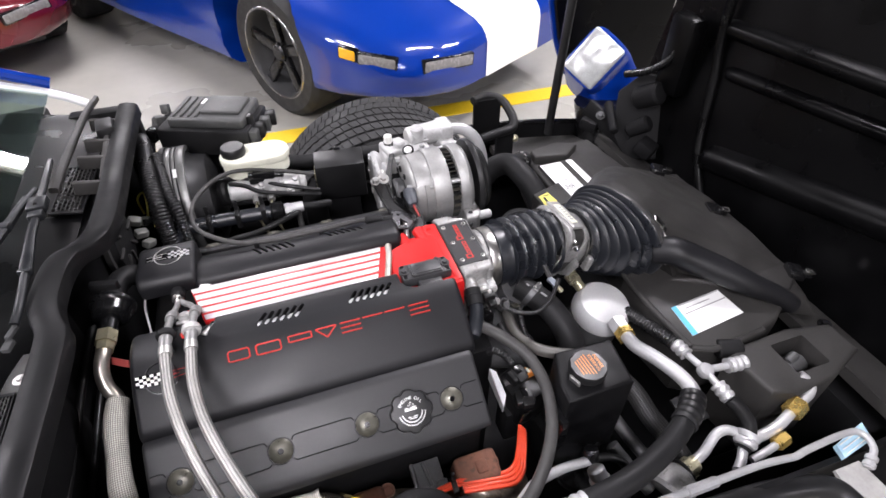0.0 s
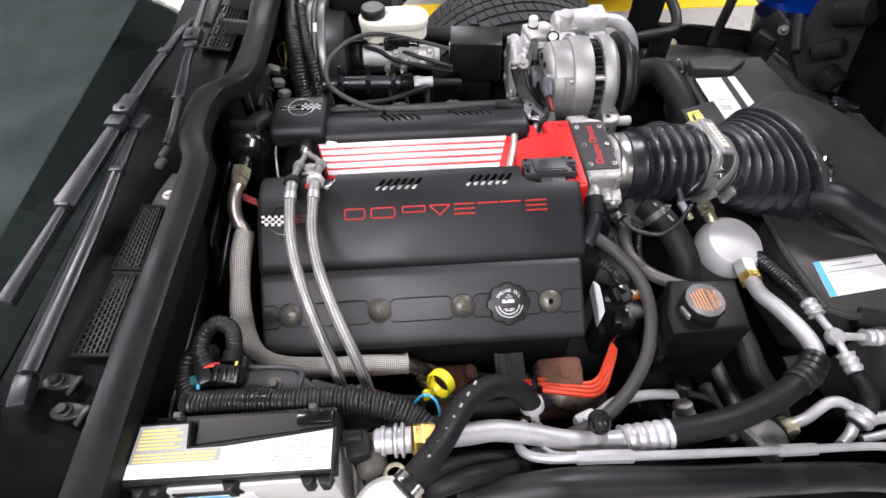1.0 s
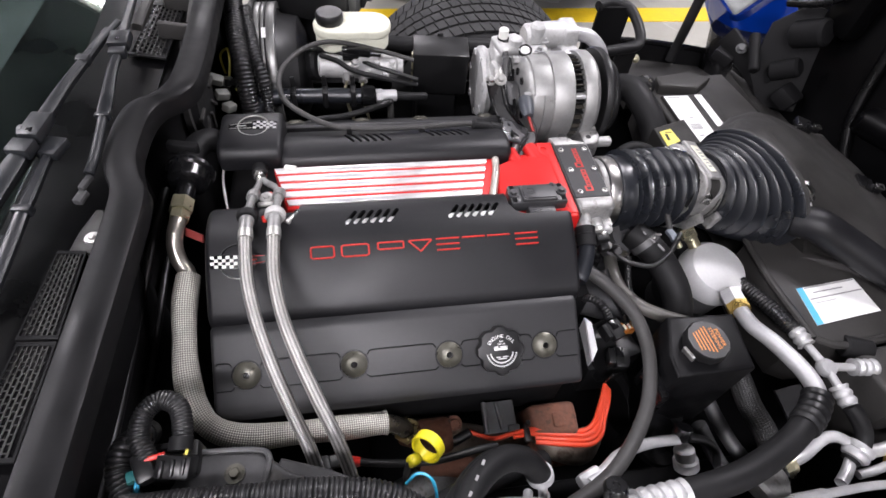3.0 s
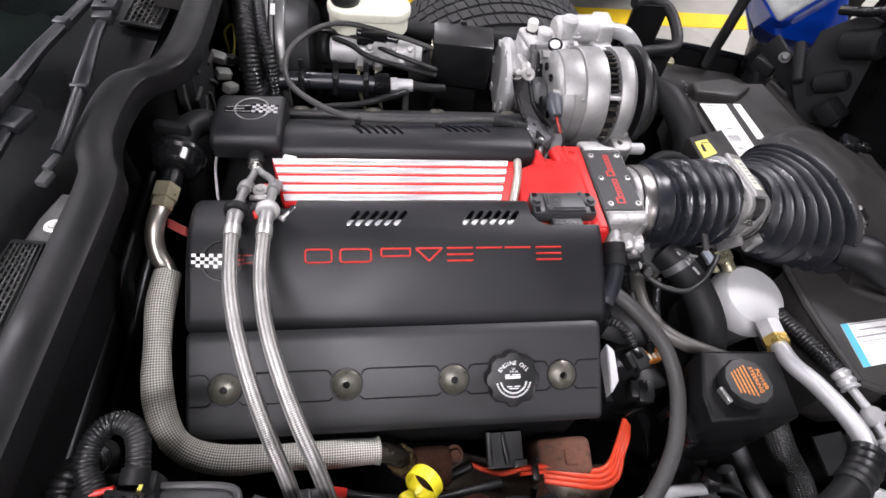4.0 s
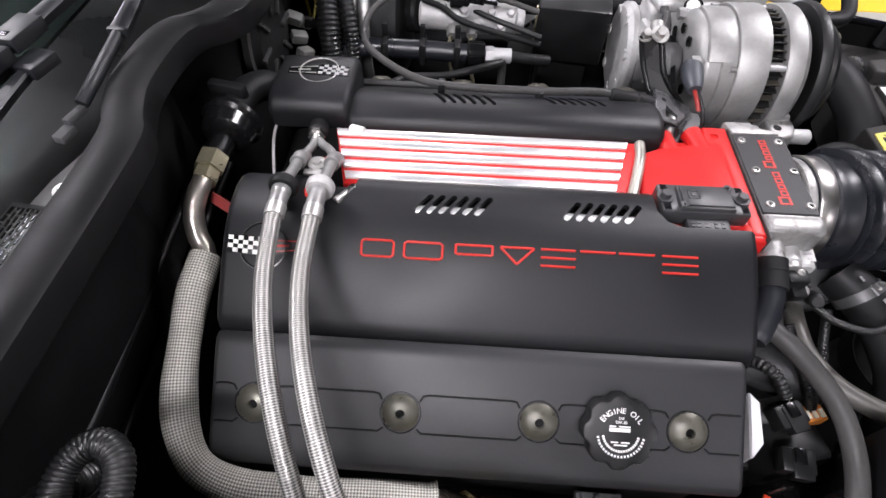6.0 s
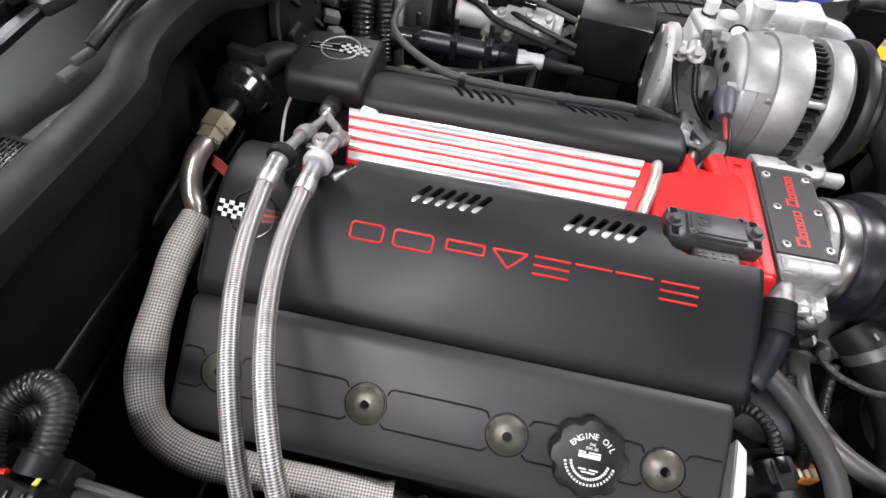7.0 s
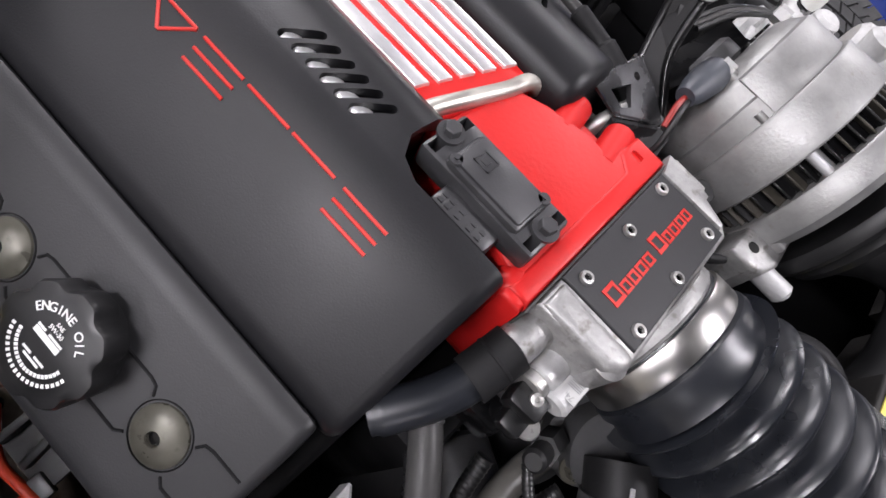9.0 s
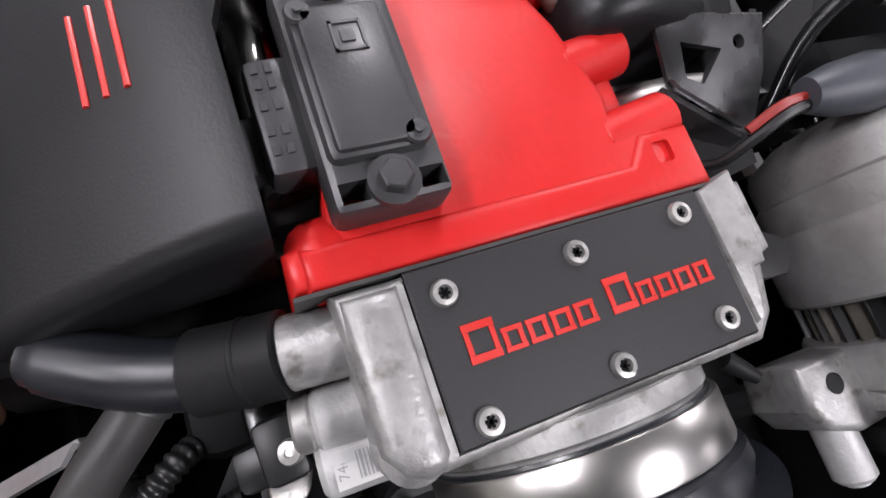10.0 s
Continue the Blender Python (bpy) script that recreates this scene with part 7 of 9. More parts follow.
for k in range(9):
    fuse_part("connector", box((0.020 + 0.006 * (k % 2), 0.018, 0.022), (-0.108 - 0.012 * (k % 3), -0.062 + 0.014 * k, 0.014 - 0.012 * (k % 4)), (0, 10 * (k % 3), 13 * k), 0.003), M_LID if k % 3 else M_GLOSSBLACK, "grey wiring plug")
for k in range(4):
    fuse_part("relay", box((0.022, 0.024, 0.030), (0.104 + 0.004 * k, -0.045 + 0.028 * k, 0.004), (0, 0, 6 * k), 0.003), M_BLACK if k % 2 else M_LID, "square relay")
for k in range(5):
    fuse_part("lead", sweep([(-0.110, -0.05 + 0.022 * k, 0.01), (-0.128, -0.060 + 0.018 * k, 0.004 + 0.006 * (k % 2)), (-0.138, -0.08 + 0.012 * k, -0.03), (-0.135, -0.09 + 0.01 * k, -0.07)], 0.0042, 8), M_CONDUIT)
fuse_part("post", span(-0.05, 0.06, -0.03, 0.04, -0.28, -0.03, 0.006), M_DARK)
for pts, r, mt, lab in (([(-0.250, 0.50, 0.79), (-0.237, 0.44, 0.80), (-0.227, 0.356, 0.79), (-0.218, 0.30, 0.768), (-0.214, 0.268, 0.725), (-0.212, 0.25, 0.66)], 0.0148, M_GLOSSBLACK, "fat ribbed black wiring conduit"),
                        ([(-0.212, 0.40, 0.800), (-0.205, 0.362, 0.785), (-0.196, 0.312, 0.768), (-0.186, 0.282, 0.738), (-0.184, 0.265, 0.67)], 0.0096, M_GLOSSBLACK, "ribbed black wiring conduit")):
    single("wiring_conduit", sweep(pts, r, 14, 30, step=0.00103, radius=pleats(r, 0.0024, 0.0062)), M_CONDUIT, lab + " along the firewall", "conduit", "conduits", smooth=100)
for pts, mt, lab in (([(-0.258, 0.335, 0.715), (-0.262, 0.348, 0.742), (-0.250, 0.358, 0.750), (-0.247, 0.340, 0.735), (-0.252, 0.322, 0.712)], M_YELLOWTAG, "thin yellow wire looped by the firewall"), ([(-0.240, 0.300, 0.705), (-0.215, 0.316, 0.712), (-0.198, 0.328, 0.712), (-0.19, 0.325, 0.70)], M_YELLOWTAG, "thin yellow wire between two conduits")):
    single("loose_wire", sweep(pts, 0.0022, 8), mt, lab, "wire", "wires")
M_PLUGGREY = mat("pale_grey_plug_plastic", (0.15, 0.152, 0.14), 0.45, var=0.15, scale=60)
hm = thing("heater_motor", (-0.28, 0.22, 0.62), "round dark blower motor with grey plugs on the firewall", "motor")
part("drum", rod((-0.290, 0.195, 0.765), (-0.262, 0.195, 0.765), 0.060, 36, 0.008), M_BLACK, hm)
for k in range(8):
    a = 2 * math.pi * k / 8
    part("drum_rib", box((0.006, 0.006, 0.030), (-0.261, 0.195 + 0.042 * math.sin(a), 0.765 + 0.042 * math.cos(a)), (-math.degrees(a), 0, 0), 0.002), M_HOSE, hm)
part("rim", lathe([(0.058, 0), (0.066, 0.002), (0.066, 0.010), (0.058, 0.012)], Matrix.Translation((-0.282, 0.195, 0.765)) @ TX, 40), M_HOSE, hm)
for k, (a, b, c) in enumerate(((-0.258, 0.265, 0.750), (-0.250, 0.245, 0.735), (-0.240, 0.228, 0.722), (-0.246, 0.282, 0.735))):
    part("plug", box((0.022, 0.016, 0.014), (a, b, c), (10, 20, 30 * k), 0.003), M_PLUGGREY, hm, "grey wiring plug")
part("lead", sweep([(-0.245, 0.27, 0.74), (-0.232, 0.285, 0.73), (-0.222, 0.265, 0.715), (-0.212, 0.25, 0.70)], 0.006, 8), M_RUBBER, hm)
hp = thing("heater_pipe", (-0.09, 0.285, 0.62), "black heater pipe with clips and a bare metal fitting", "pipe")
part("pipe", sweep([(-0.225, 0.215, 0.66), (-0.207, 0.262, 0.690), (-0.178, 0.286, 0.697), (-0.10, 0.288, 0.697), (-0.015, 0.286, 0.695)], 0.0135, 16), M_BELLOWS, hp)
for cx in (-0.140, -0.085, -0.035):
    part("clip", merged(box((0.010, 0.034, 0.034), (cx, 0.287, 0.698), (0, 0, 0), 0.004), box((0.008, 0.006, 0.022), (cx, 0.294, 0.722), (0, 0, 0), 0.002)), M_BLACK, hp)
part("collar", merged(rod((-0.022, 0.287, 0.695), (0.004, 0.288, 0.693), 0.0185, 20, 0.003)), M_GLOSSBLACK, hp)
part("nut", rod((0.006, 0.289, 0.692), (0.018, 0.290, 0.692), 0.0125, 6), M_ALU, hp, "bare metal hex nut")
part("fitting", rod((0.016, 0.290, 0.692), (0.044, 0.291, 0.691), 0.0105, 20, 0.001), M_ALU, hp, "bare metal fitting")
part("stem", rod((0.032, 0.285, 0.690), (0.032, 0.272, 0.64), 0.006, 12), M_HOSE, hp)
part("tail", sweep([(0.044, 0.291, 0.691), (0.07, 0.290, 0.688), (0.10, 0.30, 0.68)], 0.008, 10), M_RUBBER, hp)
for pts, r, mt, lab in (([(0.08, 0.335, 0.735), (0.02, 0.352, 0.745), (-0.06, 0.355, 0.762), (-0.109, 0.335, 0.765), (-0.147, 0.285, 0.762), (-0.151, 0.214, 0.772), (-0.131, 0.141, 0.788), (-0.080, 0.093, 0.789), (-0.030, 0.082, 0.786), (0.064, 0.083, 0.784), (0.130, 0.092, 0.780), (0.172, 0.090, 0.772)], 0.0042, M_HOSE, "dark grey control cable sweeping over the far cover"),
                        ([(-0.22, 0.36, 0.73), (-0.173, 0.362, 0.738), (-0.112, 0.374, 0.738), (-0.060, 0.362, 0.738), (0.013, 0.326, 0.728), (0.085, 0.308, 0.712)], 0.0040, M_BLACK, "black cable crossing below the reservoir"),
                        ([(-0.09, 0.352, 0.738), (-0.060, 0.338, 0.735), (-0.030, 0.320, 0.725), (0.03, 0.312, 0.712), (0.085, 0.306, 0.702)], 0.0045, M_RUBBER, "black cable beside the brake cylinder"),
                        ([(-0.13, 0.19, 0.70), (-0.10, 0.215, 0.70), (-0.05, 0.23, 0.695), (0.0, 0.245, 0.70), (0.03, 0.26, 0.70)], 0.0055, M_BLACK, "black lead behind the far cover")):
    single("cable", sweep(pts, r, 10), mt, lab, "cable", "cables")
for k, (cx, cy, cz) in enumerate(((-0.045, 0.084, 0.784), (0.062, 0.083, 0.780))):
    single("cable_clip", box((0.008, 0.014, 0.012), (cx, cy, cz), (0, 0, 0), 0.002), M_BLACK, "small black plastic cable clip on the far cover", "clip", "cable clips")
single("cable_end", merged(rod((0.140, 0.0905, 0.7795), (0.170, 0.090, 0.7740), 0.0068, 14, 0.002), rod((0.168, 0.090, 0.7745), (0.190, 0.088, 0.7690), 0.0085, 14, 0.002)), M_RUBBER, "black cable end socket beside the bracket", "cable end")
single("cable_joiner", merged(box((0.045, 0.016, 0.016), (-0.02, 0.345, 0.748), (0, 0, -8), 0.004), rod((-0.05, 0.350, 0.750), (0.02, 0.340, 0.745), 0.006, 10, 0.001)), M_GLOSSBLACK, "black cable joiner in front of the reservoir", "connector")
single("fender_hose", sweep([(-0.06, 0.44, 0.72), (0.05, 0.452, 0.700), (0.16, 0.46, 0.690), (0.30, 0.465, 0.68), (0.44, 0.47, 0.66)], 0.016, 12), M_RUBBER, "thick black hose along the far fender", "hose")
single("coolant_hose", sweep([(0.470, 0.36, 0.60), (0.505, 0.365, 0.635), (0.540, 0.345, 0.655), (0.560, 0.30, 0.645), (0.575, 0.245, 0.615), (0.565, 0.20, 0.58), (0.54, 0.16, 0.54)], 0.027, 18), M_RUBBER, "thick black coolant hose bending past the air box", "hose")
single("vacuum_hose", sweep([(0.415, 0.09, 0.66), (0.43, 0.12, 0.675), (0.46, 0.13, 0.682), (0.495, 0.12, 0.672), (0.505, 0.10, 0.65)], 0.011, 12), M_RUBBER, "short curved black hose behind the duct", "hose")
single("hose_end", rod((0.503, 0.108, 0.664), (0.506, 0.092, 0.648), 0.009, 12, 0.001), M_ALU, "bare silver hose end below the duct", "fitting")
hn = thing("hose_neck", (0.58, 0.36, 0.60), "grey-black hose neck with a wire clamp at the air box", "hose")
part("neck", rod((0.545, 0.355, 0.650), (0.605, 0.372, 0.640), 0.020, 20, 0.003), M_RUBBER, hn)
part("clamp", lathe([(0.020, 0), (0.0225, 0), (0.0225, 0.006), (0.020, 0.006)], along((0.585, 0.366, 0.643), (0.605, 0.372, 0.640)), 20), M_STEEL, hn, "steel spring clamp")

# ---- firewall side ----
M_REDDULL = mat("faded_red_paint", (0.30, 0.050, 0.045), 0.5, var=0.2, scale=50)
hv = thing("heater_valve", (-0.25, 0.0, 0.60), "black vacuum valve with a brass fitting and bent pipe", "valve")
part("elbow_hose", sweep([(-0.215, 0.09, 0.745), (-0.235, 0.085, 0.772), (-0.250, 0.066, 0.782), (-0.256, 0.035, 0.785), (-0.255, 0.015, 0.785)], 0.0165, 16), M_RUBBER, hv)
part("hose_clip", box((0.04, 0.012, 0.018), (-0.262, 0.038, 0.800), (0, 0, -12), 0.003), M_BLACK, hv)
part("valve_disc", lathe([(0, 0), (0.018, 0), (0.024, 0.006), (0.030, 0.008), (0.030, 0.013), (0.026, 0.016), (0.024, 0.030), (0.016, 0.036), (0, 0.036)], along((-0.252, 0.018, 0.785), (-0.256, -0.05, 0.782)), 32), M_GLOSSBLACK, hv)
part("stem", rod((-0.254, -0.014, 0.783), (-0.256, -0.042, 0.782), 0.012, 16, 0.002), M_GLOSSBLACK, hv)
part("brass_nut", merged(rod((-0.2565, -0.040, 0.782), (-0.2575, -0.058, 0.780), 0.0145, 6), rod((-0.2575, -0.056, 0.780), (-0.258, -0.070, 0.778), 0.012, 6)), M_PALEBRASS, hv, "pale brass hex fitting")
part("bent_pipe", sweep([(-0.2580, -0.066, 0.7790), (-0.2610, -0.084, 0.7750), (-0.2625, -0.100, 0.7640), (-0.2585, -0.114, 0.7520), (-0.2510, -0.124, 0.7440), (-0.2470, -0.138, 0.740)], 0.0095, 16), M_NICKEL, hv, "nickel-plated bent pipe")
part("red_bracket", slab([(-0.2545, -0.0690, 0.7620), (-0.2320, -0.0825, 0.7620), (-0.2320, -0.0905, 0.7560), (-0.2545, -0.0770, 0.7560)], 0.003), M_REDDULL, hv, "dull red bracket")
M_OLIVESTEEL = mat("browned_steel", (0.15, 0.135, 0.11), 0.3, 0.75, var=0.3, scale=50, bump=0.1)
M_GOLD = mat("brass_nut", (0.62, 0.50, 0.25), 0.3, 0.85, var=0.2, scale=60)
sl = thing("sleeved_pipe", (-0.20, -0.30, 0.60), "pipe in a silver woven heat sleeve round the engine", "pipe")
part("sleeve", sweep([(-0.2490, -0.130, 0.742), (-0.2505, -0.165, 0.735), (-0.2490, -0.200, 0.724), (-0.2460, -0.240, 0.709), (-0.2375, -0.273, 0.695), (-0.2185, -0.2990, 0.683), (-0.184, -0.3100, 0.671), (-0.135, -0.3090, 0.662), (-0.08, -0.3065, 0.654), (-0.0235, -0.3035, 0.646)], 0.0150, 20, 8, radius=lambda s, t: 0.0142 + 0.0008 * math.sin(s * 60) + 0.002 * max(0, (s - t + 0.006) / 0.006)), M_SLEEVE, sl)
part("pipe_end", sweep([(-0.040, -0.3045, 0.649), (-0.024, -0.3030, 0.642), (-0.010, -0.3030, 0.628), (0.000, -0.3035, 0.612), (0.006, -0.3040, 0.596)], 0.0112, 18), M_OLIVESTEEL, sl, "bare heat-browned steel pipe end")
NT = along((0.0005, -0.3035, 0.612), (0.0065, -0.3040, 0.594))
part("ring_nut", lathe([(0.0112, 0.0015), (0.0135, 0), (0.0172, 0.001), (0.0178, 0.004), (0.0178, 0.007), (0.0112, 0.007)], NT, 6), M_GOLD, sl, "brass hex nut")
part("rust_nut", lathe([(0.0, 0.007), (0.0172, 0.007), (0.0178, 0.010), (0.0178, 0.020), (0.0, 0.020)], NT, 8), M_RUST, sl, "rusty hex union")
single("dash_wire", sweep([(-0.219, 0.040, 0.765), (-0.220, 0.018, 0.757), (-0.217, -0.009, 0.742), (-0.214, -0.03, 0.72)], 0.0017, 8), M_COLLAR, "thin grey wire hanging beside the cover", "wire", "wires")
single("firewall_line", sweep([(-0.310, 0.13, 0.72), (-0.317, 0.0, 0.71), (-0.318, -0.12, 0.70), (-0.318, -0.28, 0.69), (-0.318, -0.48, 0.69)], 0.006, 10), M_BLACK, "black rubber line clipped along the firewall", "hose")
single("firewall_line", sweep([(-0.305, 0.10, 0.68), (-0.311, -0.05, 0.665), (-0.311, -0.2, 0.65), (-0.311, -0.48, 0.64)], 0.005, 10), M_BLACK, "thin black line low on the firewall", "hose")

# fuel line fittings and braided hoses
M_ELBOW = mat("dull_zinc", (0.27, 0.27, 0.265), 0.45, 0.55, var=0.2, scale=90, bump=0.15)
fl = thing("fuel_lines", (-0.15, -0.06, 0.74), "pair of steel-braided fuel lines with bare metal ends", "fuel line")
part("bridge", merged(lathe([(0, 0), (0.0085, 0), (0.0092, 0.0015), (0.0085, 0.003), (0.0045, 0.0035), (0.0035, 0.0055), (0, 0.0055)], pose(-0.1525, -0.0510, 0.7880), 24), box((0.022, 0.007, 0.004), (-0.1525, -0.0620, 0.7890), (0, 0, 0), 0.0015)), M_FIT, fl, "dull metal bridge plate")
for A in ([(-0.1660, -0.004, 0.778), (-0.1655, -0.016, 0.781), (-0.1665, -0.030, 0.786), (-0.1680, -0.044, 0.791)], [(-0.1610, -0.008, 0.779), (-0.1550, -0.018, 0.783), (-0.1450, -0.030, 0.788), (-0.1375, -0.044, 0.791)]):
    part("feed_tube", sweep(A, 0.0042, 14), M_ELBOW, fl, "dull grey feed tube")
for ex in (-0.1682, -0.1368):
    part("elbow", merged(sweep([(ex, -0.040, 0.785), (ex, -0.044, 0.7900), (ex - 0.0002, -0.050, 0.7940), (ex - 0.0003, -0.058, 0.7965)], 0.0074, 18), sweep([(ex - 0.0002, -0.052, 0.7945), (ex - 0.0004, -0.070, 0.800), (ex - 0.0006, -0.092, 0.8068)], 0.0050, 16)), M_ELBOW, fl, "dull grey elbow")
part("inlet_nut", merged(rod((-0.1668, 0.006, 0.776), (-0.1660, -0.002, 0.7785), 0.0092, 6, 0.0008), rod((-0.1660, -0.002, 0.7785), (-0.1652, -0.012, 0.781), 0.0040, 14, 0.001)), M_STEEL, fl, "bright hex inlet nut")
part("inlet_tube", rod((-0.1700, 0.036, 0.768), (-0.1668, 0.006, 0.776), 0.0100, 18, 0.002), M_RUBBER, fl, "black inlet sleeve")
part("red_clip", box((0.012, 0.02, 0.012), (-0.152, -0.036, 0.770), (0, 0, 20), 0.003), M_REDTEXT, fl, "red plastic clip")
part("red_clip", box((0.010, 0.012, 0.010), (-0.152, -0.088, 0.788), (0, 0, 20), 0.003), M_REDTEXT, fl, "red plastic clip")
HA = [(-0.169, -0.094, 0.8070), (-0.1690, -0.112, 0.8085), (-0.1685, -0.138, 0.8068), (-0.1640, -0.186, 0.8005), (-0.1525, -0.234, 0.7950), (-0.1360, -0.282, 0.7835), (-0.1180, -0.324, 0.7630), (-0.1065, -0.348, 0.7385), (-0.0995, -0.3670, 0.705), (-0.096, -0.378, 0.672), (-0.094, -0.384, 0.63)]
HB = [(-0.137, -0.094, 0.8070), (-0.1375, -0.112, 0.8085), (-0.1372, -0.139, 0.8070), (-0.1355, -0.182, 0.8035), (-0.1260, -0.231, 0.8010), (-0.1105, -0.277, 0.7975), (-0.0925, -0.319, 0.7820), (-0.0775, -0.348, 0.7550), (-0.0680, -0.368, 0.708), (-0.064, -0.380, 0.672), (-0.062, -0.386, 0.63)]
for H, shade in ((HA, M_RUBBER), (HB, M_COLLAR)):
    part("hose", sweep(H[1:], 0.0070, 20, 10), M_BRAID, fl, "steel-braided hose")
    d = Vector(H[1]) - Vector(H[0])
    part("collar", lathe([(0.006, 0), (0.0105, 0.001), (0.0116, 0.003), (0.0116, 0.008), (0.0105, 0.010), (0.006, 0.011)], along(Vector(H[0]) - d * 0.15, Vector(H[1])) @ Matrix.Scale(1.06, 4), 24), shade, fl, "round hose collar")
    part("ferrule", sweep([Vector(H[0]) - d * 0.3, Vector(H[0]).lerp(Vector(H[1]), 0.5), H[1], Vector(H[1]).lerp(Vector(H[2]), 0.45)], 0.0080, 18, 12, step=0.0012, radius=lambda s, t: 0.0083 if s < 0.55 * t else 0.0076), M_ELBOW, fl, "dull metal ferrule")
    part("crimp", sweep([Vector(H[1]).lerp(Vector(H[2]), 0.32), Vector(H[1]).lerp(Vector(H[2]), 0.55), Vector(H[1]).lerp(Vector(H[2]), 0.78)], 0.0084, 12, 2), M_FIT, fl, "bright crimped ring")
part("hose_clip", merged(box((0.030, 0.014, 0.014), (-0.088, -0.352, 0.676), (10, 20, 15), 0.003), box((0.012, 0.020, 0.018), (-0.094, -0.358, 0.684), (0, 0, 10), 0.003)), M_BLACK, fl, "black plastic hose clip")
part("clamp_red", merged(rod((-0.084, -0.344, 0.662), (-0.060, -0.340, 0.624), 0.0058, 12, 0.001), box((0.014, 0.012, 0.012), (-0.080, -0.346, 0.664), (0, 30, 0), 0.003)), M_REDTEXT, fl, "red plastic clamp")
part("cover_latch", merged(rod((-0.1180, -0.0830, 0.7890), (-0.1260, -0.0960, 0.7905), 0.0030, 12, 0.001), rod((-0.1235, -0.0920, 0.7900), (-0.1268, -0.0972, 0.7905), 0.0040, 12, 0.001)), M_FIT, fl, "bare metal latch tip in a dark slot")
part("latch_slot", sweep([(-0.1140, -0.0765, 0.7868), (-0.1185, -0.0838, 0.7875), (-0.1230, -0.0905, 0.7875)], 0.0046, 12, 4), M_GLOSSBLACK, fl)

# ---- near side: battery, conduit, plugs ----
M_WARN = mat("grey_warning_label", (0.30, 0.30, 0.29), 0.45, var=0.1, scale=40)
bat = thing("battery", (-0.17, -0.50, 0.62), "white-topped car battery with printed labels", "battery")
part("case", span(-0.259, -0.083, -0.500, -0.452, 0.62, 0.832, 0.004), M_CASE, bat, "pale grey plastic case")
part("cover", prism([(-0.265, -0.4965), (-0.079, -0.4965), (-0.079, -0.456), (-0.211, -0.466), (-0.214, -0.443), (-0.262, -0.443)], 0.826, 0.848, "z", 0.003), M_BLACK, bat, "black moulded top cover")
for lx0 in (-0.250, -0.236, -0.172, -0.104, -0.090):
    part("lug", prism([(lx0 - 0.007, -0.497), (lx0 + 0.007, -0.497), (lx0 + 0.003, -0.505), (lx0 - 0.003, -0.505)], 0.818, 0.842, "z", 0.002), M_BLACK, bat)
part("rear_ledge", prism([(-0.210, -0.464), (-0.084, -0.455), (-0.084, -0.437), (-0.212, -0.437)], 0.70, 0.840, "z", 0.003), M_GRAIN, bat, "dark grey rear ledge")
for tx in (-0.226, -0.102):
    part("tab", box((0.007, 0.005, 0.016), (tx, -0.4385, 0.846), (0, 0, 0), 0.001), M_LID, bat)
part("clear_cover", span(-0.118, -0.084, -0.452, -0.440, 0.838, 0.846, 0.002), M_GLOSSBLACK, bat)
QW = [(-0.178, -0.489, 0.8484), (-0.0835, -0.491, 0.8484), (-0.0835, -0.460, 0.8484), (-0.178, -0.471, 0.8484)]
lab = part("label", merged(slab([(-0.262, -0.492, 0.8482), (-0.0830, -0.494, 0.8482), (-0.0830, -0.4595, 0.8482), (-0.179, -0.4690, 0.8482)], 0.0006), slab([(-0.262, -0.492, 0.8482), (-0.179, -0.4690, 0.8482), (-0.214, -0.4690, 0.8482), (-0.2615, -0.480, 0.8482)], 0.0006)), M_PAPER, bat, "white printed battery label")
part("warning_label", merged(slab([(-0.2605, -0.480, 0.8488), (-0.181, -0.481, 0.8488), (-0.181, -0.4695, 0.8488), (-0.2125, -0.4695, 0.8488)], 0.0006), slab([(-0.2605, -0.480, 0.8488), (-0.2125, -0.4695, 0.8488), (-0.2155, -0.4465, 0.8488), (-0.2585, -0.4465, 0.8488)], 0.0006)), M_WARN, bat, "grey warning label with yellow print")
part("yellow_print", word_rows([(-0.2595, -0.4800, 0.8490), (-0.183, -0.4808, 0.8490), (-0.183, -0.4702, 0.8490), (-0.2590, -0.4702, 0.8490)], [(0.03, 0.97, 0.12 + 0.30 * k, 0.24 + 0.30 * k) for k in range(3)], 7, 0.0002), M_YELLOWTAG, lab)
part("yellow_print", word_rows([(-0.2582, -0.4690, 0.8490), (-0.2165, -0.4690, 0.8490), (-0.2165, -0.4475, 0.8490), (-0.2575, -0.4475, 0.8490)], [(0.05, 0.95 - 0.12 * (k % 2), 0.06 + 0.15 * k, 0.13 + 0.15 * k) for k in range(6)], 8, 0.0002), M_YELLOWTAG, lab)
part("small_print", word_rows(QW, [(0.04 + 0.02 * (k % 2), 0.96 - 0.06 * (k % 3), 0.10 + 0.125 * k, 0.132 + 0.125 * k) for k in range(7)], 9), M_PRINT, lab)
part("front_label", span(-0.228, -0.158, -0.5012, -0.4995, 0.70, 0.812, 0), M_PAPER, bat, "white front label")
part("label_band", span(-0.224, -0.176, -0.5018, -0.5008, 0.806, 0.811, 0), M_BLUEPRINT, bat, "blue print band")
part("front_strip", span(-0.228, -0.166, -0.5015, -0.499, 0.8135, 0.824, 0.001), M_BLACK, bat)
part("hold_down", span(-0.258, -0.084, -0.442, -0.430, 0.78, 0.828, 0.003), M_BLACK, bat)
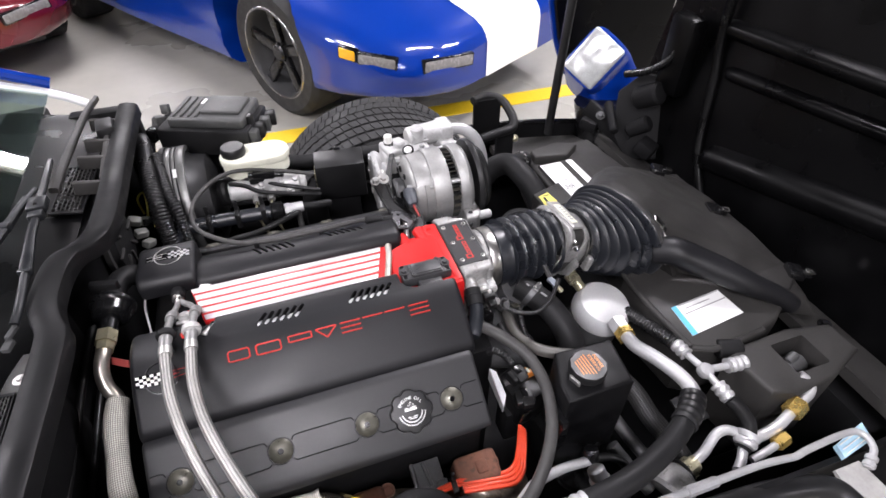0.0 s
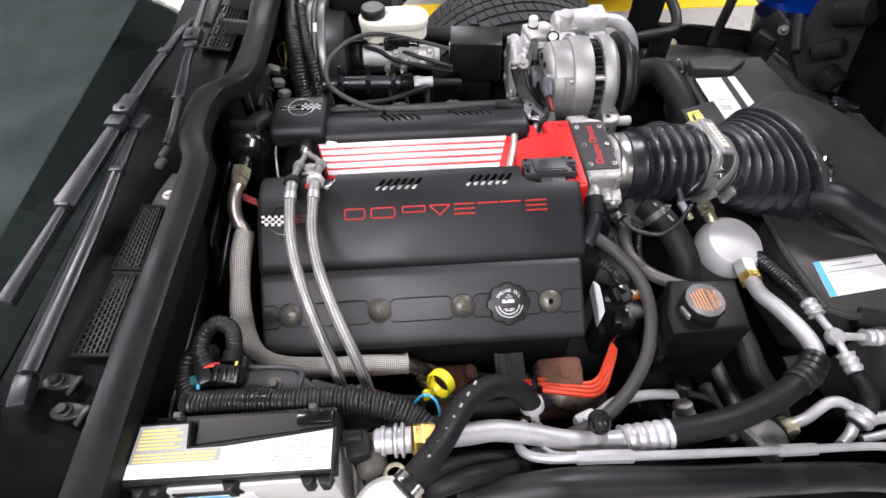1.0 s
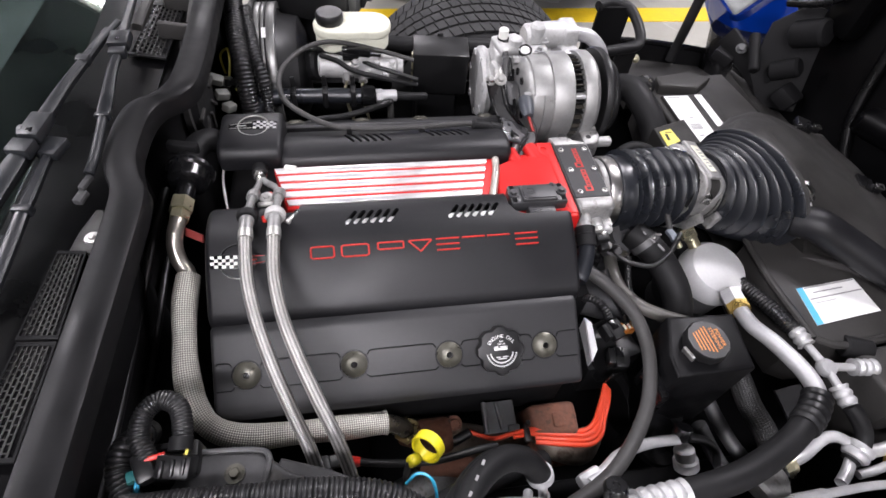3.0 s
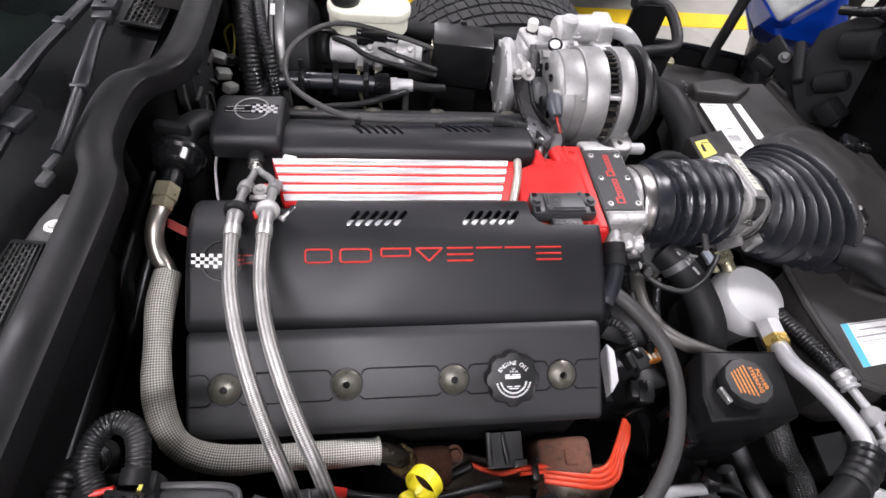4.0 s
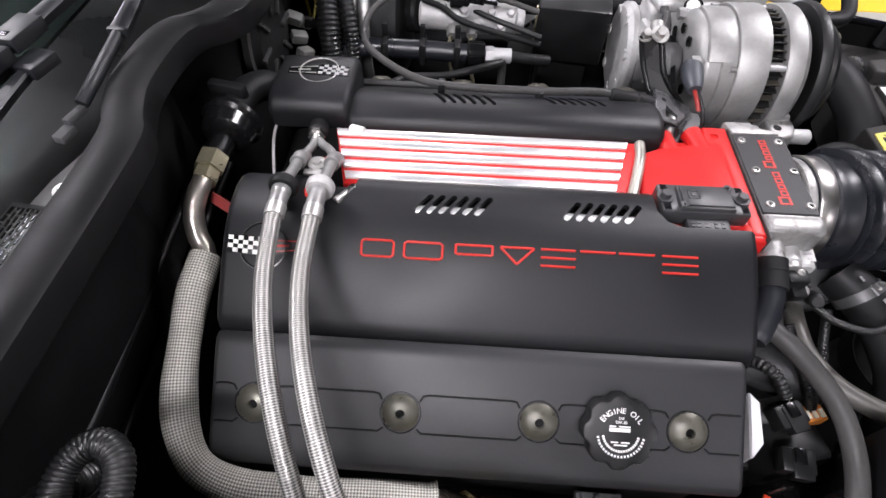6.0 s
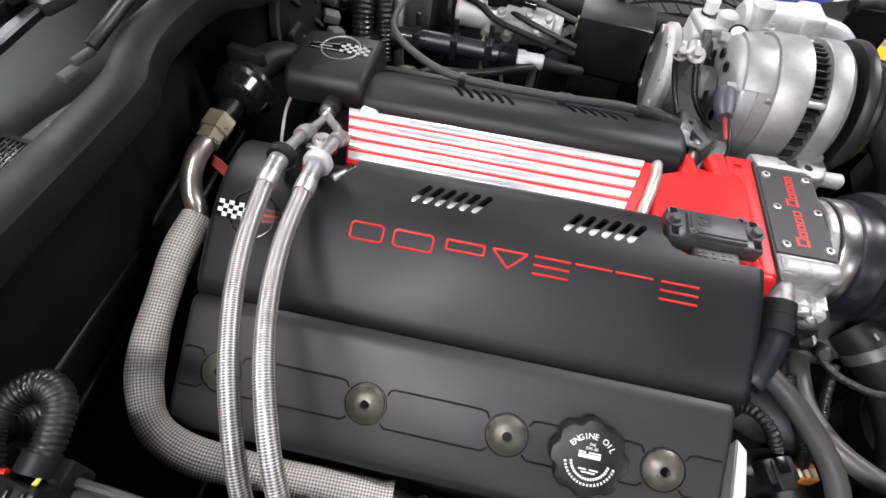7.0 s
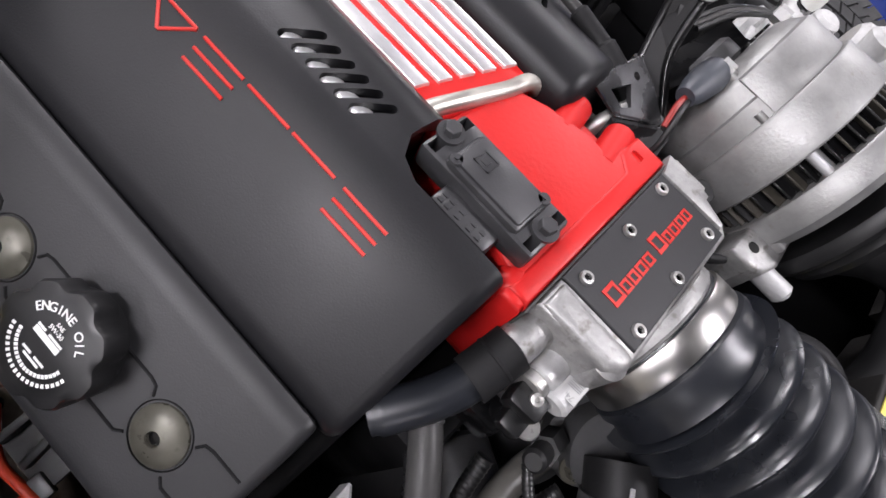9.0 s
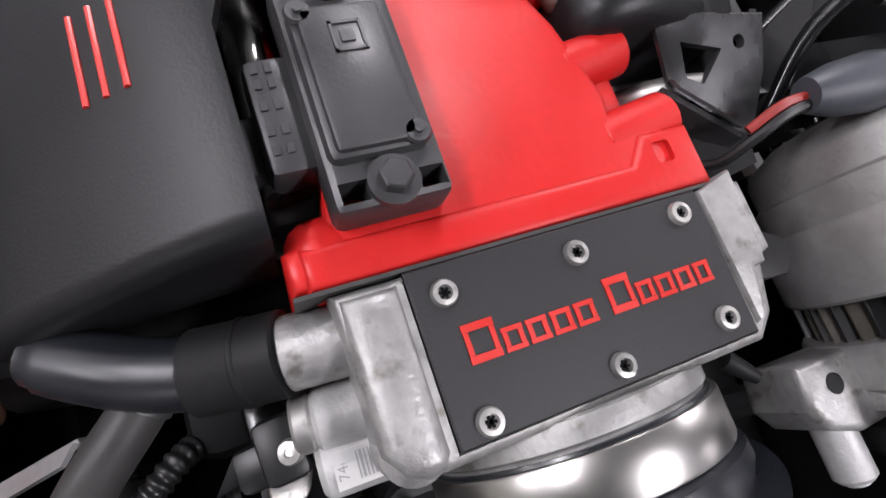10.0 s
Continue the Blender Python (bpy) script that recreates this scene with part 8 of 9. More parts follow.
part("side_terminal", merged(box((0.024, 0.028, 0.024), (-0.066, -0.462, 0.800), (0, 0, 10), 0.006), rod((-0.082, -0.455, 0.806), (-0.060, -0.455, 0.806), 0.008, 12, 0.002)), M_RUBBER, bat, "black side terminal")
part("tray", span(-0.28, -0.06, -0.51, -0.43, 0.56, 0.625, 0.004), M_DARK, bat)
wc = thing("wiring_conduit", (-0.088, -0.414, 0.802), "thick ribbed black wiring conduit along the battery", "conduit", "conduits")
part("ribbed_tube", sweep([(-0.246, -0.404, 0.792), (-0.232, -0.408, 0.800), (-0.199, -0.409, 0.802), (-0.144, -0.412, 0.802), (-0.088, -0.414, 0.802), (-0.043, -0.420, 0.797), (-0.012, -0.432, 0.787), (0.004, -0.446, 0.776), (0.008, -0.456, 0.74)], 0.0140, 20, 40, step=0.00045, radius=pleats(0.0130, 0.0019, 0.0042, sharp=0.5)), M_CONDUIT, wc, smooth=100)
part("tape_wrap", sweep([(0.008, -0.456, 0.74), Vector((0.008, -0.456, 0.74)).lerp(Vector((0.004, -0.446, 0.776)), 0.3), Vector((0.008, -0.456, 0.74)).lerp(Vector((0.004, -0.446, 0.776)), 0.6)], 0.0152, 18, 4), M_RUBBER, wc, "black tape wrapped round its end")
wc = thing("wiring_conduit", (-0.261, -0.351, 0.786), "ribbed black conduit rising beside the cowl wall", "conduit", "conduits")
part("ribbed_tube", sweep([(-0.232, -0.408, 0.782), (-0.249, -0.394, 0.784), (-0.260, -0.372, 0.786), (-0.261, -0.351, 0.786), (-0.258, -0.335, 0.770), (-0.262, -0.320, 0.74)], 0.0120, 20, 40, step=0.00048, radius=pleats(0.0106, 0.0019, 0.0048, sharp=0.5)), M_CONDUIT, wc, smooth=100)
part("tape_wrap", sweep([(-0.262, -0.320, 0.74), Vector((-0.262, -0.320, 0.74)).lerp(Vector((-0.258, -0.335, 0.770)), 0.3), Vector((-0.262, -0.320, 0.74)).lerp(Vector((-0.258, -0.335, 0.770)), 0.6)], 0.0132, 18, 4), M_RUBBER, wc, "black tape wrapped round its end")
wc = thing("wiring_conduit", (-0.228, -0.317, 0.808), "looped ribbed black conduit ending in two plugs", "conduit", "conduits")
part("ribbed_tube", sweep([(-0.234, -0.366, 0.797), (-0.243, -0.347, 0.803), (-0.241, -0.328, 0.806), (-0.228, -0.317, 0.808), (-0.212, -0.325, 0.808), (-0.206, -0.344, 0.805), (-0.207, -0.362, 0.800)], 0.0090, 20, 40, step=0.00036, radius=pleats(0.0084, 0.0013, 0.0031, sharp=0.5)), M_CONDUIT, wc, smooth=100)
part("tape_wrap", sweep([(-0.207, -0.362, 0.800), Vector((-0.207, -0.362, 0.800)).lerp(Vector((-0.206, -0.344, 0.805)), 0.3), Vector((-0.207, -0.362, 0.800)).lerp(Vector((-0.206, -0.344, 0.805)), 0.6)], 0.0102, 18, 4), M_RUBBER, wc, "black tape wrapped round its end")
M_TEAL = mat("dull_teal_plastic", (0.03, 0.16, 0.16), 0.45, var=0.15, scale=60)
plugs = thing("wiring_plug", (-0.22, -0.37, 0.74), "cluster of black wiring plugs with short coloured wires", "plug")
part("plug", box((0.030, 0.020, 0.020), (-0.210, -0.374, 0.795), (20, 0, -10), 0.003), M_BLACK, plugs)
part("plug", box((0.016, 0.026, 0.018), (-0.236, -0.372, 0.795), (10, 0, 25), 0.003), M_BLACK, plugs)
part("plug_body", box((0.044, 0.03, 0.03), (-0.217, -0.364, 0.775), (0, 0, 0), 0.004), M_BLACK, plugs)
for k in range(3):
    part("plug_rib", box((0.0035, 0.014, 0.006), (-0.219 + 0.009 * k, -0.378, 0.8045), (20, 0, -10), 0.001), M_BLACK, plugs)
part("latch", box((0.008, 0.010, 0.008), (-0.246, -0.378, 0.792), (0, 0, 20), 0.001), M_TEAL, plugs, "dull teal latch")
part("red_wire", rod((-0.234, -0.368, 0.803), (-0.218, -0.365, 0.804), 0.0024, 8), M_REDTEXT, plugs, "short red wire")
part("blue_wire", sweep([(-0.240, -0.382, 0.795), (-0.241, -0.390, 0.790), (-0.238, -0.396, 0.78)], 0.0025, 8), M_BLUEWIRE, plugs, "short blue wire")
part("yellow_wire", sweep([(-0.206, -0.352, 0.806), (-0.200, -0.362, 0.804), (-0.204, -0.372, 0.800)], 0.0015, 8), M_YELLOWTAG, plugs)
M_SUPPORT = mat("dusty_grey_black_plastic", (0.042, 0.042, 0.043), 0.45, var=0.3, scale=25, bump=0.1, dirt=(0.05, 0.048, 0.044), dirt_at=0.6, spec=0.4)
sup = thing("support_bracket", (-0.16, -0.38, 0.60), "black moulded support bracket with an olive bolt", "bracket")
part("plate", prism([(-0.225, -0.395), (-0.140, -0.398), (-0.098, -0.392), (-0.120, -0.382), (-0.146, -0.360), (-0.205, -0.355)], 0.70, 0.776, "z", 0.006), M_SUPPORT, sup)
part("wing", prism([(-0.150, -0.402), (-0.098, -0.402), (-0.04, -0.400), (-0.085, -0.378), (-0.13, -0.362)], 0.66, 0.748, "z", 0.004), M_SUPPORT, sup)
part("leg", span(-0.22, -0.12, -0.42, -0.37, 0.56, 0.71, 0.006), M_DARK, sup)
part("raised_rim", merged(sweep([(-0.205, -0.358, 0.777), (-0.148, -0.362, 0.777), (-0.135, -0.372, 0.777), (-0.140, -0.394, 0.777)], 0.003, 8)), M_SUPPORT, sup)
part("bolt", hexbolt((-0.165, -0.381, 0.776), (0, 0, 1), 0.005, 0.004, 0.009), M_OLIVE, sup, "olive bolt")
dip = thing("dipstick", (0.012, -0.349, 0.60), "dipstick with a yellow plastic ring handle", "dipstick")
part("ring", lathe([(0.0150, 0.001), (0.0160, 0), (0.0180, 0), (0.0188, 0.001), (0.0188, 0.013), (0.0180, 0.014), (0.0160, 0.014), (0.0150, 0.013), (0.0150, 0.001)], along((0.0165, -0.3515, 0.6745), (0.0227, -0.3445, 0.6710)), 36), M_YELLOW, dip, "yellow plastic ring handle")
part("hub", box((0.016, 0.013, 0.013), (0.0035, -0.3575, 0.664), (0, 20, 25), 0.004, 3), M_YELLOW, dip)
part("stem", sweep([(0.004, -0.356, 0.669), (-0.004, -0.362, 0.655), (-0.006, -0.365, 0.60)], 0.004, 8), M_GREY, dip)
single("blue_wire", sweep([(-0.012, -0.404, 0.755), (0.0, -0.398, 0.762), (0.012, -0.404, 0.760), (0.016, -0.418, 0.75), (0.012, -0.43, 0.74)], 0.0016, 8), M_BLUEWIRE, "thin bright blue wire arched over the lines", "wire", "wires")
single("black_lead", sweep([(-0.062, -0.340, 0.627), (-0.045, -0.344, 0.628), (-0.018, -0.351, 0.638), (0.03, -0.356, 0.644), (0.08, -0.348, 0.638), (0.11, -0.342, 0.625)], 0.0045, 10), M_BLACK, "thin black lead from a red clamp", "cable", "cables")

# spark plug leads
lead_way = [(0.083, -0.311, 0.597), (0.113, -0.325, 0.599), (0.140, -0.323, 0.603), (0.169, -0.321, 0.602), (0.213, -0.327, 0.598), (0.240, -0.328, 0.595), (0.257, -0.319, 0.594), (0.269, -0.302, 0.597), (0.279, -0.285, 0.602), (0.286, -0.272, 0.606)]
for k in range(4):
    off = [(x + 0.0015 * k * (i > 4), y - 0.0060 * k * min(1.0, 0.4 + 0.15 * i) + 0.0012 * k * max(0, i - 6), z - 0.0015 * k * (i % 2)) for i, (x, y, z) in enumerate(lead_way)][(0, 2, 3, 3)[k]:]
    single("plug_lead", sweep(off, 0.0032, 10), M_REDWIRE, "orange-red spark plug lead under the valve cover", "plug lead", "plug leads")
ps = thing("plug_boot", (0.10, -0.33, 0.57), "black boot and clip of a spark plug lead", "plug lead")
part("boot", rod((0.058, -0.322, 0.590), (0.086, -0.312, 0.597), 0.0065, 12, 0.002), M_BLACK, ps)
part("clip", merged(box((0.008, 0.022, 0.012), (0.158, -0.325, 0.603), (10, 0, 0), 0.002), box((0.005, 0.006, 0.026), (0.158, -0.318, 0.612), (0, 0, 0), 0.001), rod((0.158, -0.340, 0.592), (0.158, -0.348, 0.575), 0.004, 10)), M_BLACK, ps)
part("bracket", merged(box((0.044, 0.040, 0.004), (0.125, -0.300, 0.606), (18, 0, 0), 0.001), box((0.006, 0.040, 0.010), (0.106, -0.300, 0.609), (18, 0, 0), 0.002), box((0.006, 0.036, 0.008), (0.125, -0.300, 0.610), (18, 0, 8), 0.002), box((0.016, 0.014, 0.006), (0.143, -0.318, 0.602), (18, 0, 0), 0.002)), M_GREY, ps, "grey steel slotted bracket")

# ---- air conditioning lines ----
M_OLIVERUBBER = mat("dusty_olive_rubber", (0.050, 0.047, 0.036), 0.6, var=0.35, scale=60, bump=0.3)
ac = thing("refrigerant_line", (0.25, -0.44, 0.60), "aluminium refrigerant pipe with a black rubber section and crimped ends", "pipe", "refrigerant lines")
part("pipe", sweep([(0.521, -0.196, 0.638), (0.519, -0.225, 0.646), (0.525, -0.262, 0.660), (0.533, -0.308, 0.670), (0.527, -0.342, 0.678), (0.505, -0.366, 0.683)], 0.0115, 18), M_ALU, ac)
part("rubber_hose", sweep([(0.512, -0.360, 0.682), (0.489, -0.376, 0.685), (0.436, -0.404, 0.690), (0.359, -0.430, 0.700), (0.274, -0.442, 0.705)], 0.0152, 18), M_RUBBER, ac, "thick black rubber hose")
part("cuff", sweep([(0.520, -0.351, 0.681), (0.500, -0.369, 0.684), (0.474, -0.385, 0.687)], 0.0205, 18, 10, step=0.00217, radius=pleats(0.0178, 0.0014, 0.013)), M_BLACK, ac)
part("crimp", sweep([(0.284, -0.441, 0.705), (0.255, -0.443, 0.705), (0.226, -0.445, 0.706)], 0.018, 20, 24, step=0.00197, radius=pleats(0.0160, 0.0022, 0.0118, sharp=0.6)), M_ALU, ac, "crimped aluminium ferrule")
part("pipe", sweep([(0.230, -0.445, 0.706), (0.196, -0.448, 0.714), (0.158, -0.446, 0.722), (0.117, -0.441, 0.736), (0.077, -0.439, 0.751), (0.043, -0.446, 0.767), (0.005, -0.454, 0.786)], 0.0118, 18), M_ALU, ac)
part("port", rod((0.196, -0.446, 0.722), (0.194, -0.434, 0.744), 0.0095, 16, 0.001), M_ALU, ac)
part("port_cap", lathe([(0, 0), (0.0115, 0), (0.0125, 0.003), (0.0125, 0.014), (0.010, 0.018), (0.004, 0.018), (0.003, 0.016), (0, 0.016)], along((0.195, -0.438, 0.734), (0.193, -0.428, 0.754)), 18), M_GLOSSBLACK, ac, "black valve cap")
part("brass_nut", merged(rod((0.008, -0.454, 0.785), (-0.006, -0.4545, 0.788), 0.0185, 6, 0.0015), rod((-0.005, -0.4545, 0.788), (-0.014, -0.455, 0.790), 0.0170, 6, 0.0015)), M_BRASS, ac, "yellow brass hex nut")
part("silver_nut", merged(rod((-0.014, -0.455, 0.790), (-0.021, -0.455, 0.790), 0.0130, 20, 0.001), rod((-0.021, -0.455, 0.790), (-0.0245, -0.455, 0.790), 0.0172, 24, 0.001), rod((-0.0245, -0.455, 0.790), (-0.028, -0.455, 0.790), 0.0130, 20), rod((-0.028, -0.455, 0.790), (-0.0315, -0.455, 0.790), 0.0168, 24, 0.001), rod((-0.0315, -0.455, 0.790), (-0.052, -0.455, 0.790), 0.0128, 20, 0.002), rod((-0.040, -0.455, 0.790), (-0.045, -0.455, 0.790), 0.0150, 20, 0.001)), M_ALU, ac, "bare metal collars and nuts")
part("clutter_clamp", merged(box((0.030, 0.044, 0.034), (-0.056, -0.466, 0.779), (0, 10, 8), 0.012, 4), box((0.02, 0.02, 0.04), (-0.052, -0.488, 0.757), (0, 0, 0), 0.007, 3)), M_OLIVERUBBER, ac, "dusty olive rubber clamp")
acc = thing("accumulator", (0.49, -0.13, 0.50), "dull aluminium accumulator can with brass and steel fittings", "canister")
# body below the dome takes a darker grey to imitate its dark reflections
part("can", lathe([(0, 0.0), (0.042, 0.0), (0.050, 0.008), (0.0505, 0.122), (0, 0.122)], along((0.524, -0.079, 0.475), (0.538, -0.110, 0.642)), 48), M_GREY, acc, "can body, coloured darker grey for the dark its sides reflect")
part("dome", lathe([(0, 0.118), (0.0525, 0.118), (0.0545, 0.122), (0.0545, 0.136), (0.052, 0.147), (0.046, 0.155), (0.030, 0.159), (0, 0.160)], along((0.524, -0.079, 0.475), (0.538, -0.110, 0.642)), 48), M_CAN, acc, "pale matt aluminium dome")
part("inlet", merged(rod((0.508, -0.068, 0.635), (0.498, -0.048, 0.648), 0.010, 16, 0.001), rod((0.501, -0.055, 0.643), (0.493, -0.040, 0.654), 0.013, 6)), M_PALEBRASS, acc, "yellowed brass inlet")
part("outlet_nut", rod((0.524, -0.158, 0.634), (0.523, -0.182, 0.634), 0.0165, 6), M_ALU, acc, "bare metal hex nut")
part("outlet_ring", merged(rod((0.523, -0.182, 0.634), (0.522, -0.196, 0.636), 0.0170, 6)), M_BRASS, acc, "yellow brass ring nut")
part("strap", lathe([(0.0500, 0.05), (0.0525, 0.05), (0.0525, 0.075), (0.0500, 0.075)], along((0.517, -0.078, 0.475), (0.530, -0.108, 0.642)), 48), M_BLACK, acc)
M_TANK = mat("semi_gloss_black_plastic", (0.0045, 0.0045, 0.0050), 0.44, var=0.2, scale=24, bump=0.06, spec=0.18)
psr = thing("steering_reservoir", (0.38, -0.27, 0.50), "black power steering reservoir with orange-printed cap", "reservoir")
part("tank", prism([(0.352, -0.232), (0.446, -0.236), (0.436, -0.314), (0.330, -0.316), (0.332, -0.285)], 0.53, 0.712, "z", 0.005), M_TANK, psr)
capm = pose(0.377, -0.280, 0.712, 0, 0, 20)
cp = part("cap", lathe([(0, 0), (0.020, 0), (0.020, 0.006), (0.0275, 0.007), (0.028, 0.018), (0.026, 0.021), (0, 0.021)], capm, 12), M_BLACK, psr, "black eight-sided cap")
lt = capm @ Matrix.Translation((0, 0, 0.0212)) @ Matrix.Rotation(radians(-106), 4, "Z")
part("cap_print", merged(lettering("POWER", 0.0070, lt @ Matrix.Translation((0, 0.0155, 0)), 0.0002), lettering("STEERING", 0.0068, lt @ Matrix.Translation((0, 0.0085, 0)), 0.0002)), M_ORANGE, cp, "orange printed words")
cap_quad = [lt @ Vector(p) for p in ((-0.020, -0.017, 0), (0.020, -0.017, 0), (0.020, 0.004, 0), (-0.020, 0.004, 0))]
cbars = [word_rows(cap_quad, [(0.05 + 0.04 * k, 0.95 - 0.04 * k, 0.86 - 0.21 * k, 0.94 - 0.21 * k) for k in range(5)], 4, 0.0002)]
part("cap_clip", box((0.004, 0.018, 0.012), (0.3515, -0.290, 0.7190), (0, -15, 20), 0.001), M_FIT, cp, "pale metal clip under the cap")
part("cap_bars", merged(*cbars), M_ORANGE, cp, "orange small print")
part("side_handle", merged(box((0.012, 0.05, 0.012), (0.327, -0.300, 0.668), (0, 0, 0), 0.003), box((0.012, 0.012, 0.05), (0.327, -0.32, 0.645), (0, 0, 0), 0.003), box((0.012, 0.012, 0.05), (0.327, -0.28, 0.645), (0, 0, 0), 0.003)), M_GLOSSBLACK, psr)
part("pump", rod((0.33, -0.275, 0.52), (0.42, -0.275, 0.52), 0.05, 24, 0.008), M_DARK, psr)

hh = thing("heater_hose", (0.30, -0.33, 0.62), "dark grey rubber hose arching round the engine front", "hose", "hoses")
part("hose", sweep([(0.246, -0.146, 0.722), (0.262, -0.156, 0.722), (0.280, -0.174, 0.719), (0.300, -0.194, 0.709), (0.318, -0.220, 0.697), (0.325, -0.255, 0.683), (0.319, -0.292, 0.672), (0.300, -0.332, 0.666), (0.266, -0.372, 0.663), (0.222, -0.406, 0.668), (0.165, -0.432, 0.678), (0.12, -0.452, 0.68)], 0.0090, 16, 8), M_HOSE, hh)
part("end_clamp", lathe([(0.0094, 0), (0.0108, 0.0004), (0.0108, 0.0066), (0.0094, 0.007)], along((0.258, -0.1535, 0.722), (0.270, -0.164, 0.7206)), 24), M_GREY, hh, "dull steel hose clamp")
# dark grey hose lightened in colour for the accumulator's reflection on its top
M_HOSE_REFLECT = mat("hose_with_can_reflection", (0.090, 0.086, 0.078), 0.42, var=0.2, scale=30, bump=0.1, spec=0.4)
single("heater_hose", sweep([(0.352, -0.070, 0.648), (0.340, -0.098, 0.656), (0.334, -0.124, 0.660), (0.3355, -0.153, 0.660), (0.352, -0.182, 0.660), (0.378, -0.2015, 0.660), (0.408, -0.216, 0.660), (0.435, -0.228, 0.660)], 0.0098, 14, 8), M_HOSE_REFLECT, "dark grey hose behind the steering reservoir, coloured paler for the can's reflection", "hose", "hoses")
rh = thing("radiator_hose", (0.40, -0.13, 0.50), "thick black radiator hose with printed marks", "hose", "hoses")
part("hose", sweep([(0.366, -0.078, 0.700), (0.385, -0.105, 0.695), (0.405, -0.135, 0.680), (0.418, -0.175, 0.655), (0.420, -0.205, 0.61), (0.42, -0.215, 0.56)], 0.0215, 20), M_RUBBER, rh)
part("clamp", lathe([(0.0215, 0), (0.0232, 0), (0.0232, 0.010), (0.0215, 0.010)], along((0.378, -0.095, 0.698), (0.395, -0.12, 0.687)), 28), M_GREY, rh, "dull metal clamp band")
for u, w, h in ((0.372, 0.006, 0.004), (0.381, 0.009, 0.005), (0.390, 0.012, 0.006)):
    part("patch", box((w, h, 0.0012), (u, -0.0885 - (u - 0.366) * 1.35, 0.7195 - (u - 0.372) * 0.30), (-22, 12, -58), 0.0004), M_PRINT, rh, "faded grey printed patch")
part("clamp_ear", merged(rod((0.380, -0.104, 0.7195), (0.378, -0.112, 0.7265), 0.0016, 8), rod((0.388, -0.100, 0.7195), (0.390, -0.107, 0.7270), 0.0016, 8)), M_FIT, rh, "bare wire clamp ears")
part("print", merged(*[box((0.005, 0.003, 0.0006), (0.380 + 0.009 * k, -0.105 - 0.006 * k, 0.7175 - 0.004 * k), (-18, 12, -60), 0) for k in range(3)]), M_PRINT, rh)
single("sensor_lead", sweep([(0.318, -0.128, 0.715), (0.335, -0.142, 0.712), (0.365, -0.150, 0.712), (0.395, -0.135, 0.714), (0.418, -0.112, 0.716), (0.43, -0.098, 0.715)], 0.0038, 12, 16, step=0.00067, radius=pleats(0.0034, 0.0004, 0.0026)), M_CONDUIT, "thin ribbed lead crossing the radiator hose", "cable", "cables")
M_PALEPLUG = mat("pale_grey_plug", (0.17, 0.19, 0.22), 0.45, var=0.12, scale=60)
sp = thing("sensor_plug", (0.42, -0.09, 0.66), "pale grey sensor plug on a black lead", "plug")
part("plug", merged(box((0.010, 0.018, 0.010), (0.4195, -0.095, 0.710), (10, -20, 18), 0.002), box((0.013, 0.005, 0.011), (0.4230, -0.102, 0.709), (10, -20, 18), 0.001)), M_PALEPLUG, sp, "pale grey plastic plug")
part("tail", rod((0.4185, -0.088, 0.714), (0.414, -0.070, 0.730), 0.0042, 10, 0.001), M_HOSE, sp)
part("clip", rod((0.425, -0.106, 0.706), (0.430, -0.114, 0.700), 0.0045, 10, 0.001), M_PALEBRASS, sp)
ig = thing("ignition_module", (0.30, -0.20, 0.52), "black ignition parts with an orange plug and a pale metal tag", "module")
part("tag", merged(slab([(0.2640, -0.196, 0.664), (0.2715, -0.203, 0.661), (0.2765, -0.234, 0.640), (0.2700, -0.244, 0.626)], 0.0025), slab([(0.2640, -0.196, 0.664), (0.2700, -0.244, 0.626), (0.2690, -0.245, 0.612), (0.2630, -0.198, 0.640)], 0.0020)), M_ALU, ig, "pale folded metal tag")
part("body", box((0.06, 0.05, 0.07), (0.318, -0.222, 0.590), (0, 0, 15), 0.008), M_BLACK, ig)
part("coil", rod((0.29, -0.20, 0.61), (0.325, -0.195, 0.63), 0.016, 18, 0.004), M_BLACK, ig)
for (cx, cy, cz), turn in (((0.308, -0.206, 0.638), 20), ((0.301, -0.249, 0.638), -8), ((0.366, -0.241, 0.638), 30)):
    con = part("connector", merged(box((0.030, 0.022, 0.020), (cx, cy, cz), (8, 0, turn), 0.003), box((0.018, 0.026, 0.014), (cx + 0.002, cy - 0.004, cz + 0.004), (8, 0, turn), 0.002)), M_BLACK, ig, "black plastic connector")
    part("latch", box((0.010, 0.014, 0.004), (cx, cy + 0.002, cz + 0.0125), (8, 0, turn), 0.001), M_GLOSSBLACK, con)
op = part("orange_plug", box((0.024, 0.016, 0.016), (0.337, -0.200, 0.628), (0, 0, 12), 0.002), M_ORANGE, ig, "orange plug with cream tabs")
for k in range(3):
    part("plug_tab", box((0.004, 0.008, 0.003), (0.330 + 0.007 * k, -0.203 + 0.0015 * k, 0.6372), (0, 0, 12), 0.0006), M_CREAM, op)
part("ribbed_lead", sweep([(0.276, -0.150, 0.640), (0.284, -0.163, 0.660), (0.296, -0.178, 0.662), (0.306, -0.192, 0.650)], 0.006, 12, 20, step=0.00075, radius=pleats(0.0058, 0.0014, 0.0045)), M_CONDUIT, ig, "short ribbed black lead", 100)
part("post", span(0.28, 0.33, -0.24, -0.20, 0.50, 0.58, 0.006), M_DARK, ig)
part("steel_clip", box((0.02, 0.004, 0.02), (0.296, -0.268, 0.618), (0, 20, 10), 0.001), M_STEEL, ig)

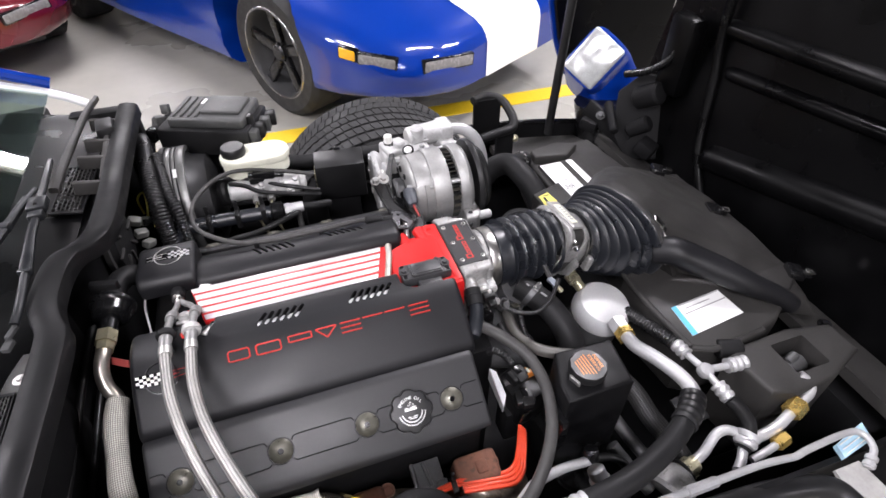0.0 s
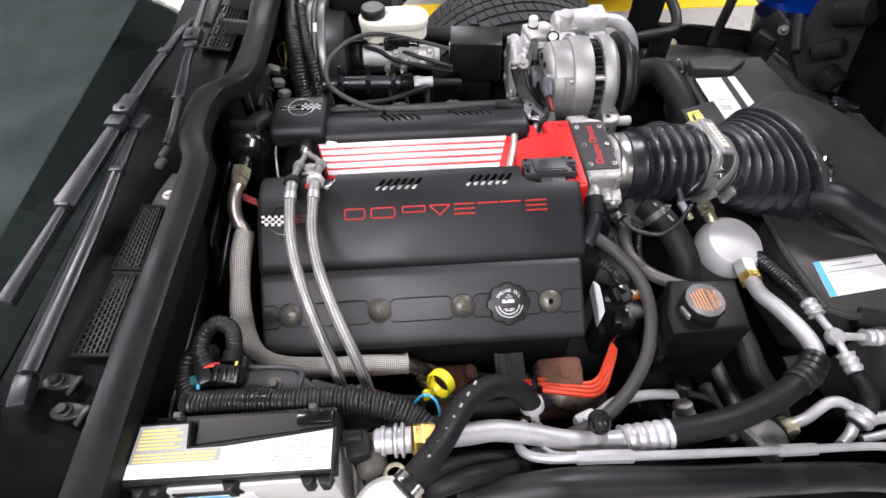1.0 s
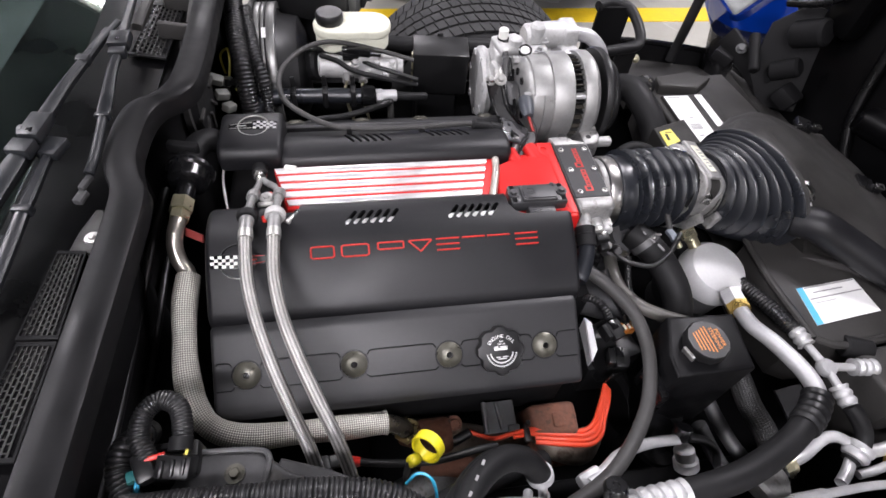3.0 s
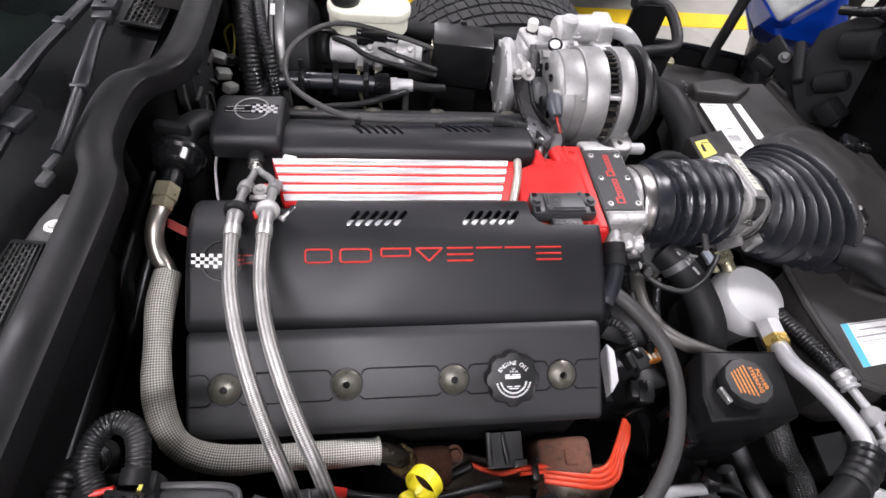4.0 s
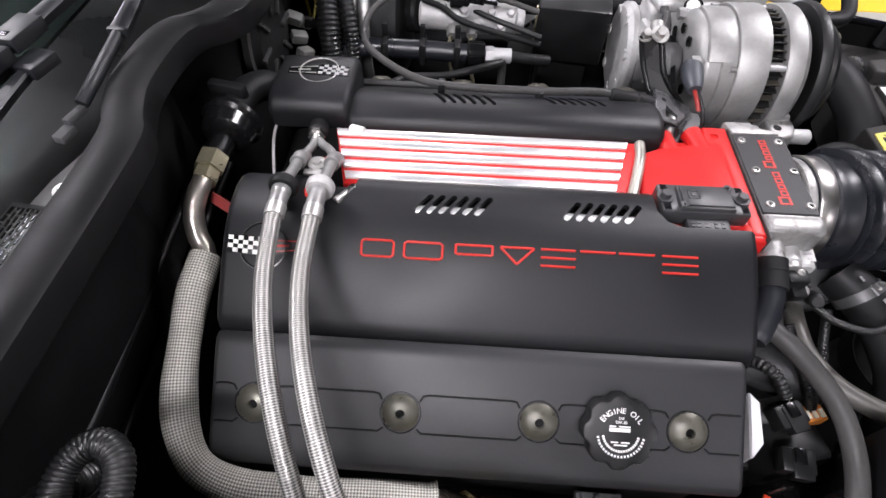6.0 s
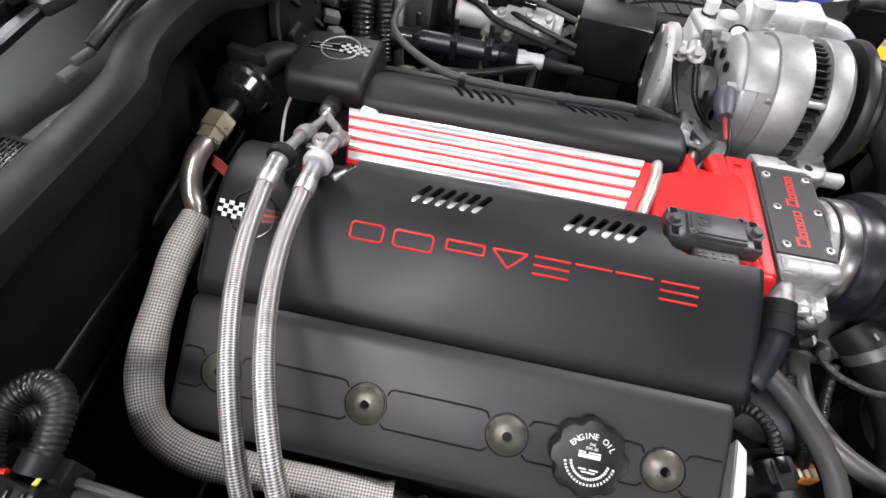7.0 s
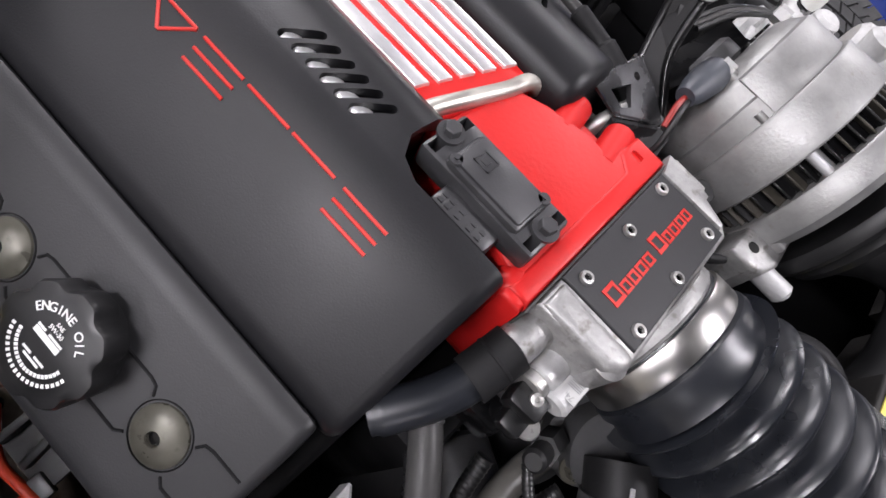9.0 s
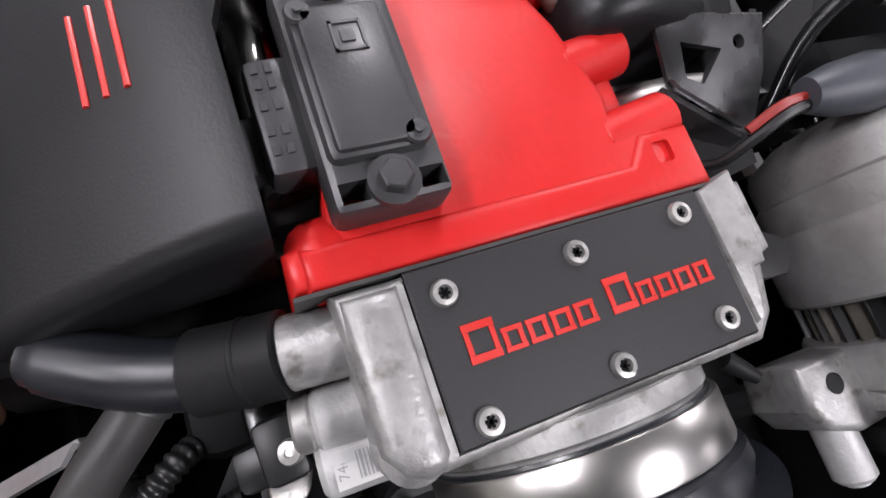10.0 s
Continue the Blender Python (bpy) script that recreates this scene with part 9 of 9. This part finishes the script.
lp = thing("liquid_line", (0.30, -0.37, 0.52), "thin aluminium service line with a black valve cap", "pipe", "refrigerant lines")
part("pipe", sweep([(0.200, -0.408, 0.662), (0.228, -0.393, 0.656), (0.254, -0.378, 0.650), (0.304, -0.366, 0.634), (0.352, -0.362, 0.618)], 0.0068, 14), M_ALU, lp)
part("return_pipe", sweep([(0.362, -0.358, 0.612), (0.392, -0.364, 0.606), (0.413, -0.374, 0.590), (0.423, -0.385, 0.565)], 0.006, 12), M_BLACK, lp)
part("port_cap", lathe([(0, 0), (0.011, 0), (0.012, 0.003), (0.012, 0.014), (0.010, 0.018), (0, 0.018)], along((0.357, -0.360, 0.616), (0.360, -0.350, 0.634)), 18), M_GLOSSBLACK, lp, "black valve cap")
part("union", merged(rod((0.358, -0.372, 0.612), (0.364, -0.392, 0.588), 0.013, 18, 0.002), rod((0.361, -0.382, 0.600), (0.364, -0.392, 0.588), 0.016, 20, 0.002)), M_ALU, lp, "ribbed aluminium union")
part("joint", box((0.03, 0.02, 0.02), (0.205, -0.402, 0.655), (0, 0, 20), 0.005), M_ALU, lp)
fr = thing("fender_line", (0.40, -0.46, 0.56), "long thin aluminium line clipped along the fender", "pipe", "refrigerant lines")
part("line", sweep([(0.117, -0.416, 0.700), (0.104, -0.442, 0.722), (0.105, -0.462, 0.742), (0.128, -0.472, 0.750), (0.181, -0.4735, 0.748), (0.290, -0.467, 0.711), (0.38, -0.461, 0.681), (0.471, -0.455, 0.650), (0.57, -0.450, 0.624), (0.622, -0.452, 0.615), (0.645, -0.454, 0.612), (0.665, -0.452, 0.612), (0.709, -0.450, 0.611), (0.742, -0.450, 0.611), (0.766, -0.453, 0.610), (0.775, -0.465, 0.609), (0.770, -0.482, 0.606), (0.755, -0.492, 0.602)], 0.0052, 12), M_ALU, fr)
part("end_fitting", merged(rod((0.760, -0.489, 0.604), (0.754, -0.493, 0.601), 0.0085, 16, 0.001), rod((0.752, -0.494, 0.600), (0.746, -0.498, 0.597), 0.0085, 16, 0.001), rod((0.756, -0.491, 0.602), (0.745, -0.499, 0.596), 0.0062, 14)), M_ALU, fr, "ringed aluminium end fitting")
part("clip", sweep([(0.158, -0.4735, 0.750), (0.19, -0.473, 0.746), (0.222, -0.4715, 0.735)], 0.0075, 8), M_ALU, fr, "flat aluminium clip")
part("clip", sweep([(0.430, -0.458, 0.664), (0.46, -0.456, 0.654), (0.488, -0.454, 0.645)], 0.0075, 8), M_ALU, fr, "flat aluminium clip")
part("second_line", sweep([(0.135, -0.420, 0.700), (0.128, -0.446, 0.72), (0.140, -0.466, 0.738), (0.20, -0.4675, 0.735)], 0.0045, 10), M_ALU, fr)
ty = thing("y_junction", (0.62, -0.29, 0.54), "bare aluminium three-way pipe junction with crimped hose ends", "pipe", "refrigerant lines")
part("cross", lathe([(0, 0), (0.011, 0), (0.013, 0.003), (0.013, 0.012), (0.011, 0.015), (0, 0.015)], pose(0.608, -0.294, 0.622, 10, 0, 0), 16), M_ALU, ty)
part("arm", merged(rod((0.608, -0.292, 0.630), (0.600, -0.255, 0.630), 0.006, 12), rod((0.608, -0.294, 0.630), (0.655, -0.300, 0.630), 0.006, 12), rod((0.608, -0.296, 0.630), (0.608, -0.326, 0.630), 0.006, 12)), M_ALU, ty)
for a, b in (((0.600, -0.258, 0.630), (0.5965, -0.232, 0.630)), ((0.648, -0.299, 0.630), (0.682, -0.303, 0.630)), ((0.608, -0.324, 0.630), (0.609, -0.352, 0.628))):
    a, b = Vector(a), Vector(b)
    part("crimp", sweep([a, a.lerp(b, 0.5), b], 0.011, 18, 14, step=0.00175, radius=pleats(0.0115, 0.0024, 0.0105, sharp=0.6)), M_ALU, ty, "crimped aluminium end")
part("hose", sweep([(0.609, -0.350, 0.628), (0.618, -0.366, 0.620), (0.625, -0.384, 0.606), (0.615, -0.402, 0.594), (0.598, -0.412, 0.585)], 0.0115, 16), M_RUBBER, ty, "short black hose")
part("bead", lathe([(0.010, 0), (0.017, 0.001), (0.0185, 0.005), (0.017, 0.010), (0.0155, 0.011), (0.017, 0.013), (0.0175, 0.018), (0.015, 0.022), (0.010, 0.023)], along((0.618, -0.398, 0.600), (0.598, -0.412, 0.588)), 24), M_ALU, ty)
part("hose", sweep([(0.597, -0.236, 0.630), (0.585, -0.19, 0.625), (0.570, -0.13, 0.612), (0.555, -0.07, 0.600)], 0.0115, 14, 40, step=0.00092, radius=pleats(0.0112, 0.0022, 0.0055)), M_CONDUIT, ty, "ribbed black conduit", 100)
part("tail_pipe", sweep([(0.600, -0.411, 0.588), (0.585, -0.425, 0.586), (0.566, -0.437, 0.588)], 0.0075, 12), M_ALU, ty)
fp = thing("filter_drier", (0.52, -0.41, 0.50), "pale cast drier head with hex fittings and pipes", "fitting")
part("head", lathe([(0, 0), (0.030, 0), (0.034, 0.006), (0.030, 0.030), (0.018, 0.042), (0, 0.044)], along((0.462, -0.424, 0.560), (0.500, -0.406, 0.575)), 28), M_CAST, fp)
part("o_ring", lathe([(0.016, 0), (0.020, 0.001), (0.020, 0.004), (0.016, 0.005)], along((0.497, -0.408, 0.573), (0.515, -0.404, 0.577)), 24), M_GLOSSBLACK, fp)
part("nut", merged(rod((0.502, -0.407, 0.572), (0.516, -0.404, 0.575), 0.0165, 6), rod((0.514, -0.404, 0.575), (0.524, -0.403, 0.577), 0.012, 20, 0.001)), M_PALEBRASS, fp, "pale zinc hex nut")
part("pipe", sweep([(0.522, -0.401, 0.579), (0.540, -0.396, 0.583), (0.558, -0.387, 0.590), (0.572, -0.381, 0.596), (0.588, -0.381, 0.598), (0.600, -0.388, 0.597), (0.608, -0.398, 0.594)], 0.0078, 14), M_ALU, fp)
part("pipe", sweep([(0.615, -0.404, 0.590), (0.640, -0.405, 0.592), (0.672, -0.402, 0.598), (0.705, -0.392, 0.606)], 0.0085, 14), M_ALU, fp)
part("brass_nut", merged(rod((0.700, -0.394, 0.605), (0.724, -0.386, 0.610), 0.0155, 6)), M_BRASS, fp, "yellow brass hex nut")
part("pipe", sweep([(0.722, -0.387, 0.610), (0.748, -0.380, 0.615), (0.758, -0.368, 0.622), (0.748, -0.352, 0.63)], 0.0075, 14), M_ALU, fp)
part("small_nut", rod((0.650, -0.424, 0.590), (0.672, -0.420, 0.594), 0.011, 6), M_BRASS, fp, "small brass nut")
part("small_pipe", sweep([(0.600, -0.430, 0.585), (0.625, -0.428, 0.588), (0.652, -0.424, 0.590)], 0.006, 10), M_ALU, fp)
part("bracket_plate", slab([(0.545, -0.352, 0.585), (0.590, -0.350, 0.585), (0.590, -0.300, 0.590), (0.545, -0.305, 0.590)], 0.004), M_BLACK, fp)
single("woven_hose", sweep([(0.480, -0.255, 0.610), (0.492, -0.280, 0.600), (0.500, -0.318, 0.583), (0.512, -0.352, 0.570), (0.53, -0.38, 0.54)], 0.0165, 16), M_MESH, "black woven-sleeved hose beside the reservoir", "hose", "hoses")
for pts in ([(0.45, -0.27, 0.57), (0.462, -0.30, 0.55), (0.48, -0.35, 0.53), (0.50, -0.39, 0.52)], [(0.425, -0.33, 0.56), (0.44, -0.36, 0.54), (0.46, -0.40, 0.52)]):
    single("lower_pipe", sweep(pts, 0.011, 12), M_GREY, "dark steel pipe low in the bay", "pipe", "pipes")
oh = thing("overflow_hose", (0.05, -0.42, 0.60), "black printed hose bent over with a steel clamp", "hose", "hoses")
part("hose", sweep([(-0.022, -0.512, 0.826), (-0.010, -0.500, 0.826), (0.014, -0.471, 0.820), (0.045, -0.424, 0.803), (0.078, -0.402, 0.785), (0.106, -0.401, 0.765), (0.122, -0.410, 0.742)], 0.0125, 16), M_RUBBER, oh)
part("hose", sweep([(0.002, -0.478, 0.795), (0.028, -0.436, 0.790), (0.060, -0.405, 0.778), (0.092, -0.395, 0.765), (0.112, -0.398, 0.745)], 0.0115, 16), M_RUBBER, oh)
part("clamp", lathe([(0.0125, 0), (0.0150, 0.0), (0.0150, 0.010), (0.0125, 0.010)], along((-0.020, -0.510, 0.826), (-0.008, -0.498, 0.826)), 24), M_STEEL, oh, "steel hose clamp")
part("print", merged(*[box((0.0045, 0.0025, 0.0004), (0.003 + 0.0085 * k, -0.4865 + 0.0128 * k, 0.8360 - 0.0036 * k), (14, -14, 57), 0) for k in range(7)]), M_PRINT, oh)
part("pipe_ring", lathe([(0.011, 0), (0.0135, 0.0), (0.0140, 0.003), (0.0140, 0.008), (0.011, 0.009)], along((0.121, -0.408, 0.746), (0.127, -0.418, 0.722)), 24), M_ALU, oh, "bare aluminium clip ring")
part("pipe_leg", sweep([(0.124, -0.414, 0.735), (0.128, -0.424, 0.715), (0.13, -0.43, 0.69)], 0.005, 10), M_ALU, oh)
rs = thing("washer_bottle", (-0.03, -0.515, 0.66), "white plastic bottle neck beside the battery", "bottle")
part("neck", lathe([(0, 0), (0.034, 0), (0.036, 0.004), (0.036, 0.10), (0.033, 0.128), (0.026, 0.136), (0, 0.138)], pose(-0.038, -0.522, 0.665), 32), M_WHITE, rs)
part("ring_tag", sweep([(-0.032 + 0.009 * math.cos(a), -0.486 + 0.007 * math.sin(a), 0.792 + 0.004 * math.cos(a)) for a in [2 * math.pi * k / 12 for k in range(13)]], 0.0022, 8, 2), M_PALEBRASS, rs, "olive wire ring")
for pts, r in (([(-0.05, -0.49, 0.735), (-0.01, -0.488, 0.765), (0.02, -0.478, 0.760), (0.05, -0.468, 0.742), (0.085, -0.462, 0.72), (0.11, -0.455, 0.68)], 0.011), ([(-0.03, -0.50, 0.735), (0.01, -0.497, 0.765), (0.045, -0.488, 0.765), (0.075, -0.480, 0.745), (0.10, -0.470, 0.72), (0.12, -0.46, 0.68)], 0.010), ([(-0.06, -0.42, 0.70), (-0.03, -0.43, 0.735), (0.0, -0.43, 0.74), (0.05, -0.41, 0.72), (0.10, -0.39, 0.68), (0.16, -0.37, 0.64)], 0.012)):
    single("lower_hose", sweep(pts, r, 12), M_RUBBER, "black hose below the fender line", "hose", "hoses")
bc = thing("blue_connector", (0.765, -0.46, 0.57), "pale blue ribbed plastic connector on the fender edge", "connector")
part("body", slab([(0.732, -0.456, 0.596), (0.729, -0.476, 0.594), (0.794, -0.467, 0.594), (0.800, -0.441, 0.598)], 0.010), M_PALEBLUE, bc)
for k in range(3):
    part("rib", box((0.052, 0.0016, 0.002), (0.760, -0.468 + 0.007 * k, 0.5975), (0, 0, 10), 0.0005, 1), M_WHITE, bc)
single("belt_tensioner", lathe([(0, 0), (0.034, 0), (0.036, 0.004), (0.030, 0.008), (0.036, 0.012), (0.034, 0.016), (0.012, 0.018), (0.010, 0.024), (0, 0.024)], along((0.345, -0.345, 0.565), (0.348, -0.352, 0.60)), 32), M_GLOSSBLACK, "round black idler pulley low in the bay", "pulley")

# ---- thermostat housing under the duct ----
th = thing("thermostat_housing", (0.36, -0.06, 0.60), "cast thermostat housing with a ribbed cap and bolts", "housing")
part("neck", lathe([(0, 0), (0.030, 0), (0.033, 0.004), (0.033, 0.016), (0.028, 0.020), (0.028, 0.040), (0, 0.040)], along((0.352, -0.060, 0.655), (0.366, -0.078, 0.700)), 28), M_GREY, th)
for k in range(3):
    a = 2 * math.pi * k / 3 + 0.6
    part("bolt", hexbolt((0.352 + 0.028 * math.cos(a), -0.066 + 0.028 * math.sin(a), 0.676), (0.2, -0.3, 0.9), 0.006, 0.007, 0.009), M_OLIVE, th)
part("sensor", merged(rod((0.330, -0.095, 0.690), (0.322, -0.115, 0.712), 0.009, 6), rod((0.324, -0.110, 0.706), (0.318, -0.128, 0.722), 0.007, 14, 0.002)), M_BLACK, th, "black coolant sensor")
for pts, r in (([(0.305, -0.135, 0.690), (0.312, -0.160, 0.676), (0.330, -0.190, 0.650), (0.345, -0.20, 0.60)], 0.0055), ([(0.350, -0.115, 0.690), (0.345, -0.145, 0.672), (0.352, -0.175, 0.640), (0.36, -0.19, 0.59)], 0.0045)):
    single("harness_lead", sweep(pts, r, 10, 24, step=0.00075, radius=pleats(r, 0.0006, 0.0032)), M_CONDUIT, "thin ribbed black harness lead under the duct", "cable", "cables", smooth=100)
